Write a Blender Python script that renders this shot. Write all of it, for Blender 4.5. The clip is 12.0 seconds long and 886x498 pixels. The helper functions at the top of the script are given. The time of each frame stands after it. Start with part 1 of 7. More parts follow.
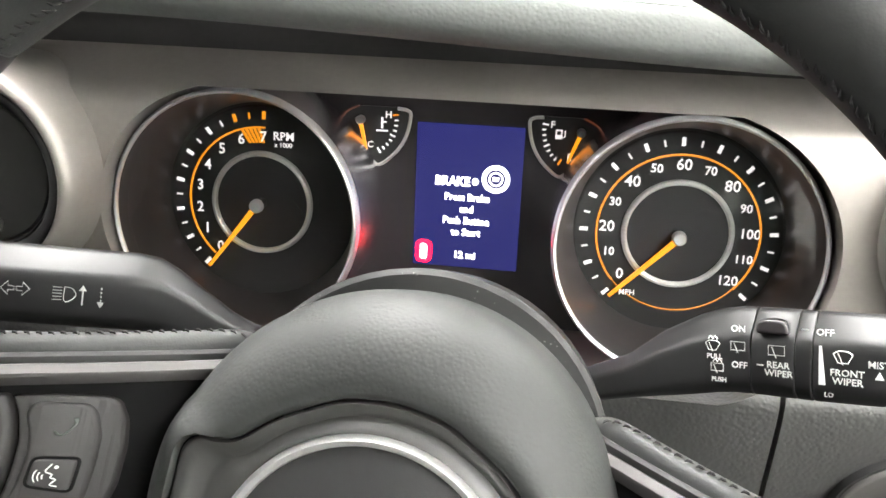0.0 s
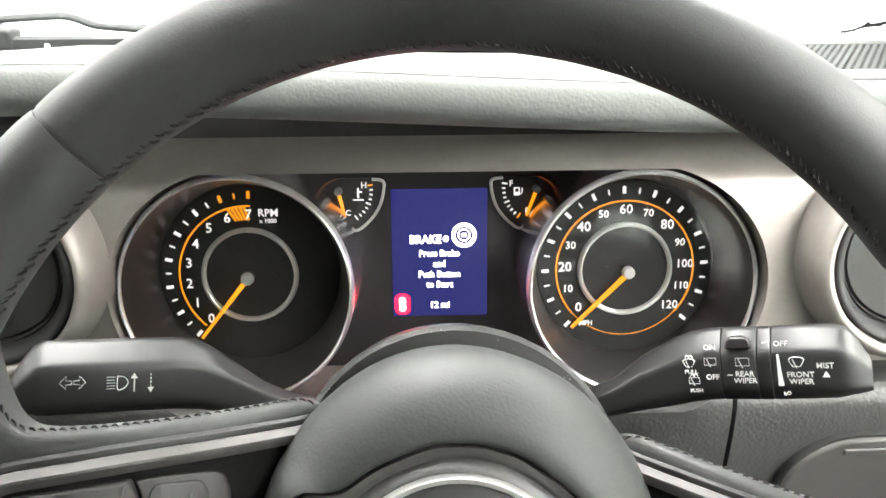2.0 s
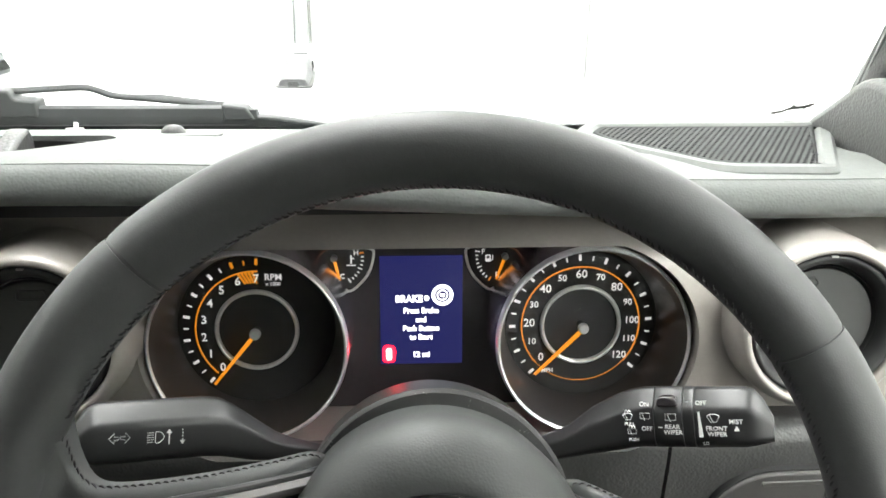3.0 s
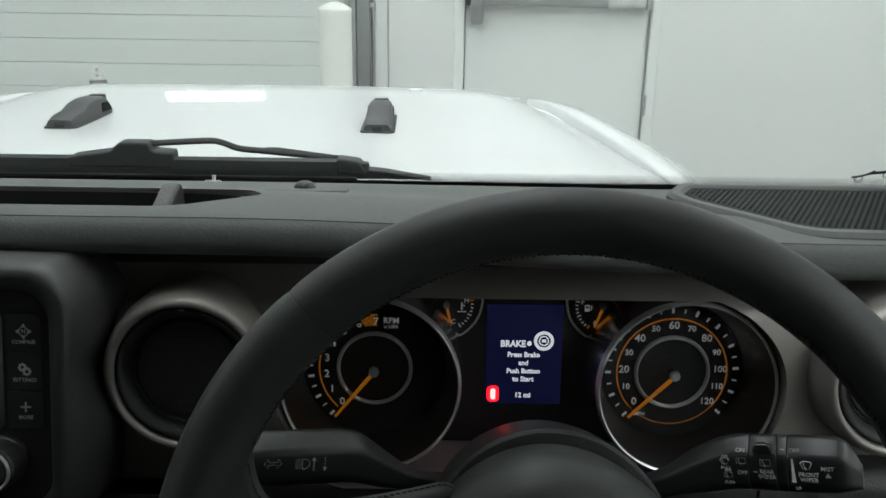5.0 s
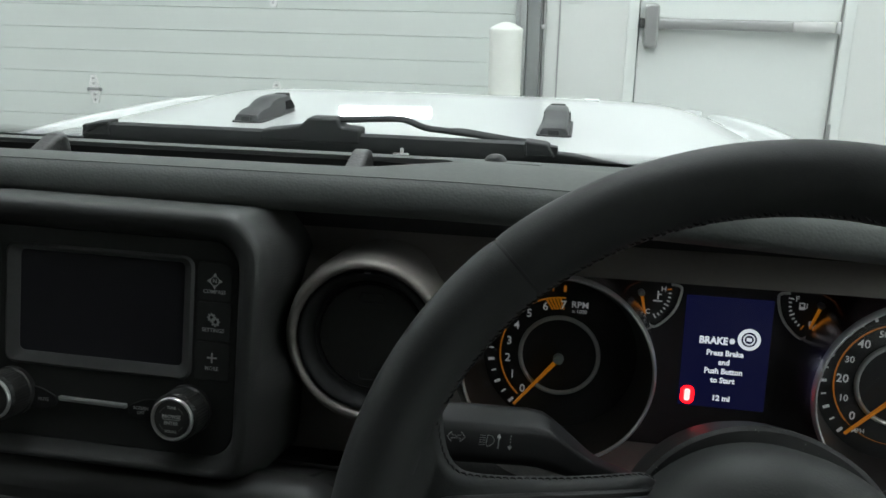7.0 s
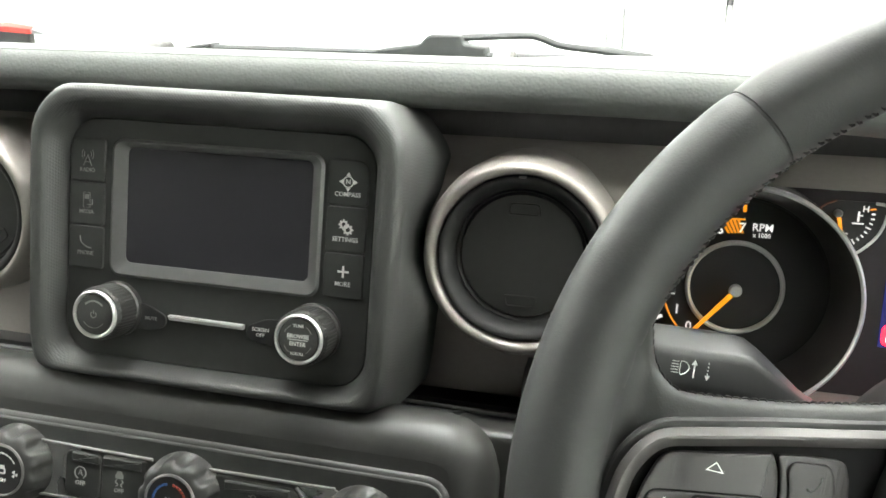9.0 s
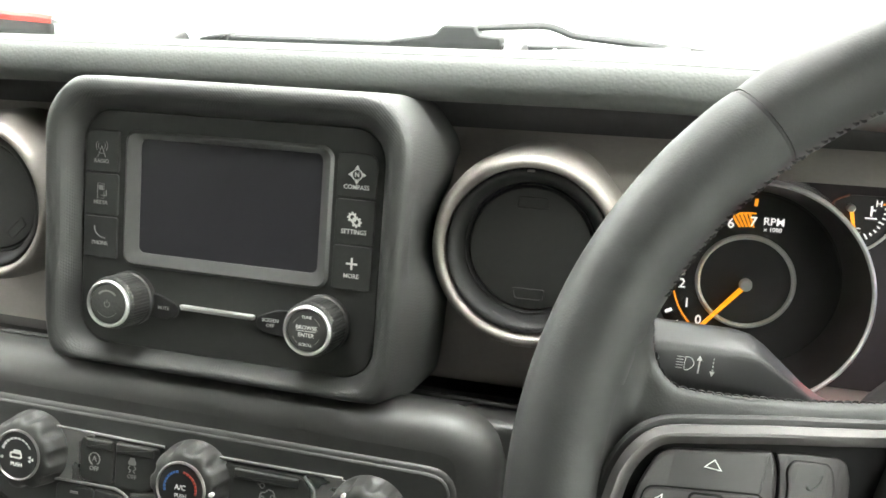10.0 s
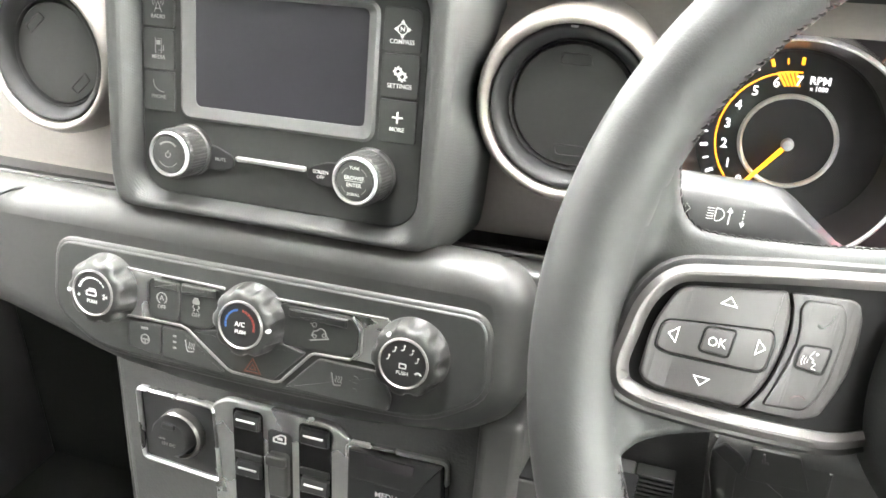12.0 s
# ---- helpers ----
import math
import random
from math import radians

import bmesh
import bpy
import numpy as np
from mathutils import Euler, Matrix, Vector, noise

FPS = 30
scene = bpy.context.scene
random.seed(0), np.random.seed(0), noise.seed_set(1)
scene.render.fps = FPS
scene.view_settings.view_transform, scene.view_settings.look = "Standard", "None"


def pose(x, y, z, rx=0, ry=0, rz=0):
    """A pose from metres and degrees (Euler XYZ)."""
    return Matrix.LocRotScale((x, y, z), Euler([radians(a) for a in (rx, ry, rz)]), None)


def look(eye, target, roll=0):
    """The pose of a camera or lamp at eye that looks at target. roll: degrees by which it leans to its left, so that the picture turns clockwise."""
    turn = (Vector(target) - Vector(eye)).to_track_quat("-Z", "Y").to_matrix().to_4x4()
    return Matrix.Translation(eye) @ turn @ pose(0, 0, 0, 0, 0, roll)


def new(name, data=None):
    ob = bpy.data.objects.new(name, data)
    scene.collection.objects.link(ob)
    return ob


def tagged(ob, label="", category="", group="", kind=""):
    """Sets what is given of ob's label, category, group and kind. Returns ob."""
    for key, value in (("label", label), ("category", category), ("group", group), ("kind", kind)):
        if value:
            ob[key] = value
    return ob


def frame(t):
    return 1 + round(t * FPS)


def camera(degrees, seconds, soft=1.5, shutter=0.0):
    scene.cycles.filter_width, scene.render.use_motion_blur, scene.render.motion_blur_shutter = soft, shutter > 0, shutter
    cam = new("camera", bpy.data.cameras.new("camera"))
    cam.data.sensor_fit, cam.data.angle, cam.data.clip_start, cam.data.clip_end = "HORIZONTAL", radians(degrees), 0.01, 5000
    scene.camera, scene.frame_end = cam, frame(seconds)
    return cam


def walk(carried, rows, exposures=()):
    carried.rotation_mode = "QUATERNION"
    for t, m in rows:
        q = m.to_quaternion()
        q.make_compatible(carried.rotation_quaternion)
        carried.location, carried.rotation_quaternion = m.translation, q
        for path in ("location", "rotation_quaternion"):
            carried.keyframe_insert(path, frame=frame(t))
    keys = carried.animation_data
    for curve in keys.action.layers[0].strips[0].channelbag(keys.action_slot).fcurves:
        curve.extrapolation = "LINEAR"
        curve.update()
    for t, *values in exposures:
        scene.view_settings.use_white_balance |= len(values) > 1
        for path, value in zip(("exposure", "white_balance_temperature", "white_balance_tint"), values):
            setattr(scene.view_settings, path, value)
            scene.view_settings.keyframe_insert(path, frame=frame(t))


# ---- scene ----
cam = camera(54.5, 12.0, soft=1.6)
PATH = [
    (0, (0.047, -0.006, 1.357), (-0.209, 1.817, 0.577), 1.5),
    (0.5, (0.012, 0.009, 1.345), (-0.11, 1.859, 0.597), 1.4),
    (1, (0.008, 0.022, 1.337), (-0.018, 1.887, 0.614), 0.0),
    (1.5, (-0.008, 0.0, 1.362), (0.013, 1.869, 0.651), -0.3),
    (2, (-0.013, -0.051, 1.387), (0.051, 1.817, 0.675), -0.2),
    (2.5, (-0.019, -0.077, 1.415), (0.081, 1.786, 0.694), 0.3),
    (2.7, (-0.016, -0.091, 1.432), (0.09, 1.77, 0.709), 0.4),
    (4.3, (-0.042, -0.128, 1.485), (0.103, 1.741, 0.787), 1.3),
    (4.5, (-0.048, -0.129, 1.481), (0.076, 1.745, 0.794), 1.15),
    (5, (-0.062, -0.152, 1.484), (-0.051, 1.737, 0.827), 0.9),
    (5.5, (-0.073, -0.153, 1.473), (-0.194, 1.742, 0.842), 0.5),
    (6, (-0.087, -0.15, 1.454), (-0.313, 1.741, 0.844), 0.5),
    (6.5, (-0.09, -0.144, 1.449), (-0.381, 1.743, 0.853), 0.95),
    (6.7, (-0.089, -0.141, 1.448), (-0.399, 1.742, 0.85), 1.0),
    (8.3, (-0.113, -0.093, 1.376), (-0.575, 1.762, 0.786), 0.2),
    (8.5, (-0.127, -0.093, 1.374), (-0.595, 1.759, 0.78), 0.3),
    (9, (-0.15, -0.088, 1.371), (-0.634, 1.754, 0.76), 0.4),
    (9.5, (-0.147, -0.087, 1.373), (-0.656, 1.743, 0.748), 0.4),
    (10, (-0.143, -0.087, 1.375), (-0.673, 1.731, 0.733), 0.3),
    (10.5, (-0.142, -0.09, 1.365), (-0.681, 1.724, 0.716), 0.2),
    (11, (-0.15, -0.084, 1.347), (-0.698, 1.719, 0.679), 0.1),
    (11.5, (-0.14, -0.099, 1.36), (-0.702, 1.646, 0.56), 0.1),
    (12, (-0.13, -0.105, 1.371), (-0.747, 1.567, 0.464), -0.4),
]
EXPOSURES = [
    (0.0, 3.15, 6650, 16), (1.5, 3.2, 6650, 15), (2.5, 3.05, 6650, 13), (2.7, 2.9, 6600, 13), (4.3, 0.05, 6350, 9), (4.6, -0.1, 6300, 9), (5.5, -0.1, 6100, 8), (6.7, -0.1, 6100, 8),
    (8.3, 2.1, 6450, 9), (8.6, 2.5, 6600, 10), (9.0, 3.0, 6650, 10), (10.5, 3.4, 6650, 11), (11.0, 3.85, 6600, 13), (11.5, 4.4, 6600, 14), (12.0, 4.75, 6600, 15),
]
walk(cam, [(t, look(eye, target, roll)) for t, eye, target, roll in PATH], EXPOSURES)

# ---- world and light ----
world = bpy.data.worlds.new("world")
scene.world = world
world.use_nodes = True
world.node_tree.nodes["Background"].inputs[0].default_value = (0.8, 0.9, 1.0, 1)
world.node_tree.nodes["Background"].inputs[1].default_value = 0.02
LAMP = 5.6         # ceiling tubes
GLOW = 1.0          # dial lighting


# ---- materials ----
def mat(name, col, rough=0.5, metal=0.0, grain=0.0, scale=900.0, kind="noise", vary=0.12, blotch=14.0, coat=0.0, spec=0.5, rvary=0.1):
    """A surface with colour and gloss varied at two scales and a fine relief."""
    m = bpy.data.materials.new(name)
    m.use_nodes = True
    nt = m.node_tree
    b = nt.nodes["Principled BSDF"]
    b.inputs["Metallic"].default_value = metal
    b.inputs["Coat Weight"].default_value = coat
    b.inputs["Coat Roughness"].default_value = 0.02
    b.inputs["Specular IOR Level"].default_value = spec
    tc = nt.nodes.new("ShaderNodeTexCoord")
    n1 = nt.nodes.new("ShaderNodeTexNoise")
    n1.inputs["Scale"].default_value = blotch
    n1.inputs["Detail"].default_value = 6
    n2 = nt.nodes.new("ShaderNodeTexNoise")
    n2.inputs["Scale"].default_value = blotch * 22
    n2.inputs["Detail"].default_value = 3
    nt.links.new(tc.outputs["Object"], n1.inputs["Vector"])
    nt.links.new(tc.outputs["Object"], n2.inputs["Vector"])
    mix = nt.nodes.new("ShaderNodeMath")
    mix.operation = "ADD"
    nt.links.new(n1.outputs["Fac"], mix.inputs[0])
    nt.links.new(n2.outputs["Fac"], mix.inputs[1])
    ramp = nt.nodes.new("ShaderNodeMapRange")
    ramp.inputs["From Min"].default_value = 0.6
    ramp.inputs["From Max"].default_value = 1.4
    ramp.inputs["To Min"].default_value = 1 - vary
    ramp.inputs["To Max"].default_value = 1 + vary
    nt.links.new(mix.outputs[0], ramp.inputs["Value"])
    mul = nt.nodes.new("ShaderNodeVectorMath")
    mul.operation = "MULTIPLY"
    mul.inputs[0].default_value = col
    nt.links.new(ramp.outputs[0], mul.inputs[1])
    nt.links.new(mul.outputs[0], b.inputs["Base Color"])
    rr = nt.nodes.new("ShaderNodeMapRange")
    rr.inputs["From Min"].default_value = 0.3
    rr.inputs["From Max"].default_value = 0.7
    rr.inputs["To Min"].default_value = max(0.02, rough * (1 - rvary))
    rr.inputs["To Max"].default_value = min(1, rough * (1 + rvary))
    nt.links.new(n1.outputs["Fac"], rr.inputs["Value"])
    nt.links.new(rr.outputs[0], b.inputs["Roughness"])
    if grain:
        if kind == "noise":
            g = nt.nodes.new("ShaderNodeTexNoise")
            g.inputs["Detail"].default_value = 3
            out = g.outputs["Fac"]
        else:
            g = nt.nodes.new("ShaderNodeTexVoronoi")
            g.feature = "SMOOTH_F1" if kind == "leather" else "F1"
            out = g.outputs["Distance"]
        g.inputs["Scale"].default_value = scale
        if kind == "weave":
            mp = nt.nodes.new("ShaderNodeMapping")
            mp.inputs["Rotation"].default_value = (0, 0, radians(45))
            nt.links.new(tc.outputs["Object"], mp.inputs["Vector"])
            nt.links.new(mp.outputs[0], g.inputs["Vector"])
            g.inputs["Randomness"].default_value = 0.0
        else:
            nt.links.new(tc.outputs["Object"], g.inputs["Vector"])
        bp = nt.nodes.new("ShaderNodeBump")
        bp.inputs["Strength"].default_value = grain
        bp.inputs["Distance"].default_value = (0.5 if kind == "weave" else 0.25) / scale
        nt.links.new(out, bp.inputs["Height"])
        nt.links.new(bp.outputs[0], b.inputs["Normal"])
    return m


def lit(name, col, strength, rough=0.4, base=None):
    m = bpy.data.materials.new(name)
    m.use_nodes = True
    b = m.node_tree.nodes["Principled BSDF"]
    b.inputs["Base Color"].default_value = (*(base or col), 1)
    b.inputs["Roughness"].default_value = rough
    b.inputs["Emission Color"].default_value = (*col, 1)
    b.inputs["Emission Strength"].default_value = strength
    return m


def glass(name, rough=0.0, tint=(1, 1, 1), gloss=0.03):
    m = bpy.data.materials.new(name)
    m.use_nodes = True
    nt = m.node_tree
    nt.nodes.clear()
    out = nt.nodes.new("ShaderNodeOutputMaterial")
    mixs = nt.nodes.new("ShaderNodeMixShader")
    tr = nt.nodes.new("ShaderNodeBsdfTransparent")
    tr.inputs[0].default_value = (*tint, 1)
    gl = nt.nodes.new("ShaderNodeBsdfGlossy")
    gl.inputs["Roughness"].default_value = rough
    lw = nt.nodes.new("ShaderNodeLayerWeight")
    pw = nt.nodes.new("ShaderNodeMath")
    pw.operation = "POWER"
    pw.inputs[1].default_value = 5.0
    nt.links.new(lw.outputs["Facing"], pw.inputs[0])
    sc = nt.nodes.new("ShaderNodeMath")
    sc.operation = "MULTIPLY_ADD"
    sc.inputs[1].default_value = 0.9
    sc.inputs[2].default_value = gloss
    nt.links.new(pw.outputs[0], sc.inputs[0])
    nt.links.new(sc.outputs[0], mixs.inputs[0])
    nt.links.new(tr.outputs[0], mixs.inputs[1])
    nt.links.new(gl.outputs[0], mixs.inputs[2])
    nt.links.new(mixs.outputs[0], out.inputs[0])
    return m


LEATHER = mat("black smooth leather", (0.036, 0.037, 0.036), 0.52, grain=0.25, scale=1400, kind="leather", vary=0.1, spec=0.4)
THREAD = mat("black thread", (0.020, 0.020, 0.020), 0.9, grain=0.3, scale=3000)
# Pad and lip are paler than black vinyl: windshield light put into the colour.
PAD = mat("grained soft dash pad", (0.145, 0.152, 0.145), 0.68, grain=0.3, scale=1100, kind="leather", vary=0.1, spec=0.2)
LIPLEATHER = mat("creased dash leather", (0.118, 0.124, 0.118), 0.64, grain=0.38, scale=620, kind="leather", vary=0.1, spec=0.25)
# The lip's shade on the taupe band, put into the colour.
UNDERLIP = mat("taupe darkened for lip shade", (0.055, 0.053, 0.054), 0.6, grain=0.2, scale=1500, vary=0.1, spec=0.3)
GRAIN = mat("grained charcoal plastic", (0.058, 0.058, 0.056), 0.5, grain=0.62, scale=560, kind="leather", vary=0.08)
SOFTGREY = mat("satin charcoal plastic", (0.039, 0.039, 0.037), 0.46, grain=0.2, scale=1600, vary=0.08)
MATTE = mat("matte black plastic", (0.020, 0.020, 0.020), 0.55, grain=0.2, scale=1500, vary=0.1)
GREYBTN = mat("warm grey button plastic", (0.0178, 0.0160, 0.0159), 0.52, grain=0.2, scale=1800, vary=0.06)
SCREENRIM = mat("satin graphite screen rim", (0.13, 0.13, 0.127), 0.42, metal=0.3, vary=0.05)
TRIMSILVER = mat("satin chrome trim", (0.46, 0.46, 0.455), 0.28, metal=0.85, vary=0.05)
KNOBRING = mat("satin chrome knob ring", (0.70, 0.70, 0.69), 0.30, metal=0.75, vary=0.05)
FACEPLATE = mat("matte charcoal face plate", (0.035, 0.036, 0.034), 0.5, grain=0.2, scale=1500, vary=0.1)
WEAVE = mat("fine ribbed rubber", (0.050, 0.051, 0.049), 0.52, grain=0.30, scale=800, kind="weave", vary=0.06)
TAUPE = mat("taupe metallic paint", (0.33, 0.305, 0.28), 0.40, metal=0.35, grain=0.05, scale=2500, vary=0.06)
SATIN = mat("satin silver trim", (0.36, 0.35, 0.34), 0.3, metal=0.85, vary=0.05)
DIALRING = mat("soft polished chrome", (0.80, 0.79, 0.80), 0.30, metal=0.8, vary=0.03)
# The violet tint stands for the display reflected in plain chrome.
BARREL = mat("chrome tinted for the display's reflection", (0.80, 0.77, 0.83), 0.24, metal=1.0, vary=0.03, rvary=0.03)
GLOSS = mat("gloss black lens", (0.037, 0.033, 0.035), 0.16, vary=0.05, spec=0.4)
DIAL = mat("matte black dial", (0.028, 0.028, 0.028), 0.6, vary=0.04, spec=0.25, rvary=0.02)
CONE = mat("smoked grey cone", (0.026, 0.024, 0.0235), 0.34, vary=0.02, rvary=0.0)
SCREENOFF = mat("dark screen glass", (0.032, 0.031, 0.036), 0.36, vary=0.02, spec=0.45, rvary=0.0)
WHITEPAINT = mat("white car paint", (0.66, 0.68, 0.67), 0.65, vary=0.015, coat=1.0, spec=0.15)
BLACKRUBBER = mat("black wiper rubber", (0.036, 0.038, 0.038), 0.55, grain=0.2, scale=900, spec=0.25)
HINGEGREY = mat("grey hood bumper plastic", (0.055, 0.057, 0.058), 0.55, grain=0.4, scale=600)
FRIT = mat("black ceramic frit", (0.015, 0.016, 0.016), 0.35)
WALLPAINT = mat("white wall paint", (0.71, 0.725, 0.70), 0.6, grain=0.15, scale=90, vary=0.025, blotch=1.4)
DOORPAINT = mat("white door paint", (0.70, 0.725, 0.70), 0.42, grain=0.08, scale=120, vary=0.02, blotch=1.5)
GARAGEPANEL = mat("white ribbed steel", (0.66, 0.695, 0.665), 0.45, grain=0.25, scale=160, vary=0.025, blotch=2.0)
JOINT = mat("grey joint strip behind panels", (0.52, 0.53, 0.52), 0.7)
HINGESTEEL = mat("dull hinge steel", (0.30, 0.31, 0.31), 0.35, metal=0.8, vary=0.2)
ZINC = mat("bright zinc plate", (0.86, 0.86, 0.85), 0.33, metal=0.45, vary=0.15, blotch=60)
STEEL = mat("brushed steel", (0.48, 0.48, 0.48), 0.32, metal=1.0, vary=0.08, blotch=30)
TRACKGREY = mat("grey galvanised track", (0.24, 0.25, 0.25), 0.5, metal=0.5, vary=0.1)
PLASTICWHITE = mat("white bollard sleeve", (0.78, 0.79, 0.74), 0.5, vary=0.03, blotch=5)
CONCRETE = mat("grey sealed concrete", (0.30, 0.30, 0.29), 0.45, grain=0.3, scale=60, vary=0.15, blotch=2)
CEILING = mat("white ceiling boards", (0.75, 0.76, 0.74), 0.7, vary=0.03, blotch=2)
CARPET = mat("black cabin lining", (0.045, 0.047, 0.043), 0.9, grain=0.4, scale=500)
PRINT = mat("white print", (0.72, 0.72, 0.70), 0.5, vary=0.04)
DIMPRINT = mat("faded grey print", (0.25, 0.25, 0.24), 0.5, vary=0.04)
REDPRINT = mat("red print", (0.36, 0.05, 0.035), 0.5, vary=0.04)
BLUEPRINT = mat("blue print", (0.035, 0.13, 0.42), 0.5, vary=0.04)
AMBERPRINT = mat("dim amber print", (0.13, 0.045, 0.026), 0.5, vary=0.04)
REDPAINT = mat("red painted steel", (0.55, 0.03, 0.02), 0.35, vary=0.05)
TUBE = lit("white ceiling tube", (0.97, 1.0, 0.97), LAMP)
DIALWHITE = lit("lit white figures", (1.0, 0.97, 0.95), 0.100 * GLOW, base=(0.6, 0.6, 0.6))
DIALORANGE = lit("lit amber arc", (1.0, 0.35, 0.010), 0.120 * GLOW, base=(0.35, 0.10, 0.02))
NEEDLE = lit("lit amber needle", (1.0, 0.34, 0.008), 0.150 * GLOW, base=(0.45, 0.14, 0.02))
AMBERDIM = lit("faint amber edge", (1.0, 0.20, 0.02), 0.010 * GLOW, base=(0.06, 0.03, 0.02))
SCREENBLUE = lit("lit blue display", (0.16, 0.18, 1.0), 0.020 * GLOW, 0.25, base=(0.004, 0.004, 0.006))
SCREENTEXT = lit("lit display text", (0.95, 0.97, 1.0), 0.60 * GLOW, base=(0.2, 0.2, 0.2))
WARNRED = lit("lit red warning glow", (1.0, 0.002, 0.004), 6.0 * GLOW, base=(0.2, 0.0, 0.0))
WARNPINK = lit("lit warning figure", (1.0, 0.22, 0.20), 4.0 * GLOW)
WELL = mat("dark switch gap", (0.006, 0.006, 0.006), 0.8, spec=0.1)
SWITCHPLATE = mat("satin grey switch plate", (0.070, 0.067, 0.064), 0.48, grain=0.2, scale=1700, vary=0.06)
STALK = mat("black stalk plastic", (0.015, 0.015, 0.015), 0.42, grain=0.15, scale=1700, vary=0.08)
SILVER = mat("silver painted trim", (0.60, 0.60, 0.59), 0.32, metal=0.3, vary=0.04)
SHELFPAD = mat("soft charcoal shelf vinyl", (0.038, 0.038, 0.036), 0.46, grain=0.22, scale=1500, vary=0.08, spec=0.5)
DULLSILVER = mat("dull silver line", (0.33, 0.33, 0.32), 0.38, metal=0.5, vary=0.05)
SPOKETRIM = mat("satin graphite metal trim", (0.085, 0.080, 0.079), 0.46, metal=0.45, vary=0.05)
HUB = mat("padded airbag vinyl", (0.018, 0.0195, 0.018), 0.60, grain=0.3, scale=800, kind="leather", vary=0.08)
BEZEL = mat("satin graphite trim", (0.011, 0.0105, 0.0105), 0.50, metal=0.0, vary=0.05)


def dusted(m, dust=0.10, scale=420.0, keep=0.16):
    """Adds scattered pale dust specks to a dark surface."""
    nt = m.node_tree
    b = nt.nodes["Principled BSDF"]
    old = b.inputs["Base Color"].links[0].from_socket
    tc = nt.nodes.new("ShaderNodeTexCoord")
    v = nt.nodes.new("ShaderNodeTexVoronoi")
    v.inputs["Scale"].default_value = scale
    nt.links.new(tc.outputs["Object"], v.inputs["Vector"])
    n = nt.nodes.new("ShaderNodeTexNoise")
    n.inputs["Scale"].default_value = 60
    n.inputs["Detail"].default_value = 4
    nt.links.new(tc.outputs["Object"], n.inputs["Vector"])
    lim = nt.nodes.new("ShaderNodeMapRange")
    lim.inputs["From Min"].default_value = 0.48
    lim.inputs["From Max"].default_value = 0.75
    lim.inputs["To Min"].default_value = 0.0
    lim.inputs["To Max"].default_value = keep * 1.8
    nt.links.new(n.outputs["Fac"], lim.inputs["Value"])
    lt = nt.nodes.new("ShaderNodeMath")
    lt.operation = "LESS_THAN"
    nt.links.new(v.outputs["Distance"], lt.inputs[0])
    nt.links.new(lim.outputs[0], lt.inputs[1])
    mx = nt.nodes.new("ShaderNodeMix")
    mx.data_type = "RGBA"
    nt.links.new(lt.outputs[0], mx.inputs[0])
    nt.links.new(old, mx.inputs[6])
    mx.inputs[7].default_value = (dust, dust, dust * 0.95, 1)
    nt.links.new(mx.outputs[2], b.inputs["Base Color"])
    return m


DUSTY = dusted(mat("dusty satin black plastic", (0.018, 0.018, 0.0175), 0.46, grain=0.15, scale=1700, vary=0.12, rvary=0.1, spec=0.3), 0.16)
GRILLE = mat("black grille plastic", (0.010, 0.010, 0.010), 0.8, spec=0.1)
MESH = mat("dark grey grille plastic", (0.034, 0.036, 0.035), 0.75, grain=0.2, scale=1500, vary=0.08, spec=0.15)
WINDOWGLASS = glass("clear glass")
LENS = glass("clear dial cover")
DAYGLOW = lit("daylight behind a door window", (0.95, 1.0, 1.0), 24.0)


# ---- building blocks ----
def thing(name, m=Matrix(), label="", category="", group="", kind=""):
    ob = new(name)
    ob.empty_display_size = 0.02
    ob.matrix_world = m
    return tagged(ob, label, category, group, kind)


def finish(bm, name, material, angle=38):
    bmesh.ops.remove_doubles(bm, verts=bm.verts, dist=1e-6)
    bmesh.ops.recalc_face_normals(bm, faces=bm.faces)
    for f in bm.faces:
        f.smooth = True
    for e in bm.edges:
        e.smooth = len(e.link_faces) == 2 and e.calc_face_angle(0.0) < radians(angle) and max(len(f.verts) for f in e.link_faces) < 7
    me = bpy.data.meshes.new(name)
    bm.to_mesh(me)
    bm.free()
    me.materials.append(material)
    return me


def part(name, bm, material, parent=None, label="", m=None, angle=38):
    ob = new(name, finish(bm, name, material, angle))
    ob.parent = parent
    if m is not None:
        ob.matrix_local = m
    return tagged(ob, label)


def face(x, y, z, tilt=0.0, roll=0.0, yaw=0.0):
    """The frame of a surface that faces the driver: x right, y up along it, z out of it."""
    return pose(x, y, z, 90 - tilt, 0, yaw) @ pose(0, 0, 0, 0, 0, roll)


def rrect(w, h, r, cx=0.0, cy=0.0, n=5):
    pts = []
    for k, (sx, sy) in enumerate(((1, 1), (-1, 1), (-1, -1), (1, -1))):
        for i in range(n + 1):
            a = radians(90 * k + 90 * i / n)
            pts.append((cx + sx * (w / 2 - r) + r * math.cos(a), cy + sy * (h / 2 - r) + r * math.sin(a)))
    return pts


def rounded(corners, r, n=4):
    """A polygon with its corners rounded; r is one radius or one for each corner."""
    out, k = [], len(corners)
    for i in range(k):
        p, a, b = (Vector(corners[j % k]) for j in (i, i - 1, i + 1))
        q = r[i] if isinstance(r, (list, tuple)) else r
        da, db = (a - p), (b - p)
        q = min(q, da.length * 0.48, db.length * 0.48)
        s, e = p + da.normalized() * q, p + db.normalized() * q
        for j in range(n + 1):
            t = j / n
            v = s * (1 - t) ** 2 + p * 2 * t * (1 - t) + e * t * t
            out.append((v.x, v.y))
    return out


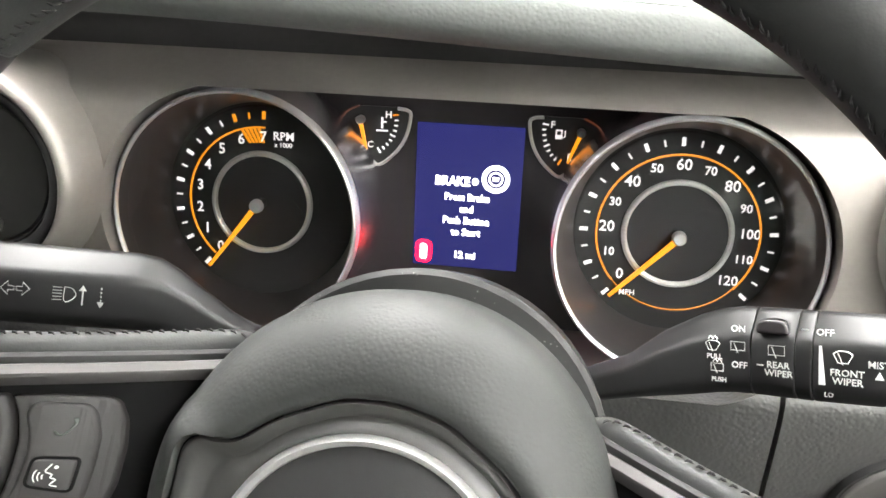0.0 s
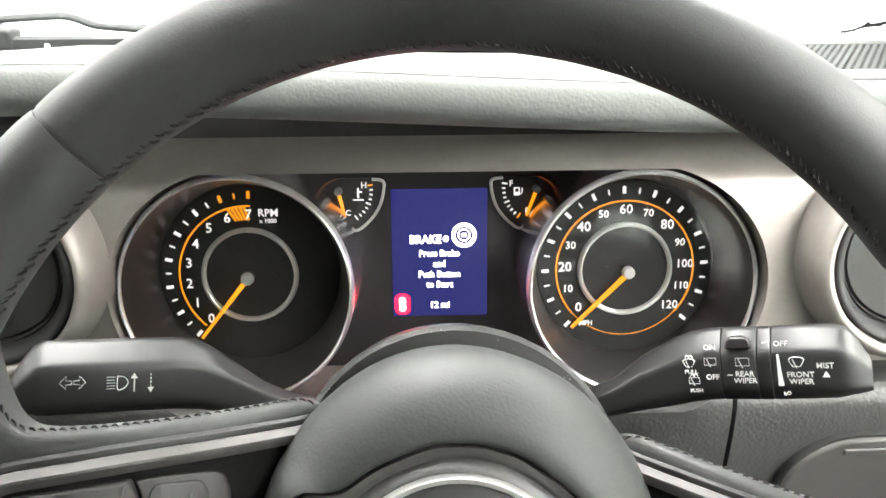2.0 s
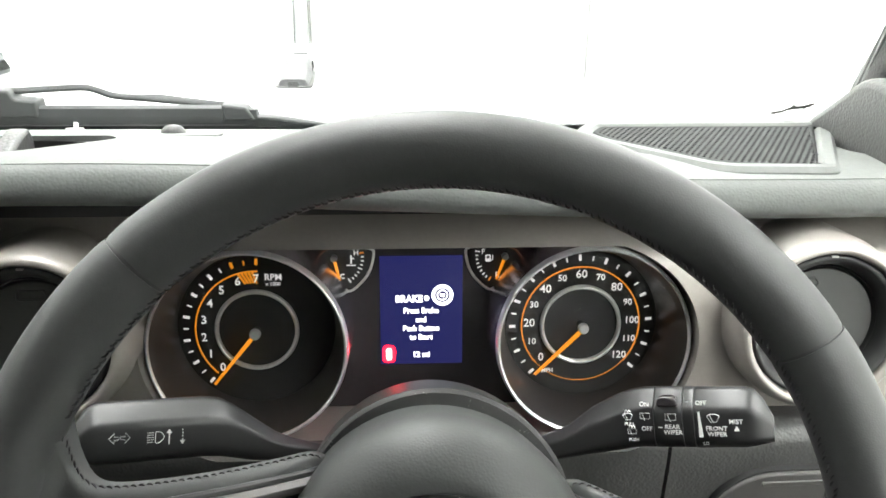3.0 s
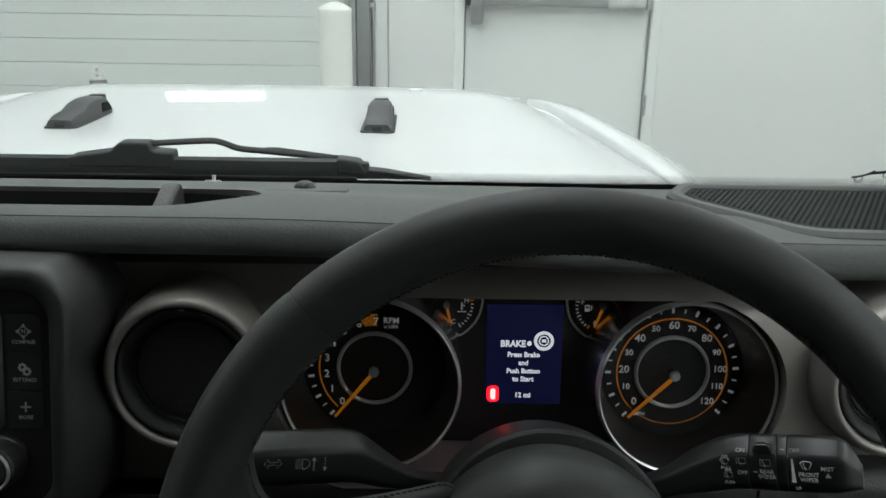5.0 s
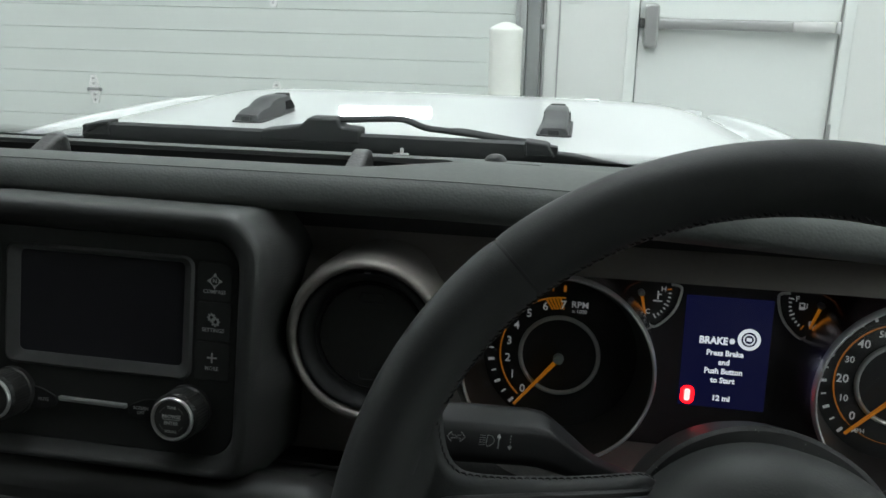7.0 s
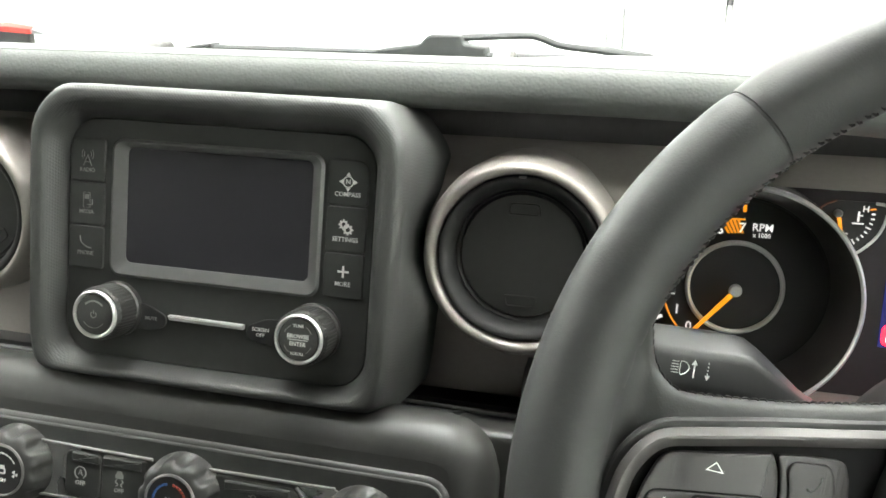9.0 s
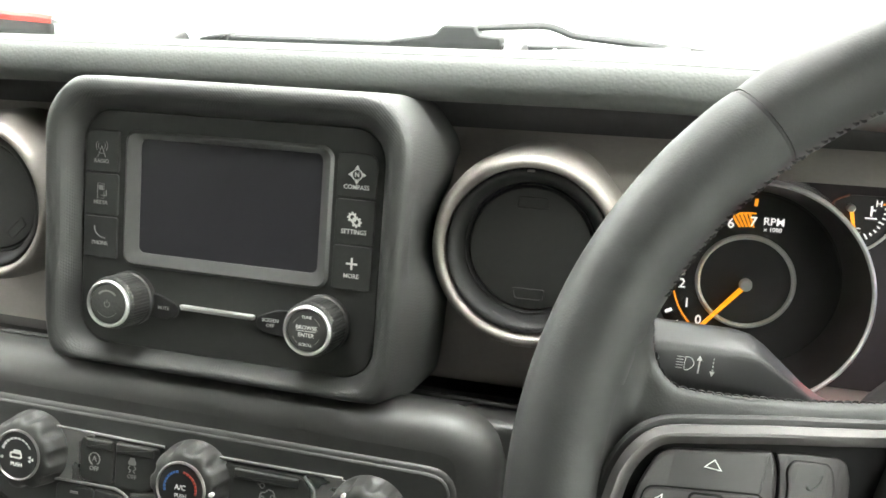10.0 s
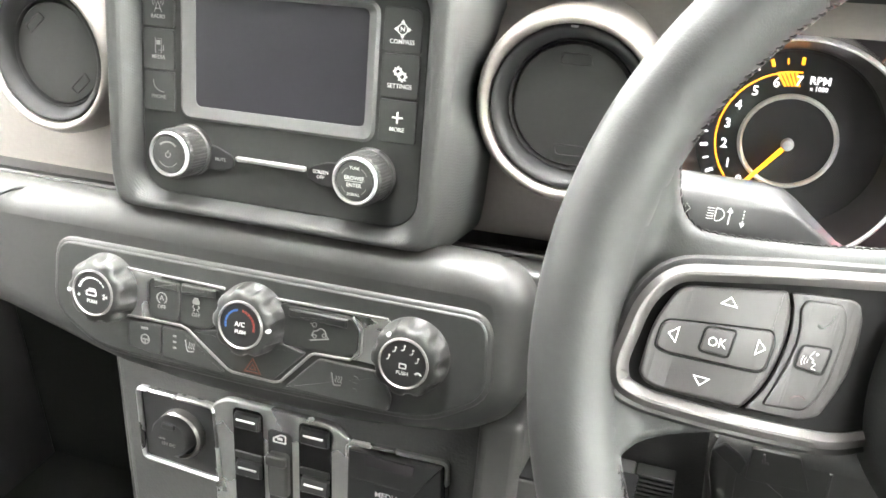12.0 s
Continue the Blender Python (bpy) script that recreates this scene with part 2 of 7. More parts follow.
def inset(pts, d):
    """Moves a closed outline inwards by d (outwards when negative)."""
    k = len(pts)
    area = sum(pts[i][0] * pts[(i + 1) % k][1] - pts[(i + 1) % k][0] * pts[i][1] for i in range(k))
    s = 1 if area > 0 else -1
    out = []
    for i in range(k):
        p, a, b = Vector(pts[i]), Vector(pts[i - 1]), Vector(pts[(i + 1) % k])
        e1, e2 = (p - a), (b - p)
        if e1.length < 1e-9 or e2.length < 1e-9:
            e1 = e2 = (b - a)
        n1 = Vector((-e1.y, e1.x)).normalized()
        n2 = Vector((-e2.y, e2.x)).normalized()
        nn = (n1 + n2)
        nn = nn / max(0.35, nn.length_squared / 2)
        out.append((p.x + s * nn.x * d, p.y + s * nn.y * d))
    return out


def loft(bm, rings, closed=True, cap0=True, cap1=True):
    rows = [[bm.verts.new(v) for v in ring] for ring in rings]
    k = len(rows[0])
    for a, b in zip(rows, rows[1:]):
        for i in range(k if closed else k - 1):
            j = (i + 1) % k
            try:
                bm.faces.new((a[i], a[j], b[j], b[i]))
            except ValueError:
                pass
    if cap0 and closed:
        bm.faces.new(rows[0][::-1])
    if cap1 and closed:
        bm.faces.new(rows[-1])
    return bm


def prism(pts, z0, z1, bev=0.0, seg=3, bm=None, back=True):
    """An outline drawn from z0 out to z1, its front edge rounded by bev."""
    bm = bm or bmesh.new()
    rings = [[(x, y, z0) for x, y in pts]]
    if bev:
        for i in range(seg + 1):
            a = radians(90 * i / seg)
            rings.append([(x, y, z1 - bev + bev * math.sin(a)) for x, y in inset(pts, bev * (1 - math.cos(a)))])
    else:
        rings.append([(x, y, z1) for x, y in pts])
    return loft(bm, rings, cap0=back)


def frame_of(outer, inner, z0, z1, bev=0.0, bm=None):
    """A frame between two outlines of the same number of points."""
    bm = bm or bmesh.new()
    b = bev or 1e-5
    rings = [[(x, y, z0) for x, y in outer], [(x, y, z1 - b) for x, y in outer], [(x, y, z1) for x, y in inset(outer, b)],
             [(x, y, z1) for x, y in inset(inner, -b)], [(x, y, z1 - b) for x, y in inner], [(x, y, z0) for x, y in inner]]
    rings.append(rings[0])
    return loft(bm, rings, cap0=False, cap1=False)


def circle(r, n=48, cx=0.0, cy=0.0, a0=0.0):
    return [(cx + r * math.cos(a0 + 2 * math.pi * i / n), cy + r * math.sin(a0 + 2 * math.pi * i / n)) for i in range(n)]


def lathe(prof, n=64, bm=None, cap0=False, cap1=False):
    bm = bm or bmesh.new()
    return loft(bm, [[(r * math.cos(2 * math.pi * i / n), r * math.sin(2 * math.pi * i / n), z) for i in range(n)] for r, z in prof], cap0=cap0, cap1=cap1)


def arc(r0, r1, a0, a1, z0, z1, n=40, cx=0.0, cy=0.0, bm=None):
    """A flat curved bar between two radii and two angles in degrees."""
    bm = bm or bmesh.new()
    pts = [(cx + r1 * math.cos(radians(a0 + (a1 - a0) * i / n)), cy + r1 * math.sin(radians(a0 + (a1 - a0) * i / n))) for i in range(n + 1)]
    pts2 = [(cx + r0 * math.cos(radians(a0 + (a1 - a0) * i / n)), cy + r0 * math.sin(radians(a0 + (a1 - a0) * i / n))) for i in range(n + 1)]
    for i in range(n):
        quad = (pts[i], pts[i + 1], pts2[i + 1], pts2[i])
        loft(bm, [[(x, y, z0) for x, y in quad], [(x, y, z1) for x, y in quad]])
    return bm


def tube(path, r, n=8, bm=None, closed=False, squash=1.0):
    """A round bar along a path of points."""
    bm = bm or bmesh.new()
    path = [Vector(p) for p in path]
    k = len(path)
    rings, side = [], None
    for i, p in enumerate(path):
        d = (path[(i + 1) % k] - path[i - 1]) if closed else (path[min(i + 1, k - 1)] - path[max(i - 1, 0)])
        d.normalize()
        if side is None:
            side = d.orthogonal().normalized()
        side = (side - d * side.dot(d)).normalized()
        up = d.cross(side)
        q = r[i] if isinstance(r, (list, tuple)) else r
        rings.append([p + side * q * math.cos(2 * math.pi * j / n) + up * q * squash * math.sin(2 * math.pi * j / n) for j in range(n)])
    if closed:
        rings.append(rings[0])
    return loft(bm, rings, cap0=not closed, cap1=not closed)


def box(x0, x1, y0, y1, z0, z1, bev=0.0, bm=None):
    bm = bm or bmesh.new()
    return prism(rrect(x1 - x0, y1 - y0, max(bev, 1e-5), (x0 + x1) / 2, (y0 + y1) / 2, 3 if bev else 1), z0, z1, bev, 2, bm)


def solid(prof, x0, x1, n=2, bm=None):
    """A closed (y, z) profile carried along x."""
    bm = bm or bmesh.new()
    return loft(bm, [[(x0 + (x1 - x0) * i / (n - 1), y, z) for y, z in prof] for i in range(n)])


def text(body, size, material, parent, at, label="", name="lettering", wide=1.0, roll=0.0, bold=0.0, align="CENTER", thick=0.00012):
    """Printed or lit characters, size being the height of a capital."""
    cu = bpy.data.curves.new("text", "FONT")
    cu.body, cu.size, cu.align_x, cu.align_y, cu.extrude, cu.offset = body, size / 0.70, align, "CENTER", thick, bold
    cu.resolution_u = 2
    tmp = bpy.data.objects.new("text", cu)
    scene.collection.objects.link(tmp)
    me = bpy.data.meshes.new_from_object(tmp.evaluated_get(bpy.context.evaluated_depsgraph_get()))
    bpy.data.objects.remove(tmp)
    bpy.data.curves.remove(cu)
    me.name = name
    me.materials.clear()
    me.materials.append(material)
    ob = new(name, me)
    ob.parent = parent
    ob.matrix_local = Matrix.Translation(at) @ pose(0, 0, 0, 0, 0, roll) @ Matrix.Diagonal((wide, 1, 1, 1))
    return tagged(ob, label)


def carve(ob, cutters):
    """Cuts the closed meshes of cutters out of ob's mesh, for good."""
    made = []
    for bm in cutters:
        bmesh.ops.recalc_face_normals(bm, faces=bm.faces)
        me = bpy.data.meshes.new("cut")
        bm.to_mesh(me)
        bm.free()
        c = new("cut", me)
        made.append(c)
        md = ob.modifiers.new("cut", "BOOLEAN")
        md.operation, md.solver, md.object = "DIFFERENCE", "EXACT", c
    bpy.context.view_layer.update()
    me = bpy.data.meshes.new_from_object(ob.evaluated_get(bpy.context.evaluated_depsgraph_get()))
    ob.modifiers.clear()
    old = ob.data
    ob.data = me
    bpy.data.meshes.remove(old)
    me.set_sharp_from_angle(angle=radians(38))
    for c in made:
        d = c.data
        bpy.data.objects.remove(c)
        bpy.data.meshes.remove(d)
    return ob


def smooth(pts, steps=6, closed=False):
    """A smooth curve through points (Catmull-Rom)."""
    out, k = [], len(pts)
    pts = [Vector(p) for p in pts]
    for i in range(k if closed else k - 1):
        p0, p1, p2, p3 = (pts[j % k] if closed else pts[max(0, min(k - 1, j))] for j in (i - 1, i, i + 1, i + 2))
        for s in range(steps):
            t = s / steps
            out.append(0.5 * ((2 * p1) + (p2 - p0) * t + (2 * p0 - 5 * p1 + 4 * p2 - p3) * t * t + (3 * p1 - p0 - 3 * p2 + p3) * t ** 3))
    if not closed:
        out.append(pts[-1])
    return [tuple(p) for p in out]


# ---- the garage: floor, walls, ceiling ----
XL, XR, YB, YF, ZC = -6.0, 3.2, -6.5, 3.95, 3.6
part("floor", box(XL - 0.2, XR + 0.2, YB - 0.2, YF + 0.4, -0.15, 0.0), CONCRETE)
tagged(bpy.data.objects["floor"], "grey sealed concrete garage floor", "floor", kind="structure")
part("ceiling", box(XL - 0.2, XR + 0.2, YB - 0.2, YF + 0.4, ZC, ZC + 0.15), CEILING)
tagged(bpy.data.objects["ceiling"], "white boarded garage ceiling", "ceiling", kind="structure")
for nm, dims in (("wall_west", (XL - 0.2, XL, YB, YF + 0.2)), ("wall_east", (XR, XR + 0.2, YB, YF + 0.2)), ("wall_south", (XL - 0.2, XR + 0.2, YB - 0.2, YB))):
    tagged(part(nm, box(*dims, 0.0, ZC), WALLPAINT), "plain white painted garage wall", "wall", kind="structure")
wall = part("wall_north", box(XL, XR, YF, YF + 0.2, 0.0, ZC), WALLPAINT)
tagged(wall, "white painted garage wall with a wide door and an exit door", "wall", kind="structure")
DOOR_L, DOOR_R, GAR_R, GAR_L = 0.045, 0.905, -0.46, -5.2
carve(wall, [box(DOOR_L, DOOR_R, YF - 0.1, YF + 0.3, -0.05, 2.1), box(GAR_L, GAR_R, YF - 0.1, YF + 0.3, -0.05, 3.0)])
tagged(part("wall_beyond", box(XL, XR, YF + 0.30, YF + 0.36, 0.0, ZC), WALLPAINT), "plain closing wall behind the doors", "wall", kind="structure")


# ---- ceiling tubes ----
def ceiling_light(x, y, w, d):
    t = thing("ceiling_light", pose(x, y, ZC), "wide white ceiling light with a glowing diffuser", "ceiling light", "garage ceiling lights")
    part("housing", box(-w / 2 - 0.03, w / 2 + 0.03, -d / 2 - 0.03, d / 2 + 0.03, -0.05, 0.0, 0.01), CEILING, t)
    part("diffuser", box(-w / 2, w / 2, -d / 2, d / 2, -0.07, -0.052, 0.005), TUBE, t, "glowing white diffuser")


for lx in (-3.6, -0.4, 2.2):
    for ly in (-4.6, -2.0, 0.4, 2.6):
        ceiling_light(lx, ly, 0.9, 2.0)

# ---- the cabin that closes the view behind and above and shapes the light ----
CX = -0.39
cab = thing("car_cabin", Matrix(), "dark cabin lining with open window spaces, sized to shape the light", "car body", kind="structure")
# Out of view; its front edge sets how much overhead light enters.
part("roof", box(CX - 0.72, CX + 0.72, -1.0, 0.13, 1.80, 1.84, 0.01), CARPET, cab, "unseen dark roof lining, cut back to let in overhead light")
part("cabin_floor", box(CX - 0.72, CX + 0.72, -0.98, 0.75, 0.42, 0.46), CARPET, cab)
part("firewall", box(CX - 0.72, CX + 0.72, 0.70, 0.73, 0.40, 1.24), CARPET, cab)
for s in (-1, 1):
    # Out of view; the left panel is raised to block side light.
    part("door_panel", box(CX + s * 0.73 - 0.03, CX + s * 0.73 + 0.03, -0.98, 0.70, 0.42, 1.38 if s < 0 else 1.14, 0.01), GRAIN, cab, "unseen grained door panel, its height limiting side light")
    part("centre_pillar", box(CX + s * 0.72 - 0.03, CX + s * 0.72 + 0.03, -0.72, -0.60, 1.20, 1.80, 0.01), GRAIN, cab)
part("rear_lining", box(CX - 0.75, CX + 0.75, -1.00, -0.95, 0.42, 1.82), CARPET, cab, "dark lining closing the cabin")
for s in (-1, 1):
    part("rear_side", box(CX + s * 0.73 - 0.03, CX + s * 0.73 + 0.03, -0.98, -0.60, 1.19, 1.82), CARPET, cab)
    # Rails hang low to narrow the side light.
    part("window_rail", box(CX + s * 0.71 - 0.03, CX + s * 0.71 + 0.03, -0.62, 0.30, 1.64, 1.81, 0.01), GRAIN, cab)

# ---- windshield ----
WB, WT = Vector((0, 0.521, 1.296)), Vector((0, 0.215, 1.80))
shield = thing("window_1", Matrix(), "clear windshield with a dotted black border", "windshield", kind="structure")
bm = bmesh.new()
loft(bm, [[(CX - 0.75, WB.y, WB.z), (CX + 0.75, WB.y, WB.z), (CX + 0.73, WT.y, WT.z), (CX - 0.73, WT.y, WT.z)],
          [(CX - 0.75, WB.y + 0.005, WB.z + 0.003), (CX + 0.75, WB.y + 0.005, WB.z + 0.003), (CX + 0.73, WT.y + 0.005, WT.z + 0.003), (CX - 0.73, WT.y + 0.005, WT.z + 0.003)]])
pane = part("pane", bm, WINDOWGLASS, shield)
pane.visible_shadow = False
up = (WT - WB).normalized()
for s in (-1, 1):
    pl = [Vector((CX + s * 0.740, 0.58, 1.22)), Vector((CX + s * 0.738, 0.515, 1.31)), Vector((CX + s * 0.742, 0.39, 1.53)), Vector((CX + s * 0.730, 0.215, 1.82))]
    part("pillar", tube(smooth(pl, 6), 0.036, 14, squash=0.75), GRAIN, shield, "grained black windshield pillar")
part("header", tube([(CX - 0.74, 0.225, 1.81), (CX + 0.74, 0.225, 1.81)], 0.035, 12), GRAIN, shield)

# ---- dashboard ----
DXL, DXR = CX - 0.70, CX + 0.70
dash = thing("dashboard", Matrix(), "black soft-topped dashboard with a taupe metallic band", "dashboard", kind="structure")
top = [(0.575, 1.290), (0.54, 1.3000), (0.50, 1.3108), (0.475, 1.3162), (0.455, 1.3190), (0.438, 1.3215), (0.42, 1.3258), (0.40, 1.3290), (0.38, 1.3289), (0.362, 1.3280), (0.3535, 1.3266)]
pad = solid(top + [(0.3535, 1.304), (0.413, 1.304), (0.413, 1.262), (0.575, 1.255)], DXL, DXR, 80)


def swept(bm):
    """Lets the driver's end of the dash top fall away a little."""
    for v in bm.verts:
        t = min(1.0, max(0.0, (v.co.x + 0.20) / 0.40))
        t = t * t * (3 - 2 * t)
        k = min(1.0, max(0.0, (0.52 - v.co.y) / 0.10))
        v.co.z -= 0.0150 * t * k
        v.co.y += 0.010 * t * k
    return bm


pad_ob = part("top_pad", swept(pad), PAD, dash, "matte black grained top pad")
tray = rounded([(-1.02, 0.3705), (-0.232, 0.3705), (-0.205, 0.3840), (-0.178, 0.4000), (-0.197, 0.4310), (-0.235, 0.4370), (-1.02, 0.4370)], [0.01, 0.02, 0.02, 0.007, 0.012, 0.02, 0.01])
carve(pad_ob, [prism(tray, 1.3045, 1.36)])
part("tray_liner", frame_of(inset(tray, 0.0004), inset(tray, 0.0020), 1.3047, 1.3190), MATTE, dash, "dark tray lining")
part("tray_mat", prism(inset(tray, 0.002), 1.3043, 1.3060), MATTE, dash, "dark rubber tray mat")
lip = smooth([(0.3522, 1.3264), (0.3470, 1.3228), (0.3435, 1.3165), (0.3432, 1.3095), (0.3490, 1.3040), (0.3600, 1.3015), (0.380, 1.301)], 4)
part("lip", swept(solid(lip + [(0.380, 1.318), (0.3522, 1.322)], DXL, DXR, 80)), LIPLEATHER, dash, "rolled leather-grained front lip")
# band: from under the lip, forward over the dials, then down the face
band = smooth([(0.366, 1.3025), (0.390, 1.3005), (0.400, 1.2950), (0.401, 1.2870), (0.394, 1.2790), (0.378, 1.2715), (0.3640, 1.2658), (0.3585, 1.2560), (0.354, 1.235), (0.351, 1.20), (0.350, 1.165), (0.351, 1.1405)], 4)
split = 15
# Upper band split off so that its colour can carry the lip's shade.
part("under_lip", solid(band[:split + 1] + [(0.44, band[split][1]), (0.44, 1.301)], DXL, DXR, 60), UNDERLIP, dash, "cove under the lip, its shade put into the colour")
band_ob = part("band", solid(band[split:] + [(0.44, 1.1405), (0.44, band[split][1] - 0.0002)], DXL, DXR, 60), TAUPE, dash, "satin taupe metallic dash band")
CLTILT = 7.7
CLM = face(0.0, 0.4095, 1.21, CLTILT)
GC = 0.1062


def cluster_outline(grow=0.0):
    """Two round dials joined by a flat-topped middle."""
    r = 0.0612 + grow
    cy, tp, bt = -0.008, 0.0545 + grow, -0.062 - grow
    pts = []
    for i in range(33):
        a = radians(-75 + 150 * i / 32 + 0)
        pts.append((GC + r * math.cos(a) * 1.0, cy + r * math.sin(a)))
    k = len(pts)
    left = [(-x, y) for x, y in pts[::-1]]
    return pts + left


def world_cut(pts, m, z0, z1):
    bm = prism(pts, z0, z1)
    bm.transform(m)
    return bm


VENTS = [(-0.2195, 1.2288), (-0.5665, 1.2295), (0.2350, 1.2300)]
cuts = [world_cut(cluster_outline(0.0015), CLM, -0.03, 0.12)]
for vx, vz in VENTS:
    cuts.append(world_cut(circle(0.0340, 48), face(vx, 0.345, vz, 5), -0.06, 0.05))
carve(band_ob, cuts)
# dark space behind the openings
part("backing", box(DXL, DXR, 0.425, 0.437, 1.12, 1.299), MATTE, dash)

# lower dash: shelf roll, centre stack
roll = rounded([(-0.66, 0.047), (0.151, 0.047), (0.149, -0.035), (0.118, -0.055), (0.045, -0.063), (-0.035, -0.0635), (-0.108, -0.058), (-0.205, -0.034), (-0.66, 0.004)][::-1], [0.02, 0.03, 0.02, 0.02, 0.02, 0.02, 0.02, 0.034, 0.02], 8)
STACK = face(-0.368, 0.250, 1.122, 14, -0.9, 1.1)
part("shelf", prism(roll, -0.0285, -0.0030, 0.019, 8), SHELFPAD, dash, "satin charcoal padded shelf round the climate panel", m=STACK)
core = rounded([(-0.66, 0.029), (0.149, 0.029), (0.147, -0.035), (0.116, -0.053), (0.045, -0.061), (-0.035, -0.0615), (-0.108, -0.056), (-0.205, -0.032), (-0.66, 0.006)][::-1], 0.02, 6)
part("shelf_core", prism(core, -0.088, -0.020), SHELFPAD, dash, "charcoal body of the shelf", m=STACK)
SHELF = Matrix.Translation((-0.368, 0.25, 1.122)) @ pose(0, 0, 0, 0, 0.9, 1.1) @ Matrix.Translation((0.368, -0.25, -1.122))
fall = smooth([(0.2800, 1.1605), (0.2885, 1.1592), (0.2980, 1.1552), (0.3100, 1.1492), (0.3240, 1.1420), (0.3370, 1.1354)], 5)
part("shelf_back", solid(fall + [(0.3370, 1.120), (0.2800, 1.120)], DXL, -0.246, 24), SHELFPAD, dash, "shelf falling away towards the band", m=SHELF)
wing = smooth([(0.3370, 1.1356), (0.3240, 1.1396), (0.3110, 1.1438), (0.3040, 1.1452), (0.2995, 1.1430), (0.2985, 1.1370)], 5)
rings = []
for k in range(13):
    w = min(1.0, k / 5.0)
    w = w * w * (3 - 2 * w)
    rings.append([(-0.258 + 0.064 * k / 12, a + (c - a) * w, b + (d - b) * w) for (a, b), (c, d) in zip(fall[::-1], wing)] + [(-0.258 + 0.064 * k / 12, 0.3000, 1.060), (-0.258 + 0.064 * k / 12, 0.3370, 1.060)])
part("shelf_wing", loft(bmesh.new(), rings), SHELFPAD, dash, "low ridged wing of the shelf beside the column", m=SHELF)
part("shelf_strip", tube([(DXL, 0.3325, 1.1388), (-0.190, 0.3325, 1.1388)], 0.0019, 10), SOFTGREY, dash, "thin raised strip along the shelf", m=SHELF)
part("shelf_gap", box(DXL, -0.190, 0.3420, 0.3600, 1.100, 1.1385), MATTE, dash, "dark groove between band and shelf", m=SHELF)
part("shelf_seam", tube([(-0.5640, 0.2520, 1.1595), (-0.5500, 0.2660, 1.1642), (-0.5320, 0.2790, 1.1640), (-0.5265, 0.2830, 1.1632)], 0.0010, 6), MATTE, dash, "thin dark seam in the shelf")
part("shelf_side", prism(rounded([(0.124, -0.36), (0.1500, -0.36), (0.1500, -0.045), (0.124, -0.045)], 0.008), -0.080, -0.022, 0.006, 5), SOFTGREY, dash, "rounded charcoal side of the centre stack", m=STACK)
part("side_panel", prism(rounded([(0.1450, -0.36), (0.2100, -0.36), (0.2100, -0.0790), (0.1450, -0.0790)], 0.002), -0.080, -0.026, 0.0015), SOFTGREY, dash, "flat charcoal panel beside the centre stack", m=STACK)
part("side_panel_gap", prism(rrect(0.070, 0.0016, 0.0004, 0.178, -0.0782), -0.060, -0.0262), WELL, dash, m=STACK)
# knee panels to the sides of the column
knee = smooth([(0.352, 1.1665), (0.338, 1.1660), (0.3285, 1.1600), (0.3255, 1.1480), (0.330, 1.105), (0.340, 1.02), (0.36, 0.90)], 5)
for x0, x1 in ((-0.215, -0.062), (0.058, 0.1478), (0.1502, DXR)):
    kp = part("knee_panel", solid(knee + [(0.43, 0.90), (0.43, 1.1665)], x0, x1, 12), GRAIN, dash, "grained charcoal knee panel")
    carve(kp, [world_cut(cluster_outline(0.0015), CLM, -0.05, 0.12)])
COLM = face(0.0, 0.298, 1.025, -6)
part("column_housing", prism(rounded([(-0.114, -0.16), (0.118, -0.16), (0.112, 0.020), (0.080, 0.045), (-0.100, 0.045), (-0.1215, 0.036), (-0.1225, 0.012)], 0.012), -0.11, 0.0, 0.012, 5), SOFTGREY, dash, "dark housing below the column", m=COLM)
# The highlight along the housing's left edge, modelled as a paler tube.
part("column_edge_highlight", tube([(-0.1190, 0.0400, -0.0030), (-0.1215, 0.0280, -0.0030), (-0.1212, 0.0120, -0.0030), (-0.1175, -0.0060, -0.0030), (-0.1140, -0.030, -0.0030)], 0.0013, 6), SWITCHPLATE, dash, "pale line drawn as the edge's highlight", m=COLM)
part("column_bracket", prism(rounded([(-0.1199, 0.0334), (-0.1145, 0.0390), (-0.1017, 0.0292), (-0.1035, 0.0175)][::-1], 0.0015), -0.001, 0.0014, 0.0006), MATTE, dash, "black bracket", m=COLM)
part("column_flap", prism(rounded([(-0.1000, 0.0400), (-0.0760, 0.0400), (-0.0678, 0.0163), (-0.1010, 0.0160)][::-1], 0.002), -0.001, 0.0010, 0.0005), SOFTGREY, dash, "charcoal flap below the column", m=COLM)
part("column_clip", prism(rounded([(-0.0945, 0.0380), (-0.0930, 0.0380), (-0.0925, 0.0322), (-0.0905, 0.0322), (-0.0905, 0.0308), (-0.0940, 0.0308)][::-1], 0.0003), 0.0008, 0.0016, 0.0003), SWITCHPLATE, dash, "small steel clip", m=COLM)
part("column_cover_line", tube([(-0.0597, 0.0330, 0.0004), (-0.0590, 0.0142, 0.0004), (-0.0620, -0.0100, 0.0004)], 0.0010, 6), MATTE, dash, m=COLM)
for k in range(6):
    part("louvre", box(-0.162, -0.138, 0.330, 0.3415, 0.9780 + 0.0036 * k, 0.9798 + 0.0036 * k, 0.0006), SOFTGREY, dash, "thin moulded louvre")
for s in (-1, 1):
    end = rounded([(0.36, 1.285), (0.50, 1.285), (0.50, 1.315), (0.46, 1.340), (0.43, 1.360), (0.40, 1.360), (0.372, 1.330)], 0.012)
    part("end_trim", prism(end, 0.0, 0.05, 0.006), GRAIN, dash, "grained black end trim", m=Matrix(((0, 0, -s, CX + s * 0.725), (1, 0, 0, 0), (0, 1, 0, 0), (0, 0, 0, 1))))
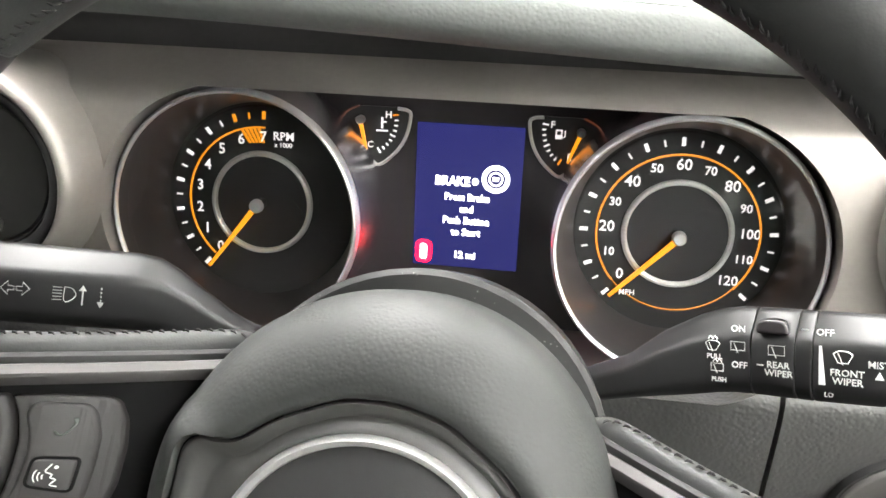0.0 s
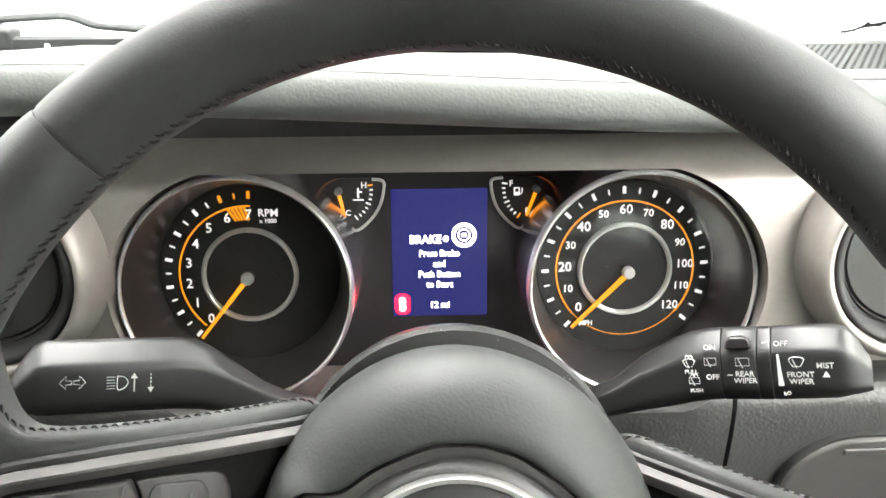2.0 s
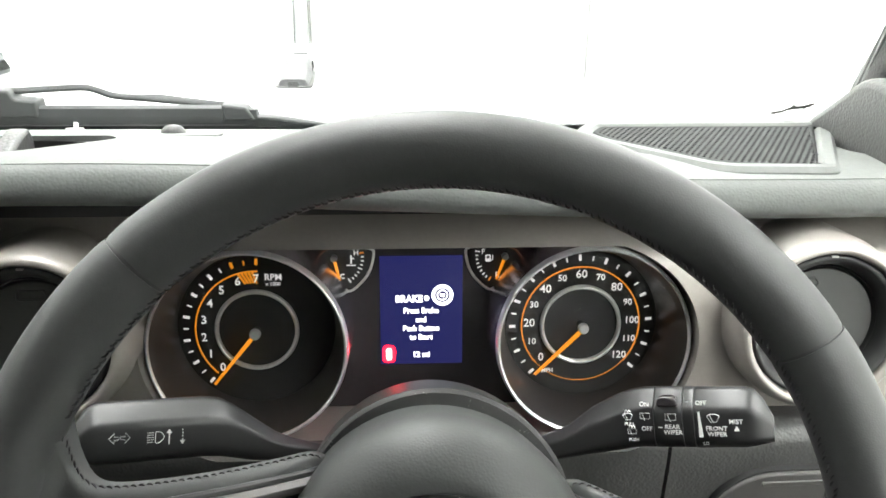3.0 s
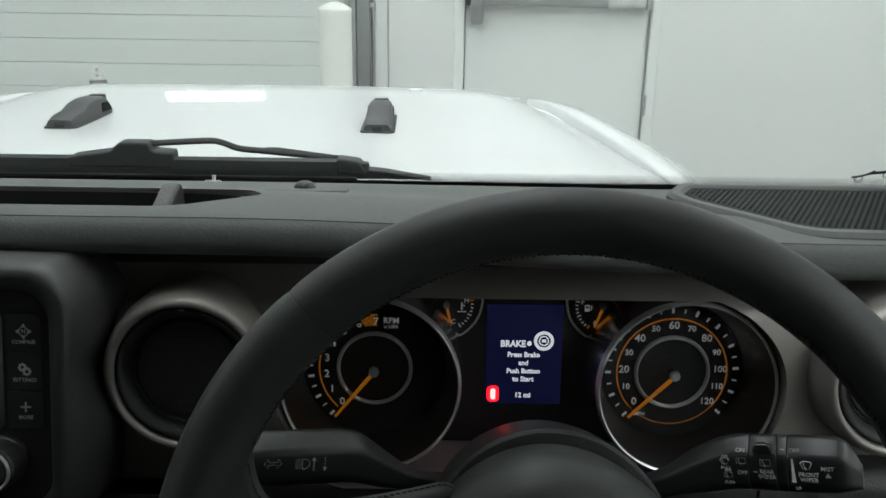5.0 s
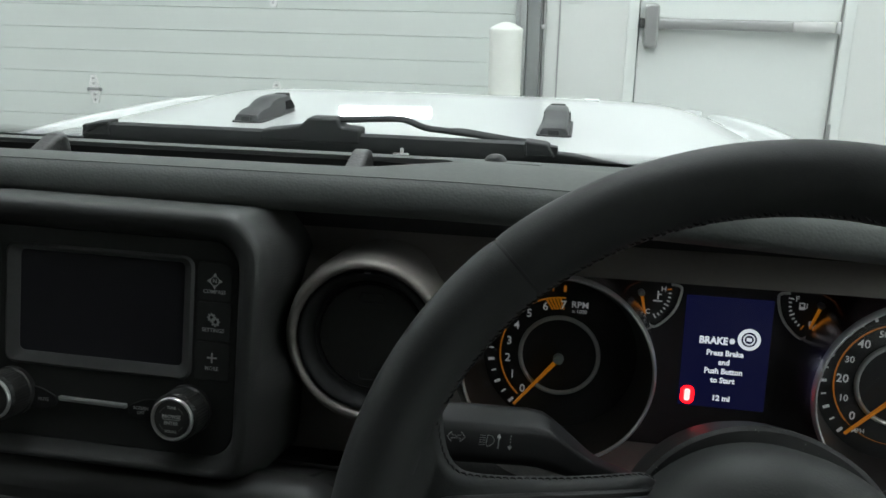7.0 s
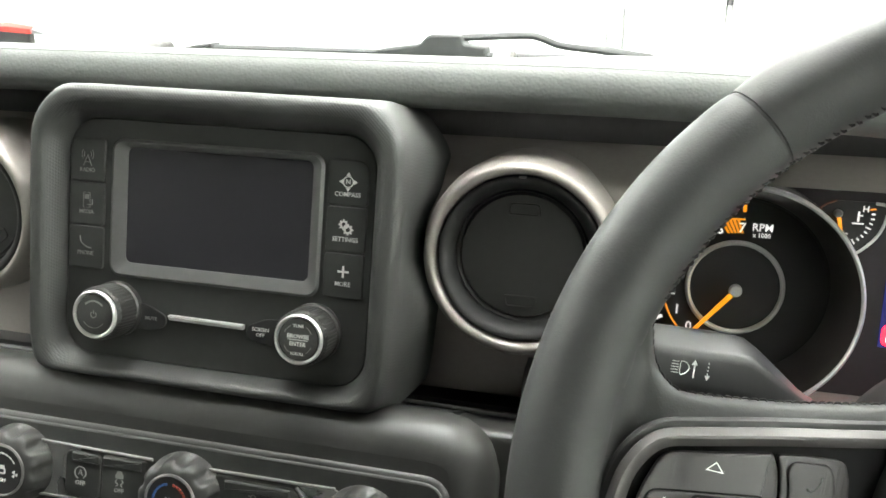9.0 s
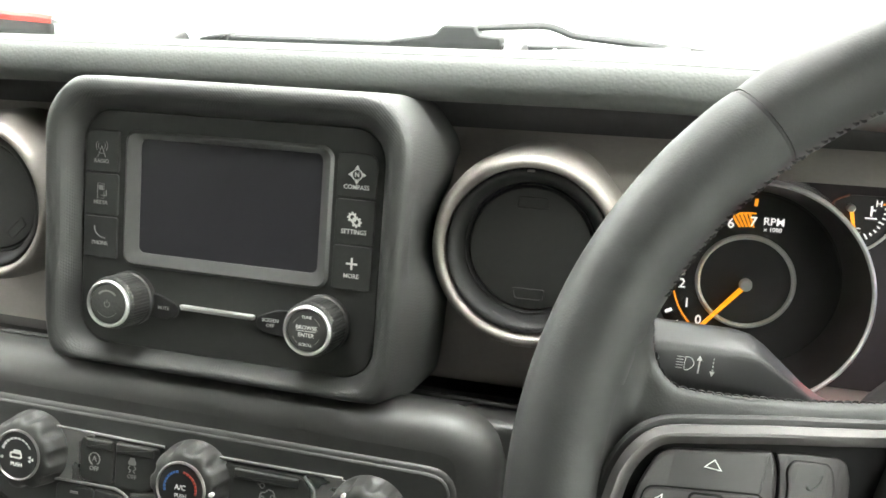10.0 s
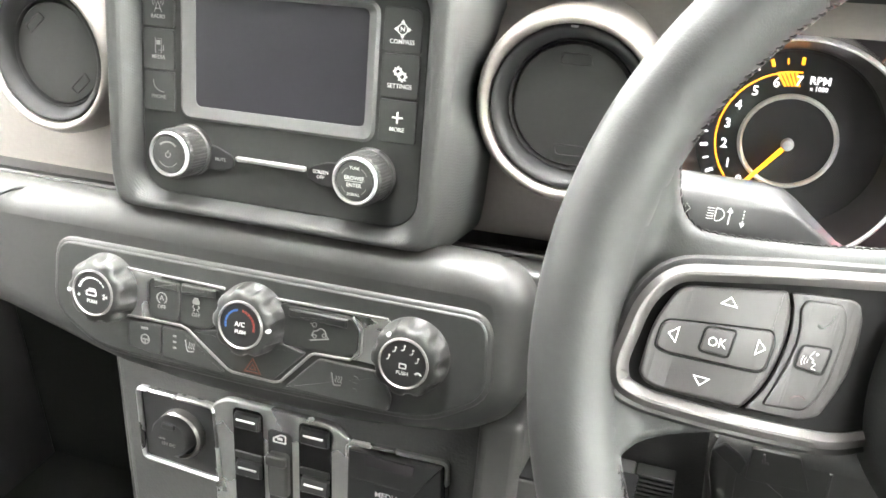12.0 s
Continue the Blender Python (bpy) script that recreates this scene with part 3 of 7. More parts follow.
# ---- instrument cluster ----
cl = thing("instrument_cluster", CLM, "lit instrument cluster with two round chrome-ringed dials and a blue display", "instrument cluster")
part("mask", prism(cluster_outline(0.001), -0.004, 0.0), GLOSS, cl, "gloss black mask")
DZ = 0.008
LOWER = -0.0014     # the faces sit a little below their rings


def dial(cx, cy, figures, first, step, ticks, needle_at, arc0, arc1, name, label):
    g = thing(name, Matrix(), label)
    g.parent = cl
    g.matrix_local = pose(cx, cy, 0)
    part("face", lathe([(0.0, DZ), (0.0500, DZ)], 64), DIAL, g, "matte black face")
    part("cone", lathe([(0.0495, DZ - 0.001), (0.0508, DZ), (0.0540, 0.030), (0.0584, 0.0485)], 72), CONE, g, "smoked grey cone", m=pose(0, -LOWER, 0))
    part("ring", lathe([(0.0583, 0.0480), (0.0587, 0.0496), (0.0596, 0.0503), (0.0606, 0.0494), (0.0610, 0.0474), (0.0611, 0.0440)], 96), DIALRING, g, "polished chrome ring", m=pose(0, -LOWER, 0))
    part("barrel", lathe([(0.0611, 0.0440), (0.0616, 0.030), (0.0625, 0.0005)], 72), BARREL, g, "dark chrome barrel", m=pose(0, -LOWER, 0))
    part("inner_ring", lathe([(0.0244, DZ), (0.0247, DZ + 0.0022), (0.0256, DZ + 0.0028), (0.0268, DZ + 0.0022), (0.0273, DZ)], 72), SILVER, g, "thin silver inner ring")
    part("amber_arc", arc(0.0389, 0.0398, arc0, arc1, DZ, DZ + 0.0005, 60), DIALORANGE, g, "lit amber arc")
    part("shaft", lathe([(0.0026, 0.0152), (0.0026, DZ)], 24), DIAL, g, "dark needle shaft")
    part("hub", lathe([(0.0, 0.0196), (0.0028, 0.0194), (0.0034, 0.0186), (0.0036, 0.0160), (0.0028, 0.0150), (0.0024, 0.0149)], 32), SILVER, g, "silver needle cap")
    a = radians(needle_at)
    d, s = Vector((math.cos(a), math.sin(a), 0)), Vector((-math.sin(a), math.cos(a), 0))
    bm = bmesh.new()
    loft(bm, [[tuple(d * 0.002 + s * 0.0013 + Vector((0, 0, 0.0165))), tuple(d * 0.002 - s * 0.0013 + Vector((0, 0, 0.0165))), tuple(d * 0.002 - s * 0.0013 + Vector((0, 0, 0.0185))), tuple(d * 0.002 + s * 0.0013 + Vector((0, 0, 0.0185)))],
              [tuple(d * 0.0452 + s * 0.0008 + Vector((0, 0, 0.0115))), tuple(d * 0.0452 - s * 0.0008 + Vector((0, 0, 0.0115))), tuple(d * 0.0452 - s * 0.0008 + Vector((0, 0, 0.0130))), tuple(d * 0.0452 + s * 0.0008 + Vector((0, 0, 0.0130)))]])
    part("needle", bm, NEEDLE, g, "lit amber needle")
    for i, f in enumerate(figures):
        a = radians(first + step * i)
        big = 0.0054 if len(f) < 3 else 0.0048
        text(f, big if not (name == "speedometer" and i % 2) else 0.0042, DIALWHITE, g, (0.0344 * math.cos(a), 0.0344 * math.sin(a), DZ + 0.0003), name="figure", bold=0.00008)
    for i, (a, big, amber) in enumerate(ticks):
        a = radians(a)
        r0, r1, w = (0.0436, 0.0477, 0.0018) if big else (0.0438, 0.0470, 0.0009)
        d, s = (math.cos(a), math.sin(a)), (-math.sin(a), math.cos(a))
        q = [(d[0] * r + s[0] * w * e, d[1] * r + s[1] * w * e) for r, e in ((r0, -0.5), (r1, -0.5), (r1, 0.5), (r0, 0.5))]
        part("tick", prism(q, DZ, DZ + 0.0004), DIALORANGE if amber else DIALWHITE, g)
    part("lens", lathe([(0.0, 0.0440), (0.0562, 0.0440)], 48), LENS, g, "clear cover").visible_shadow = False
    return g


sp = dial(GC, -0.0085 + LOWER, [str(v) for v in range(0, 121, 10)], 221, -21.7, [(225 - 11.05 * i, i % 2 == 0, False) for i in range(25)], 227.5, 221, -41, "speedometer", "round speedometer reading zero")
part("thin_arc", arc(0.0390, 0.0394, 221, 319, DZ, DZ + 0.0004, 40), DIALORANGE, sp)
text("MPH", 0.0028, DIALWHITE, sp, (-0.0215, -0.0320, DZ + 0.0003), bold=0.00005)
ta = dial(-GC, -0.0085 + LOWER, [str(v) for v in range(8)], 227.5, -19.85, [(228 - 9.98 * i, i % 2 == 0, i >= 12) for i in range(15)], 231.5, 228, 87, "tachometer", "round rev counter reading zero")
text("RPM", 0.0042, DIALWHITE, ta, (0.0118, 0.0352, DZ + 0.0003), bold=0.00008)
text("x 1000", 0.0024, DIALWHITE, ta, (0.0116, 0.0308, DZ + 0.0003), bold=0.00004)
for i in range(5):
    a = 104 - 3.3 * i
    q = [(r * math.cos(radians(b)), r * math.sin(radians(b))) for r, b in ((0.0315, a - 2.0), (0.0388, a + 2.4), (0.0388, a + 0.2), (0.0315, a - 4.2))]
    part("redline_bar", prism(q, DZ, DZ + 0.0004), DIALORANGE, ta)


def small_gauge(s, name, label, marks):
    """A quarter gauge beside the display; s says to which side it opens."""
    g = thing(name, Matrix(), label)
    g.parent = cl
    px, py = s * 0.0556, 0.0360
    tip = [(s * 0.0650, 0.0390), (s * 0.0570, 0.0430), (s * 0.0310, 0.0430), (s * 0.0300, 0.0380), (s * 0.0322, 0.0285), (s * 0.0375, 0.0200), (s * 0.0458, 0.0134), (s * 0.0510, 0.0165), (s * 0.0578, 0.0265)]
    tip = tip if s < 0 else tip[::-1]
    part("face", prism(rounded(tip, 0.004), 0.0, 0.0012), DIAL, g)
    rim = smooth([(s * 0.0368, 0.0425, 0.0015), (s * 0.0318, 0.0418, 0.0015), (s * 0.0300, 0.0390, 0.0015), (s * 0.0322, 0.0285, 0.0015), (s * 0.0375, 0.0200, 0.0015), (s * 0.0458, 0.0134, 0.0015), (s * 0.0508, 0.0166, 0.0015)], 6)
    part("rim", tube(rim, 0.0009, 6), SILVER, g, "thin silver rim")
    rim2 = smooth([(s * 0.0510, 0.0168, 0.0012), (s * 0.0578, 0.0265, 0.0012), (s * 0.0648, 0.0373, 0.0012), (s * 0.0567, 0.0429, 0.0012)], 6)
    part("amber_edge", tube(rim2, 0.0005, 6), AMBERDIM, g)
    ex, ey = (-0.0518, 0.0200) if s < 0 else (0.0500, 0.0210)
    d = Vector((ex - px, ey - py, 0)).normalized()
    n = Vector((-d.y, d.x, 0))
    q = [Vector((px, py, 0)) + n * 0.0010, Vector((px, py, 0)) - n * 0.0010, Vector((ex, ey, 0)) - n * 0.0006, Vector((ex, ey, 0)) + n * 0.0006]
    part("needle", prism([(v.x, v.y) for v in q], 0.0035, 0.0048), NEEDLE, g, "lit amber needle")
    part("hub", lathe([(0.0, 0.0062), (0.0018, 0.0060), (0.0022, 0.0050), (0.0022, 0.001)], 20), SATIN, g).matrix_local = pose(px, py, 0)
    for i in range(9):
        a = radians(-58 + 68 * i / 8) if s < 0 else radians(238 - 68 * i / 8)
        r0, r1 = (0.0165, 0.0196) if i % 4 == 0 else (0.0174, 0.0192)
        c, si = math.cos(a), math.sin(a)
        q = [(px + c * r - si * e, py + si * r + c * e) for r, e in ((r0, -0.0004), (r1, -0.0004), (r1, 0.0004), (r0, 0.0004))]
        amber = (s < 0 and i == 8) or (s > 0 and i == 0)
        part("tick", prism(q if s < 0 else q[::-1], 0.0012, 0.0017), DIALORANGE if amber else DIALWHITE, g)
    text(marks[0], 0.0034, DIALWHITE, g, (s * 0.0414, 0.0390, 0.0016), bold=0.00005)
    text(marks[1], 0.0032, DIALWHITE, g, (s * 0.0506, 0.0234, 0.0016), bold=0.00005)
    cxx = s * 0.0447
    if s < 0:
        part("icon", box(cxx - 0.0005, cxx + 0.0005, 0.0320, 0.0375, 0.0012, 0.0017), DIALWHITE, g)
        part("icon", box(cxx - 0.0030, cxx + 0.0030, 0.0305, 0.0312, 0.0012, 0.0017), DIALWHITE, g)
        part("icon", box(cxx + 0.0004, cxx + 0.0022, 0.0350, 0.0357, 0.0012, 0.0017), DIALWHITE, g)
    else:
        part("icon", frame_of(rrect(0.0034, 0.0046, 0.0004, cxx, 0.0345), rrect(0.0020, 0.0020, 0.0003, cxx, 0.0352), 0.0012, 0.0017), DIALWHITE, g)
        part("icon", tube([(cxx + 0.0018, 0.0330, 0.0014), (cxx + 0.0030, 0.0335, 0.0014), (cxx + 0.0030, 0.0365, 0.0014)], 0.0003, 5), DIALWHITE, g)
    return g


small_gauge(-1, "temperature_gauge", "small lit coolant temperature gauge at cold", ("H", "C"))
small_gauge(1, "fuel_gauge", "small lit fuel gauge near empty", ("F", "E"))

disp = thing("display", Matrix(), "lit dark blue display with a start message")
disp.parent = cl
part("panel", prism(rrect(0.0545, 0.0745, 0.0006, 0.0008, -0.0008), 0.0, 0.0010), SCREENBLUE, disp)
Y0 = 0.0
text("BRAKE", 0.0046, SCREENTEXT, disp, (-0.0073, Y0 + 0.0072, 0.0012), bold=0.00025, wide=0.92)
part("plus_sign", box(0.0028, 0.0060, Y0 + 0.0067, Y0 + 0.0087, 0.001, 0.0014), SCREENTEXT, disp)
part("plus_sign", box(0.0034, 0.0054, Y0 + 0.0060, Y0 + 0.0094, 0.0011, 0.0015), SCREENTEXT, disp)
for r0, r1, nm in ((0.0049, 0.0072, "button_ring"), (0.0029, 0.0037, "button_ring")):
    part(nm, arc(r0, r1, 0, 360, 0.001, 0.0014, 40, 0.0148, Y0 + 0.0097), SCREENTEXT, disp)
part("button_mark", box(0.0132, 0.0164, Y0 + 0.0086, Y0 + 0.0108, 0.001, 0.0013), SCREENTEXT, disp)
for i, line in enumerate(("Press Brake", "and", "Push Button", "to Start")):
    text(line, 0.0036, SCREENTEXT, disp, (0.0006, Y0 - 0.0009 - 0.00615 * i, 0.0012), bold=0.00018, wide=0.95)
text("12 mi", 0.0036, SCREENTEXT, disp, (0.0006, Y0 - 0.0316, 0.0012), bold=0.00018)
# Red plate as wide as the lamp's glow, larger than the lamp itself.
part("belt_warning_glow", prism(rrect(0.0086, 0.0120, 0.0034, -0.0209, -0.0308), 0.001, 0.0014), WARNRED, cl, "red plate drawn as the glow round the seat belt warning")
part("belt_figure", prism(rrect(0.0036, 0.0082, 0.0014, -0.0209, -0.0308), 0.0014, 0.0017), WARNPINK, cl)

# ---- steering column shroud ----
WHX, WHY, WHZ, WHT, WHR = 0.0025, 0.166, 1.203, 25.6, -7.5
WHM = face(WHX, WHY, WHZ, WHT, WHR)
WUP = face(WHX, WHY, WHZ, WHT, 0)
sh = thing("steering_column_shroud", WUP, "black textured steering column cover behind the wheel", "column cover")


def shroud_half(a0, a1, grow=0.0):
    """A half shell of the column cover between two angles."""
    rings = []
    for z, r, f in ((-0.0860, 0.0690, 0.955), (-0.0875, 0.0712, 0.958), (-0.10, 0.0716, 0.958), (-0.13, 0.0717, 0.96), (-0.148, 0.0708, 0.96), (-0.157, 0.0670, 0.95), (-0.165, 0.0630, 0.94), (-0.215, 0.060, 0.92)):
        ring = []
        for i in range(33):
            a = radians(a0 + (a1 - a0) * i / 32)
            ring.append(((r + grow) * 0.99 * math.cos(a), (r + grow) * f * math.sin(a) + 0.002, z))
        for i in range(33):
            a = radians(a1 + (a0 - a1) * i / 32)
            ring.append(((r - 0.012) * 0.99 * math.cos(a), (r - 0.012) * f * math.sin(a) + 0.002, z))
        rings.append(ring)
    return loft(bmesh.new(), rings[::-1])


part("upper_cover", shroud_half(-8, 188), DUSTY, sh, "dusty satin black upper cover")
part("lower_cover", shroud_half(189, 351, -0.0012), STALK, sh, "black lower cover")
part("core", lathe([(0.0, -0.090), (0.056, -0.090), (0.054, -0.215), (0.0, -0.215)], 40), MATTE, sh)

# ---- steering wheel ----
wh = thing("steering_wheel", WHM, "black leather-wrapped steering wheel with stitched rim and grey buttons", "steering wheel")
RW, RT = 0.1800, 0.0164


def lean(p):
    """The upper rim leans a few millimetres towards the driver."""
    s = min(1.0, max(0.0, (p.y / RW - 0.25) / 0.75)) ** 1.2
    return p + Vector((0, -0.0050 * s, 0.0056 * s))


def rim_piece(a0, a1, swell=1.0, n=80):
    bm = bmesh.new()
    rings = []
    for i in range(n + 1):
        a = radians(a0 + (a1 - a0) * i / n)
        edge = min(i, n - i)
        k = swell * (0.975 if edge == 0 else 0.992 if edge == 1 else 1.0)
        c = Vector((math.cos(a), math.sin(a), 0))
        rings.append([tuple(lean(c * (RW + RT * k * math.cos(b)) + Vector((0, 0, 1.06 * RT * k * math.sin(b))))) for b in (2 * math.pi * j / 28 for j in range(28))])
    return loft(bm, rings)


SA = 50.4
part("rim", rim_piece(90 - SA + 0.25, 90 + SA - 0.25), LEATHER, wh, "black leather upper rim")
part("rim", rim_piece(90 + SA + 0.25, 180 + 42), LEATHER, wh, "black leather grip")
part("rim", rim_piece(-42, 90 - SA - 0.25), LEATHER, wh, "black leather grip")
part("rim", rim_piece(180 + 42.5, 360 - 42.5), LEATHER, wh, "black leather lower rim")
for a in (90 - SA, 90 + SA, 180 + 42.25, -42.25):
    part("seam", rim_piece(a - 0.4, a + 0.4, 0.955, 4), MATTE, wh, "sunken seam between leather pieces")


def stitches(a0, a1, step):
    bm = bmesh.new()
    a, k = a0, 0
    while a < a1:
        c, t = Vector((math.cos(radians(a)), math.sin(radians(a)), 0)), Vector((-math.sin(radians(a)), math.cos(radians(a)), 0))
        b = radians(170 if k % 2 else 166)
        base = lean(c * (RW + RT * math.cos(b)) + Vector((0, 0, 1.06 * RT * math.sin(b))))
        out = (c * math.cos(b) + Vector((0, 0, math.sin(b)))).normalized()
        w = t * 0.0014 + Vector((0, 0, 0.0018))
        p = [base - w - out * 0.0003, base - w * 0.4 + out * 0.0004, base + w * 0.4 + out * 0.0005, base + w - out * 0.0003]
        tube(p, [0.0002, 0.0005, 0.0005, 0.0002], 6, bm)
        a, k = a + step, k + 1
    return bm


for a0, a1 in ((17, 163), (205, 238), (-58, -25)):
    tagged(part("stitching", stitches(a0, a1, 0.98), THREAD, wh, "raised black cross stitching"), kind="stuff")


def sag(x):
    """How far the spokes fall away from the rim's plane towards the hub."""
    t = min(1.0, max(0.0, (abs(x) - 0.140) / 0.026))
    return -4.7 * max(0.0, 0.165 - abs(x)) ** 2 - 0.002 + 0.007 * t * t * (3 - 2 * t)


def bent(bm, extra=0.0):
    for v in bm.verts:
        v.co.z += sag(v.co.x) + extra
    return bm


def grid_prism(pts, z0, z1, bev, s):
    """A spoke part cut fine across x so that it can bend."""
    if s > 0:
        pts = [(-x, y) for x, y in pts][::-1]
    bm = prism(pts, z0, z1, bev)
    xs = [v.co.x for v in bm.verts]
    lo, hi = min(xs), max(xs)
    for i in range(1, 36):
        bmesh.ops.bisect_plane(bm, geom=bm.verts[:] + bm.edges[:] + bm.faces[:], plane_co=(lo + (hi - lo) * i / 36, 0, 0), plane_no=(1, 0, 0))
    return bent(bm)


def grid_frame(outer, inner, z0, z1, bev, s):
    """A bent frame between two outlines."""
    if s > 0:
        outer, inner = ([(-x, y) for x, y in p][::-1] for p in (outer, inner))
    bm = frame_of(outer, inner, z0, z1, bev)
    xs = [v.co.x for v in bm.verts]
    lo, hi = min(xs), max(xs)
    for i in range(1, 36):
        bmesh.ops.bisect_plane(bm, geom=bm.verts[:] + bm.edges[:] + bm.faces[:], plane_co=(lo + (hi - lo) * i / 36, 0, 0), plane_no=(1, 0, 0))
    return bent(bm)


SPOKE_TOP = smooth([(-0.180, 0.050), (-0.170, 0.058), (-0.1630, 0.056), (-0.1590, 0.042), (-0.1560, 0.031), (-0.1500, 0.0232), (-0.1400, 0.0212), (-0.110, 0.0258), (-0.082, 0.0318), (-0.066, 0.0352), (-0.0585, 0.0330)], 6)
SPOKE_LOW = smooth([(-0.180, -0.060), (-0.170, -0.074), (-0.1610, -0.080), (-0.1535, -0.072), (-0.1450, -0.061), (-0.130, -0.053), (-0.105, -0.046), (-0.082, -0.040), (-0.066, -0.034), (-0.0585, -0.030)], 6)


def along(curve, x):
    """The height of a curve of points at x."""
    for a, b in zip(curve, curve[1:]):
        if a[0] <= x <= b[0]:
            return a[1] + (b[1] - a[1]) * (x - a[0]) / max(1e-9, b[0] - a[0])
    return curve[-1][1] if x > curve[-1][0] else curve[0][1]


def spoke_z(x, y):
    """Leather surface: the rim's round front melting into the flatter spoke."""
    r = math.hypot(x, y)
    q = (RW - r) / RT
    rim = 1.06 * RT * math.sqrt(1 - q * q) if abs(q) < 1 else -2.5 * (abs(q) - 1) * RT
    flat = -4.7 * max(0.0, 0.165 - abs(x)) ** 2 - 0.0035
    k = 0.013
    h = max(0.0, k - abs(rim - flat)) / k
    return max(rim, flat) + h * h * k / 4 - 0.0004


def leather_spoke(s):
    NU, NV = 56, 30
    front, back = [], []
    for i in range(NU + 1):
        x = -0.179 + (0.179 - 0.0588) * i / NU
        hi, lo = along(SPOKE_TOP, x), along(SPOKE_LOW, x)
        fr = []
        for j in range(NV + 1):
            v = 0.5 - 0.5 * math.cos(math.pi * j / NV)
            y = lo + (hi - lo) * v
            e = min(hi - y, y - lo, 0.0055) / 0.0055
            z = spoke_z(x, y) - 0.0065 * (1 - math.sqrt(max(0.0, 1 - (1 - e) ** 2)))
            if i >= NU - 4:
                z -= 0.004 * ((i - NU + 4) / 4) ** 2
            fr.append((-s * x, y, z))
        front.append(fr)
        back.append([(-s * x, lo + (hi - lo) * 0.995, min(spoke_z(x, hi), 0.002) - 0.017), (-s * x, lo + (hi - lo) * 0.005, min(spoke_z(x, lo), 0.002) - 0.017)])
    bm = bmesh.new()
    return loft(bm, [f + b for f, b in zip(front, back)])


for s in (-1, 1):
    part("spoke", leather_spoke(s), LEATHER, wh, "leather spoke running smoothly into the rim", angle=70)
    bez = rounded([(-0.1640, -0.0330), (-0.1612, -0.0060), (-0.1520, 0.0080), (-0.113, 0.0176), (-0.046, 0.0310), (-0.046, -0.036), (-0.078, -0.0470), (-0.1200, -0.0470), (-0.1480, -0.0470), (-0.1600, -0.0430)], 0.009)
    part("recess", grid_frame(inset(bez, -0.0020), inset(bez, 0.0052), -0.012, 0.0006, 0.0012, s), BEZEL, wh, "dark recess round the spoke trim")
    part("bezel", grid_frame(inset(bez, 0.0012), inset(bez, 0.0074), -0.012, 0.0056, 0.0026, s), SPOKETRIM, wh, "satin graphite spoke trim")
    inner = inset(bez, 0.0060)
    part("switch_well", grid_prism(inner, -0.010, 0.0008, 0.0, s), WELL, wh, "matte black switch surround")
    pod = rounded([(-0.1522, -0.0345), (-0.1522, -0.0150), (-0.1475, -0.0020), (-0.1440, 0.0008), (-0.1115, 0.0080), (-0.1090, 0.0036), (-0.1073, -0.0040), (-0.1073, -0.0120), (-0.1082, -0.0200), (-0.1105, -0.0285), (-0.1152, -0.0370), (-0.1460, -0.0380)], [0.004, 0.008, 0.004, 0.004, 0.001, 0.004, 0.004, 0.004, 0.004, 0.004, 0.002, 0.005])
    part("switch_pad", grid_prism(pod, 0.000, 0.0052, 0.0016, s), GREYBTN, wh, "warm grey four-way switch pad")
    dp = rounded([(-0.1498, -0.0235), (-0.1496, -0.0125), (-0.1290, -0.0090), (-0.1120, -0.0064), (-0.1098, -0.0110), (-0.1105, -0.0215), (-0.1135, -0.0234), (-0.1250, -0.0239), (-0.1450, -0.0250)], [0.003, 0.004, 0.004, 0.004, 0.004, 0.004, 0.004, 0.004, 0.004])
    part("rocker_gap", grid_prism(dp, 0.003, 0.0053, 0.0, s), WELL, wh, "dark groove round the rocker")
    part("rocker", grid_prism(inset(dp, 0.0007), 0.003, 0.0064, 0.0010, s), GREYBTN, wh, "raised sideways rocker")
    okp = rounded([(-0.1349, -0.0110), (-0.1235, -0.0096), (-0.1240, -0.0208), (-0.1353, -0.0208)], 0.0022)
    part("centre_button_gap", grid_prism(okp, 0.004, 0.0066, 0.0, s), WELL, wh)
    part("centre_button", grid_prism(inset(okp, 0.0008), 0.004, 0.0070, 0.0006, s), GREYBTN, wh, "small square button")
    ph = rounded([(-0.1103, 0.0078), (-0.1000, 0.0097), (-0.0880, 0.0109), (-0.0850, 0.0098), (-0.0824, 0.0040), (-0.0815, -0.0043), (-0.0819, -0.0164), (-0.0844, -0.0258), (-0.0878, -0.0340), (-0.0946, -0.0368), (-0.1142, -0.0371), (-0.1096, -0.0290), (-0.1073, -0.0203), (-0.1064, -0.0120), (-0.1064, -0.0040), (-0.1080, 0.0036)], 0.0018)
    part("side_button", grid_prism(ph, 0.000, 0.0034, 0.0010, s), GREYBTN, wh, "warm grey phone button pad")
    pt = rounded([(-0.1040, 0.0070), (-0.0915, 0.0083), (-0.0890, 0.0058), (-0.0871, -0.0012), (-0.0871, -0.0099), (-0.0880, -0.0210), (-0.0908, -0.0292), (-0.0939, -0.0330), (-0.1085, -0.0340), (-0.1062, -0.0255), (-0.1040, -0.0164), (-0.1032, -0.0087), (-0.1040, -0.0015), (-0.1056, 0.0030)], 0.0018)
    part("side_button_face", grid_prism(pt, 0.002, 0.0048, 0.0012, s), GREYBTN, wh, "raised face of the phone button")
    vo = rounded([(-0.1015, -0.0088), (-0.0898, -0.0076), (-0.0906, -0.0190), (-0.1024, -0.0182)], 0.0024)
    part("voice_button_gap", grid_prism(vo, 0.003, 0.0051, 0.0, s), WELL, wh)
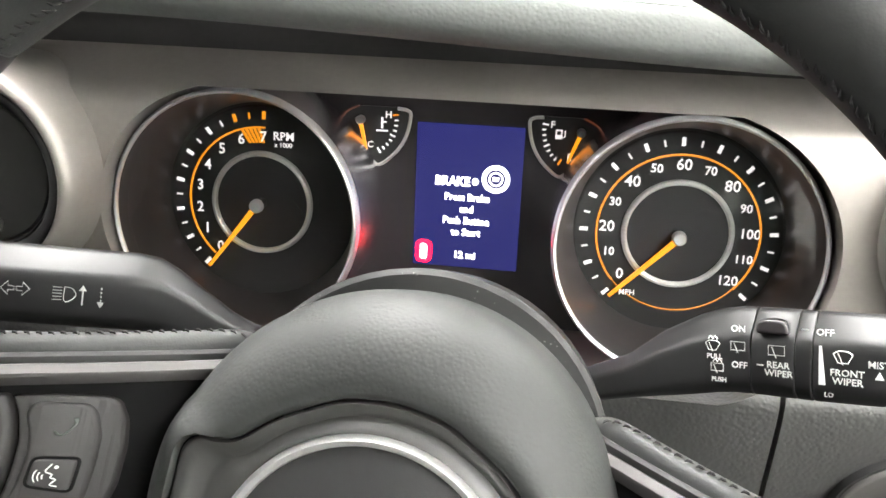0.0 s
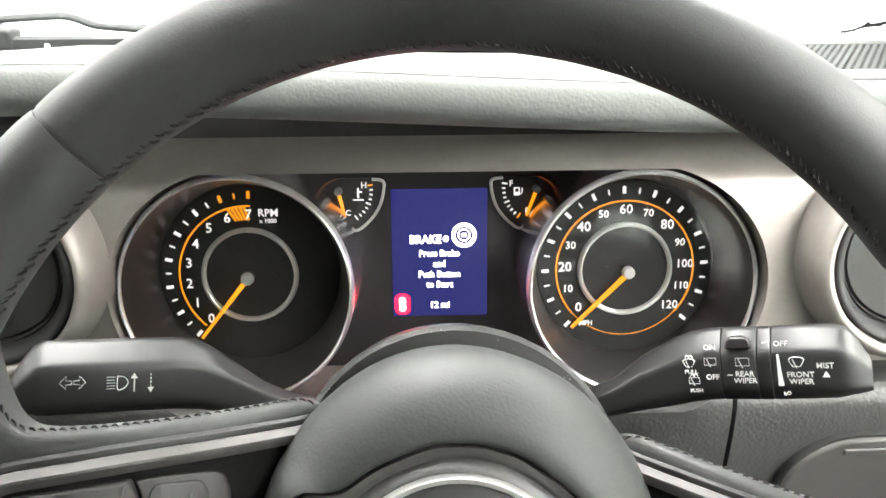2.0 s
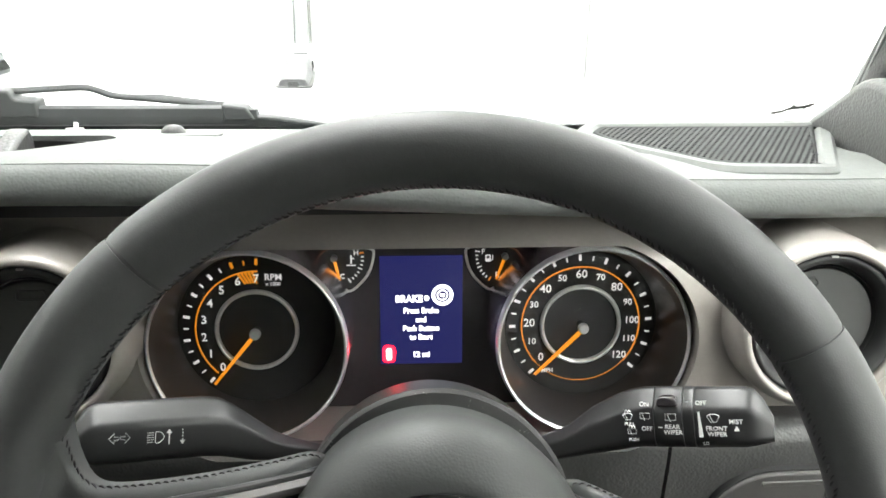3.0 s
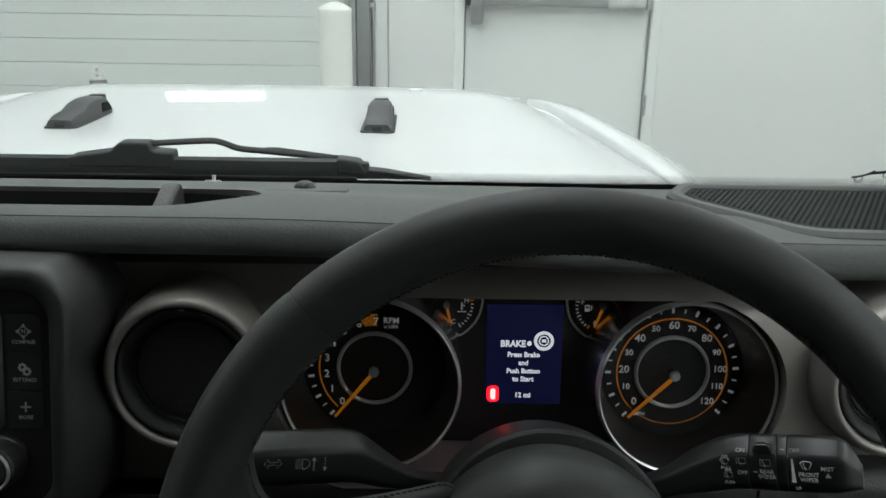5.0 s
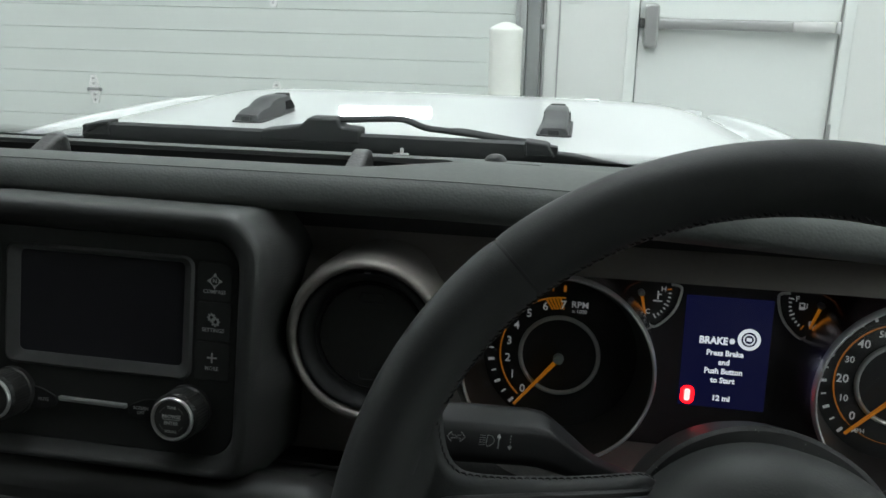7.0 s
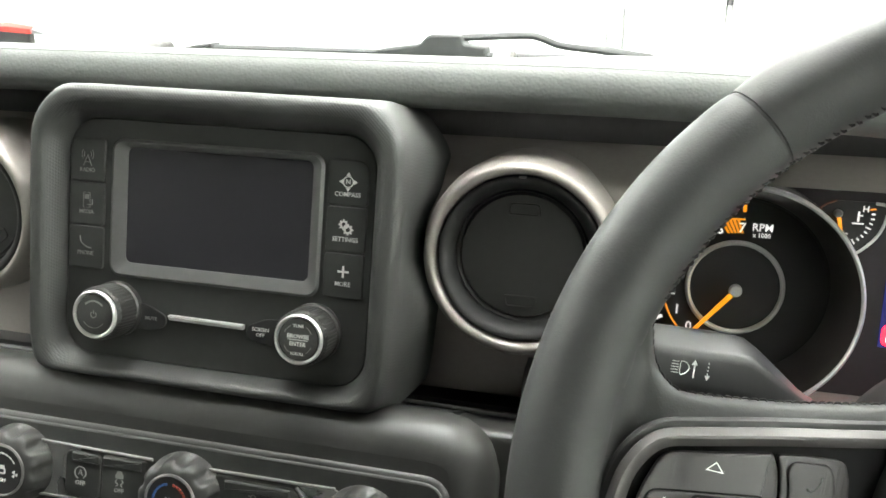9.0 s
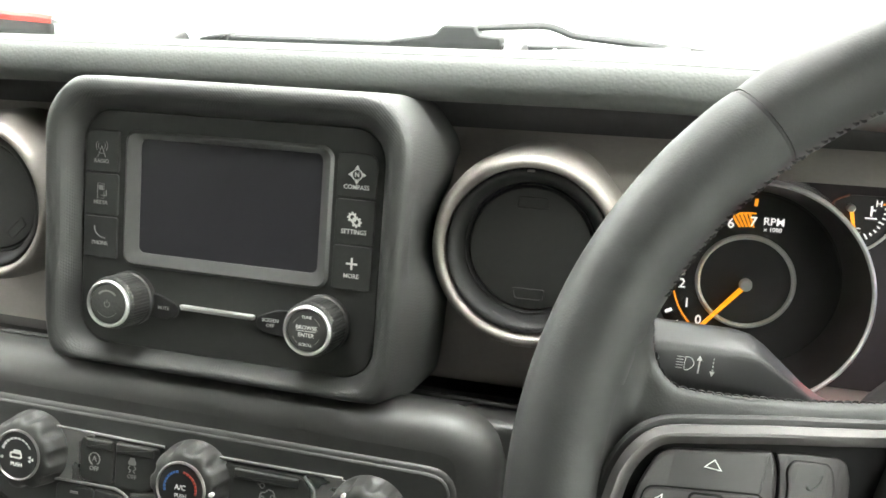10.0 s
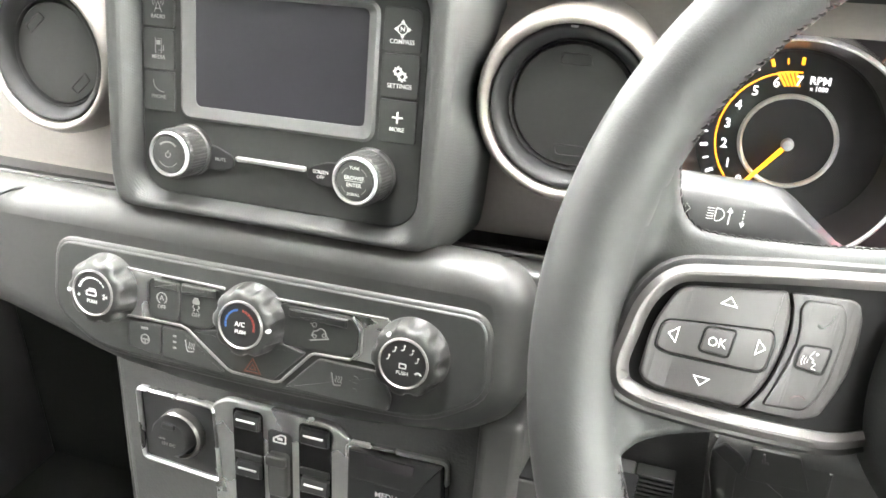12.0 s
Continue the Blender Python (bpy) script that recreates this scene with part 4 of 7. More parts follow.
    part("voice_button", grid_prism(inset(vo, 0.0008), 0.003, 0.0056, 0.0006, s), GREYBTN, wh, "small voice button")


for s in (-1, 1):
    bm = bmesh.new()
    seamline = []
    k = 0.0
    edge = [Vector((x, y)) for x, y, *_ in SPOKE_TOP if -0.1602 < x < -0.060]
    for a, b in zip(edge, edge[1:]):
        while k < (b - a).length:
            p = a + (b - a).normalized() * k
            seamline.append((p, (b - a).normalized()))
            k += 0.0030
        k -= (b - a).length
    for p, d in seamline:
        q = Vector((-s * p.x, p.y - 0.0006, spoke_z(p.x, p.y) - 0.0040))
        d = Vector((-s * d.x, d.y, 0))
        tube([q - d * 0.0014 + Vector((0, 0.0004, -0.0007)), q - d * 0.0004 + Vector((0, 0.0008, 0.0004)), q + d * 0.0006 + Vector((0, 0.0008, 0.0006)), q + d * 0.0014 + Vector((0, 0.0002, 0.0008))], [0.0002, 0.00045, 0.00045, 0.0002], 5, bm)
    tagged(part("spoke_stitching", bm, THREAD, wh, "black stitching along the spoke"), kind="stuff")


def tri_mark(cx, cy, dx, dy, size=0.0021):
    """An outlined triangle that points along (dx, dy)."""
    d, n = Vector((dx, dy)), Vector((-dy, dx))
    c = Vector((cx, cy))
    p = [c + d * size, c - d * size * 0.6 + n * size * 1.45, c - d * size * 0.6 - n * size * 1.45]
    p = [(v.x, v.y) for v in p]
    bm = frame_of(p, inset(p, 0.00032), 0.0, 0.0003)
    return bent(bm, 0.0052)


for cx, cy, dx, dy in ((-0.1291, -0.0011, 0, 1), (-0.1310, -0.0306, 0, -1), (-0.1441, -0.0170, -1, 0), (-0.1149, -0.0139, 1, 0)):
    bm = tri_mark(cx, cy, dx, dy)
    if dx:
        for v in bm.verts:
            v.co.z += 0.0012
    part("arrow_mark", bm, PRINT, wh, "white outlined arrow")
ok = text("OK", 0.0034, PRINT, wh, (-0.1294, -0.0160, sag(-0.1294) + 0.0080), name="ok_mark", bold=-0.00005, roll=4, wide=0.92)
ok.matrix_local = Matrix.Translation((-0.1294, -0.0160, sag(-0.1294) + 0.0074)) @ pose(0, 0, 0, 0, 18.7, 0) @ pose(0, 0, 0, 0, 0, 4) @ Matrix.Diagonal((0.95, 1, 1, 1))
for i in range(3):
    part("voice_mark", bent(arc(0.0010 + 0.0010 * i, 0.0012 + 0.0010 * i, 145, 215, 0, 0.0002, 8, -0.0968, -0.0144), 0.0057), PRINT, wh)
part("voice_mark", bent(tube(smooth([(-0.0961, -0.0104, 0), (-0.0974, -0.0127, 0), (-0.0957, -0.0135, 0), (-0.0960, -0.0145, 0), (-0.0947, -0.0149, 0), (-0.0958, -0.0166, 0), (-0.0941, -0.0169, 0)], 3), 0.00017, 5), 0.0057), PRINT, wh)
part("voice_mark", bent(prism(circle(0.0005, 10, -0.0950, -0.0112), 0, 0.0002), 0.0057), PRINT, wh)
handset = smooth([(-0.0978, -0.0010, 0), (-0.0962, -0.0019, 0), (-0.0945, -0.0006, 0), (-0.0931, 0.0018, 0), (-0.0930, 0.0038, 0)], 4)
part("phone_mark", bent(tube(handset, [0.0007, 0.0009, 0.0008, 0.0005] + [0.0004] * 9 + [0.0005, 0.0008, 0.0009, 0.0007], 6, squash=0.3), 0.0048), mat("pale green print", (0.085, 0.095, 0.086), 0.5), wh, "faded green handset mark")
part("hangup_mark", bent(tube(smooth([(-0.0995, -0.0291, 0), (-0.0980, -0.0278, 0), (-0.0958, -0.0276, 0), (-0.0942, -0.0285, 0)], 4), 0.0005, 6, squash=0.3), 0.0048), mat("dim red print", (0.034, 0.018, 0.017), 0.5), wh)

# hub: padded airbag cover with a stepped horn panel and a chrome-ringed centre
def ray_out(c, a, pts):
    """Where the ray from c at the angle a leaves a closed outline."""
    d, best = Vector((math.cos(a), math.sin(a))), 0.0
    for k in range(len(pts)):
        p, q = Vector(pts[k]) - Vector(c), Vector(pts[(k + 1) % len(pts)]) - Vector(c)
        e = q - p
        den = d.x * e.y - d.y * e.x
        if abs(den) > 1e-12:
            t, u = (p.x * e.y - p.y * e.x) / den, (p.x * d.y - p.y * d.x) / den
            if t > 0 and -1e-6 <= u <= 1 + 1e-6:
                best = max(best, t)
    return Vector(c) + d * best


def blend_rings(c, outer_pts, inner_pts, steps, n=144):
    o = [ray_out(c, 2 * math.pi * k / n, outer_pts) for k in range(n)]
    f = [ray_out(c, 2 * math.pi * k / n, inner_pts) for k in range(n)]
    return [[(a.x + (b.x - a.x) * w, a.y + (b.y - a.y) * w, z) for a, b in zip(o, f)] for w, z in steps]


HC = (0.0, -0.0115)
HORN = rounded([(-0.0600, -0.040), (-0.0600, 0.0040), (-0.0565, 0.0085), (-0.0450, 0.0085), (-0.0330, 0.0190), (-0.0150, 0.0285), (0.0, 0.0305), (0.0150, 0.0285), (0.0330, 0.0190), (0.0450, 0.0085), (0.0565, 0.0085), (0.0600, 0.0040), (0.0600, -0.040), (0.030, -0.078), (-0.030, -0.078)][::-1], 0.0045)
DISC = circle(0.0445, 72, 0.0, -0.0240)
part("hub_cover", loft(bmesh.new(), blend_rings(HC, circle(0.0735, 72, *HC), HORN, ((0.0, -0.085), (0.0, -0.052), (0.03, -0.044), (0.12, -0.036), (0.28, -0.0285), (0.5, -0.0225), (0.75, -0.0190), (0.93, -0.0182), (0.985, -0.0190), (1.0, -0.0215))), cap0=False, cap1=False), HUB, wh, "domed black padded airbag cover", angle=60)
part("horn_panel", loft(bmesh.new(), blend_rings((0.0, -0.024), inset(HORN, 0.0006), DISC, ((0.0, -0.026), (0.0, -0.0205), (0.06, -0.0196), (0.30, -0.0205), (0.5, -0.0230), (0.62, -0.0225), (0.8, -0.0205), (1.0, -0.0200), (1.0, -0.026))), cap0=False, cap1=False), SOFTGREY, wh, "stepped horn panel", angle=60)
part("emblem_ring", lathe([(0.0445, -0.0230), (0.0443, -0.0185), (0.0430, -0.0168), (0.0414, -0.0176), (0.0408, -0.0210)], 96), KNOBRING, wh, "chrome ring", m=pose(0, -0.024, 0))
part("emblem_disc", lathe([(0.0410, -0.0195), (0.0300, -0.0180), (0.0, -0.0170)], 64), MATTE, wh, "matte black centre disc", m=pose(0, -0.024, 0))
part("lower_spoke", prism(rounded([(-0.022, -0.055), (0.022, -0.055), (0.030, -0.168), (-0.030, -0.168)], 0.004), -0.045, -0.012, 0.005), SOFTGREY, wh, "satin grey lower spoke")
part("hub_body", lathe([(0.040, -0.040), (0.045, -0.090), (0.0, -0.090)], 48), MATTE, wh)


# ---- stalks ----
def stalk(knee, tip, name, label, s):
    """The frame of a column stalk, at its knee and along its outer part."""
    t = thing(name, Matrix(), label, "column stalk", "steering column stalks")
    knee, tip = Vector(knee), Vector(tip)
    ax = (tip - knee).normalized()
    upv = (Vector((0, 0.28, 1)) - ax * Vector((0, 0.28, 1)).dot(ax)).normalized()
    out = ax.cross(upv) if s > 0 else upv.cross(ax)
    if out.y > 0:
        out = -out
    m = Matrix((( *(ax * s),), (*upv,), (*out,))).transposed().to_4x4()
    m.translation = knee
    t.matrix_world = m
    ln = (tip - knee).length
    return t, ln


SECTION = rounded([(-0.97, -0.50), (-0.78, -1.0), (0.78, -1.0), (1.0, -0.40), (1.0, 0.05), (0.40, 1.0), (-0.72, 1.0), (-1.0, 0.50)], 0.22, 4)


def paddle(rings, s):
    """A stalk body of chamfered section: x along it, half height, half depth, height of its middle."""
    return loft(bmesh.new(), [[(s * x, oy + h * p, d * q) for p, q in SECTION] for x, h, d, oy in rings])


# turn signal and headlamp stalk
tl, ln = stalk((-0.098, 0.293, 1.2005), (-0.170, 0.262, 1.2155), "turn_signal_stalk", "black turn signal stalk with white symbols", -1)
rings = [(-0.050, 0.0050, 0.0050, -0.0230), (-0.027, 0.0058, 0.0060, -0.0172), (-0.0175, 0.0078, 0.0070, -0.0148), (-0.003, 0.0118, 0.0084, -0.0088), (0.006, 0.0138, 0.0094, -0.0046), (0.013, 0.0149, 0.0099, -0.0020), (0.022, 0.0152, 0.0101, -0.0010), (0.074, 0.0150, 0.0101, -0.0010), (0.078, 0.0140, 0.0092, -0.0016), (0.083, 0.0105, 0.0070, -0.0045), (0.087, 0.0064, 0.0042, -0.0086)]
part("body", paddle(rings, -1), STALK, tl, "satin black paddle")
FZ = 0.0101


def mark(pts, parent, z=FZ, w=0.0005, name="symbol", material=PRINT, closed=False):
    return part(name, tube([(x, y, z) for x, y in pts], w / 2, 5, closed=closed, squash=0.5), material, parent)


def arrow_out(cx, cy, d, L, H, parent, material=PRINT):
    mark([(cx, cy - H * 0.3), (cx + d * L * 0.45, cy - H * 0.3), (cx + d * L * 0.45, cy - H), (cx + d * L, cy), (cx + d * L * 0.45, cy + H), (cx + d * L * 0.45, cy + H * 0.3), (cx, cy + H * 0.3)], parent, closed=True, material=material)


arrow_out(-0.0648, -0.0014, -1, 0.0046, 0.0026, tl)
arrow_out(-0.0640, -0.0014, 1, 0.0046, 0.0026, tl)
for k in range(5):
    mark([(-0.0515, 0.0002 - 0.0012 * k), (-0.0482, 0.0002 - 0.0012 * k)], tl)
mark(smooth([(-0.0473, 0.0005), (-0.0448, 0.0001), (-0.0432, -0.0022), (-0.0448, -0.0045), (-0.0473, -0.0049), (-0.0473, 0.0005)], 4), tl, w=0.0006)
mark([(-0.0408, -0.0062), (-0.0408, 0.0008)], tl, w=0.0009)
part("symbol", prism([(-0.0422, -0.0006), (-0.0394, -0.0006), (-0.0408, 0.0016)], FZ - 0.0003, FZ + 0.0002), PRINT, tl)
for k in range(4):
    mark([(-0.0342, 0.0012 - 0.0016 * k), (-0.0342, 0.0004 - 0.0016 * k)], tl, w=0.0007)
part("symbol", prism([(-0.0342, -0.0068), (-0.0329, -0.0046), (-0.0355, -0.0046)], FZ - 0.0003, FZ + 0.0002), PRINT, tl)

# wiper stalk
wt, ln = stalk((0.1015, 0.296, 1.1975), (0.178, 0.2605, 1.2165), "wiper_stalk", "black wiper stalk with white lettering and a turning collar", 1)
part("base", paddle([(-0.050, 0.0066, 0.0055, -0.0235), (-0.025, 0.0088, 0.0070, -0.0158), (-0.0106, 0.0126, 0.0085, -0.0092), (0.004, 0.0150, 0.0096, -0.0042), (0.012, 0.0155, 0.0100, -0.0020), (0.019, 0.0157, 0.0103, -0.0010), (0.0252, 0.0157, 0.0105, -0.0008)], 1), STALK, wt, "tapered black base")
part("collar", paddle([(0.0256, 0.0154, 0.0102, -0.0008), (0.0262, 0.0157, 0.0106, -0.0008), (0.0398, 0.0157, 0.0106, -0.0008), (0.0402, 0.0154, 0.0103, -0.0008)], 1), STALK, wt, "turning collar")
part("collar_dent", prism(rounded([(0.0272, 0.0072), (0.0388, 0.0072), (0.0378, 0.0112), (0.0355, 0.0124), (0.0300, 0.0124), (0.0280, 0.0112)], 0.0016), 0.0050, 0.0114, 0.0010), GLOSS, wt, "gloss black thumb rest")
part("collar_ring", paddle([(0.0405, 0.0154, 0.0103, -0.0008), (0.0409, 0.0157, 0.0106, -0.0008), (0.0456, 0.0157, 0.0106, -0.0008), (0.0459, 0.0154, 0.0103, -0.0008)], 1), STALK, wt)
part("end_knob", paddle([(0.0463, 0.0154, 0.0103, -0.0008), (0.0467, 0.0157, 0.0106, -0.0008), (0.0715, 0.0153, 0.0106, -0.0004), (0.0755, 0.0142, 0.0100, -0.0006), (0.0800, 0.0112, 0.0076, -0.0028), (0.0845, 0.0062, 0.0040, -0.0068)], 1), STALK, wt, "black end knob")
FW = 0.0108
for body, x, y, sz in (("ON", 0.0211, 0.0082, 0.0023), ("OFF", 0.0216, -0.0050, 0.0023), ("PULL", 0.0126, -0.0026, 0.0018), ("PUSH", 0.0143, -0.0110, 0.0016),
                       ("REAR", 0.0350, -0.0037, 0.0023), ("WIPER", 0.0352, -0.0066, 0.0023), ("OFF", 0.0503, 0.0092, 0.0023), ("FRONT", 0.0573, -0.0042, 0.0023), ("WIPER", 0.0575, -0.0071, 0.0023), ("MIST", 0.0670, -0.0005, 0.0023), ("LO", 0.0517, -0.0121, 0.0016)):
    text(body, sz, PRINT, wt, (x, y, FW if 0.026 < x else FW - 0.0004), bold=0.00003)
part("symbol", prism([(0.0658, -0.0052), (0.0686, -0.0052), (0.0672, -0.0026)], FW - 0.0002, FW + 0.0002), PRINT, wt)
part("symbol", prism([(0.0484, 0.0046), (0.0492, 0.0046), (0.0506, -0.0088), (0.0484, -0.0088)], FW - 0.0002, FW + 0.0002), PRINT, wt)
for x, y in ((0.0290, -0.0040), (0.0440, 0.0098)):
    mark([(x - 0.0012, y), (x + 0.0010, y)], wt, FW, w=0.0008)


def wiper_icon(x, y, k, rear, z):
    if rear:
        mark([(x - 2.6 * k, y - 1.4 * k), (x - 2.6 * k, y + 1.8 * k), (x + 2.6 * k, y + 1.8 * k), (x + 2.6 * k, y - 1.4 * k)], wt, z, closed=True)
    else:
        mark(smooth([(x - 2.9 * k, y + 1.0 * k), (x - 1.4 * k, y + 2.0 * k), (x + 1.4 * k, y + 2.0 * k), (x + 2.9 * k, y + 1.0 * k)], 4) + [(x + 1.5 * k, y - 1.8 * k), (x - 1.5 * k, y - 1.8 * k)], wt, z, closed=True)
    mark([(x, y - 2.4 * k), (x - 1.5 * k, y + 1.4 * k)], wt, z)


wiper_icon(0.0344, 0.0014, 0.00105, True, FW)
wiper_icon(0.0560, 0.0012, 0.00105, False, FW)
wiper_icon(0.0119, 0.0014, 0.00090, False, FW - 0.0003)
wiper_icon(0.0210, 0.0018, 0.00095, True, FW - 0.0003)
wiper_icon(0.0136, -0.0066, 0.00085, True, FW - 0.0003)
for x, y in ((0.0112, 0.0044), (0.0128, 0.0044), (0.0129, -0.0040), (0.0145, -0.0040)):
    mark(smooth([(x - 0.0008, y - 0.0006), (x, y + 0.0006), (x + 0.0008, y - 0.0006)], 3), wt, FW - 0.0003)

# ---- round air vents ----
def air_vent(x, z, roll=0.0):
    t = thing("air_vent", face(x, 0.3385, z, 6), "round dash air vent with a taupe collar, closed black disc", "air vent", "round dash vents")
    part("collar", lathe([(0.0540, -0.045), (0.0540, -0.008), (0.0530, 0.0010), (0.0518, 0.0060), (0.0502, 0.0095), (0.0484, 0.0112), (0.0466, 0.0112), (0.0450, 0.0095), (0.0443, 0.0060), (0.0441, -0.020)], 96), TAUPE, t, "taupe metallic collar", angle=60)
    part("outer_ring", lathe([(0.0440, -0.018), (0.0439, 0.0066), (0.0433, 0.0082), (0.0420, 0.0085), (0.0402, 0.0074), (0.0378, 0.0045), (0.0362, 0.0000), (0.0356, -0.006)], 96), MATTE, t, "matte black turning ring", angle=60)
    part("inner_ring", lathe([(0.0358, -0.014), (0.0357, -0.0022), (0.0350, -0.0014), (0.0343, -0.0024), (0.0341, -0.012)], 72), MATTE, t, "satin black inner ring")
    disc = part("disc", lathe([(0.0338, -0.0140), (0.0336, -0.0040), (0.0326, -0.0026), (0.0, -0.0018)], 72), SOFTGREY, t, "closed black disc")
    disc.matrix_local = pose(0, 0, 0, 0, 0, roll)
    for y, q in ((0.0255, 1), (-0.0255, -1)):
        part("finger_dent", frame_of(rounded([(-0.0092, y - q * 0.0040), (0.0092, y - q * 0.0040), (0.0080, y + q * 0.0026), (-0.0080, y + q * 0.0026)][::q], 0.0020), rounded([(-0.0078, y - q * 0.0030), (0.0078, y - q * 0.0030), (0.0070, y + q * 0.0018), (-0.0070, y + q * 0.0018)][::q], 0.0016), -0.0034, -0.00165, 0.0002), SOFTGREY, disc, "shallow finger dent")
    part("well", lathe([(0.0, -0.019), (0.041, -0.019)], 32), MATTE, t)
    part("marker_dot", prism(rrect(0.0040, 0.0012, 0.0005, 0.0, 0.0432), 0.0074, 0.0088), SATIN, t, "small bright pointer mark")
    return t


for (vx, vz), r in zip(VENTS, (0, 40, 25)):
    air_vent(vx, vz, r)

# ---- infotainment unit ----
inf = thing("infotainment_unit", face(-0.375, 0.2906, 1.24, 12.06, -0.91, 1.1), "black dash radio unit with dark screen, buttons and two knobs", "car radio")
IX = 0.0012         # the unit's own middle line


def mirrored(half):
    """A closed outline, counter-clockwise, from its right half drawn from the top down."""
    return [(IX + x, y) for x, y in half[::-1]] + [(IX - x, y) for x, y in half]


BACK = rounded(mirrored([(0.0885, 0.0770), (0.1070, 0.0550), (0.1070, 0.0340), (0.0985, 0.0150), (0.0980, -0.0060), (0.1085, -0.0250), (0.1050, -0.0640), (0.1005, -0.0856)]), [0.012, 0.010, 0.007, 0.007, 0.008, 0.006, 0.010, 0.006, 0.006, 0.010, 0.006, 0.008, 0.007, 0.007, 0.010, 0.012], 5)
FRONT = rounded(mirrored([(0.0880, 0.0750), (0.1035, 0.0570), (0.1015, -0.0600), (0.0975, -0.0790)]), [0.018, 0.018, 0.018, 0.009, 0.009, 0.018, 0.018, 0.018], 6)


def outline_at(c, pts, n=168):
    """The outline met by n rays from c, evenly turned."""
    return [ray_out(c, 2 * math.pi * k / n, pts) for k in range(n)]


def housing():
    """A thick rubber frame: sides back to the dash, a rolled front, a slope in to the face plate."""
    c = (IX, -0.0061)
    o, g, f = outline_at(c, BACK), outline_at(c, FRONT), outline_at(c, rrect(0.1725, 0.1277, 0.017, *c, 6))
    rings = []
    for a, b, w, z in ((o, g, 0.0, -0.078), (o, g, 0.02, -0.030), (o, g, 0.35, -0.014), (o, g, 0.80, -0.004), (o, g, 1.0, 0.0035), (g, f, 0.10, 0.0075), (g, f, 0.24, 0.0090), (g, f, 0.46, 0.0088), (g, f, 0.66, 0.0068), (g, f, 0.84, 0.0020), (g, f, 0.95, -0.0025), (g, f, 1.0, -0.0060), (g, f, 1.0, -0.020)):
        rings.append([(p.x + (q.x - p.x) * w, p.y + (q.y - p.y) * w, z) for p, q in zip(a, b)])
    return loft(bmesh.new(), rings, cap0=False, cap1=False)


part("housing", housing(), WEAVE, inf, "thick finely ribbed black rubber housing", angle=60)
plate = rrect(0.1730, 0.1282, 0.017, IX, -0.0061, 6)
recess = rrect(0.1180, 0.0715, 0.006, 0.0008, 0.0112, 6)
scr = rrect(0.1044, 0.0612, 0.0035, 0.0012, 0.0128, 6)
part("face_plate", frame_of(plate, inset(recess, -0.0004), -0.020, -0.0045, 0.0008), FACEPLATE, inf, "matte black face plate")
bm = bmesh.new()
loft(bm, [[(x, y, -0.0040) for x, y in inset(recess, -0.001)], [(x, y, -0.0026) for x, y in inset(recess, 0.0006)], [(x, y, -0.0030) for x, y in inset(recess, 0.0016)], [(x, y, -0.0062) for x, y in inset(scr, -0.0002)], [(x, y, -0.0075) for x, y in scr]], cap0=False, cap1=False)
part("screen_frame", bm, SCREENRIM, inf, "satin sloping screen frame")
part("screen", prism(inset(scr, -0.001), -0.0120, -0.0066), SCREENOFF, inf, "dark switched-off glass screen")


def side_button(x0, x1, y0, y1, word, sub, s, corner, at):
    pts = rounded([(x0, y0), (x1, y0), (x1, y1), (x0, y1)], [0.0022, 0.0022, 0.007 if corner == "tr" else 0.0022, 0.007 if corner == "tl" else 0.0022])
    b = part("button", prism(inset(pts, 0.0004), -0.008, -0.0030, 0.0005), FACEPLATE, inf, "matte black side button")
    text(word, sub, PRINT if s > 0 else DIMPRINT, b, ((x0 + x1) / 2, at - 0.0063, -0.0028), bold=0.00002, wide=0.95)
    return b, (x0 + x1) / 2, at


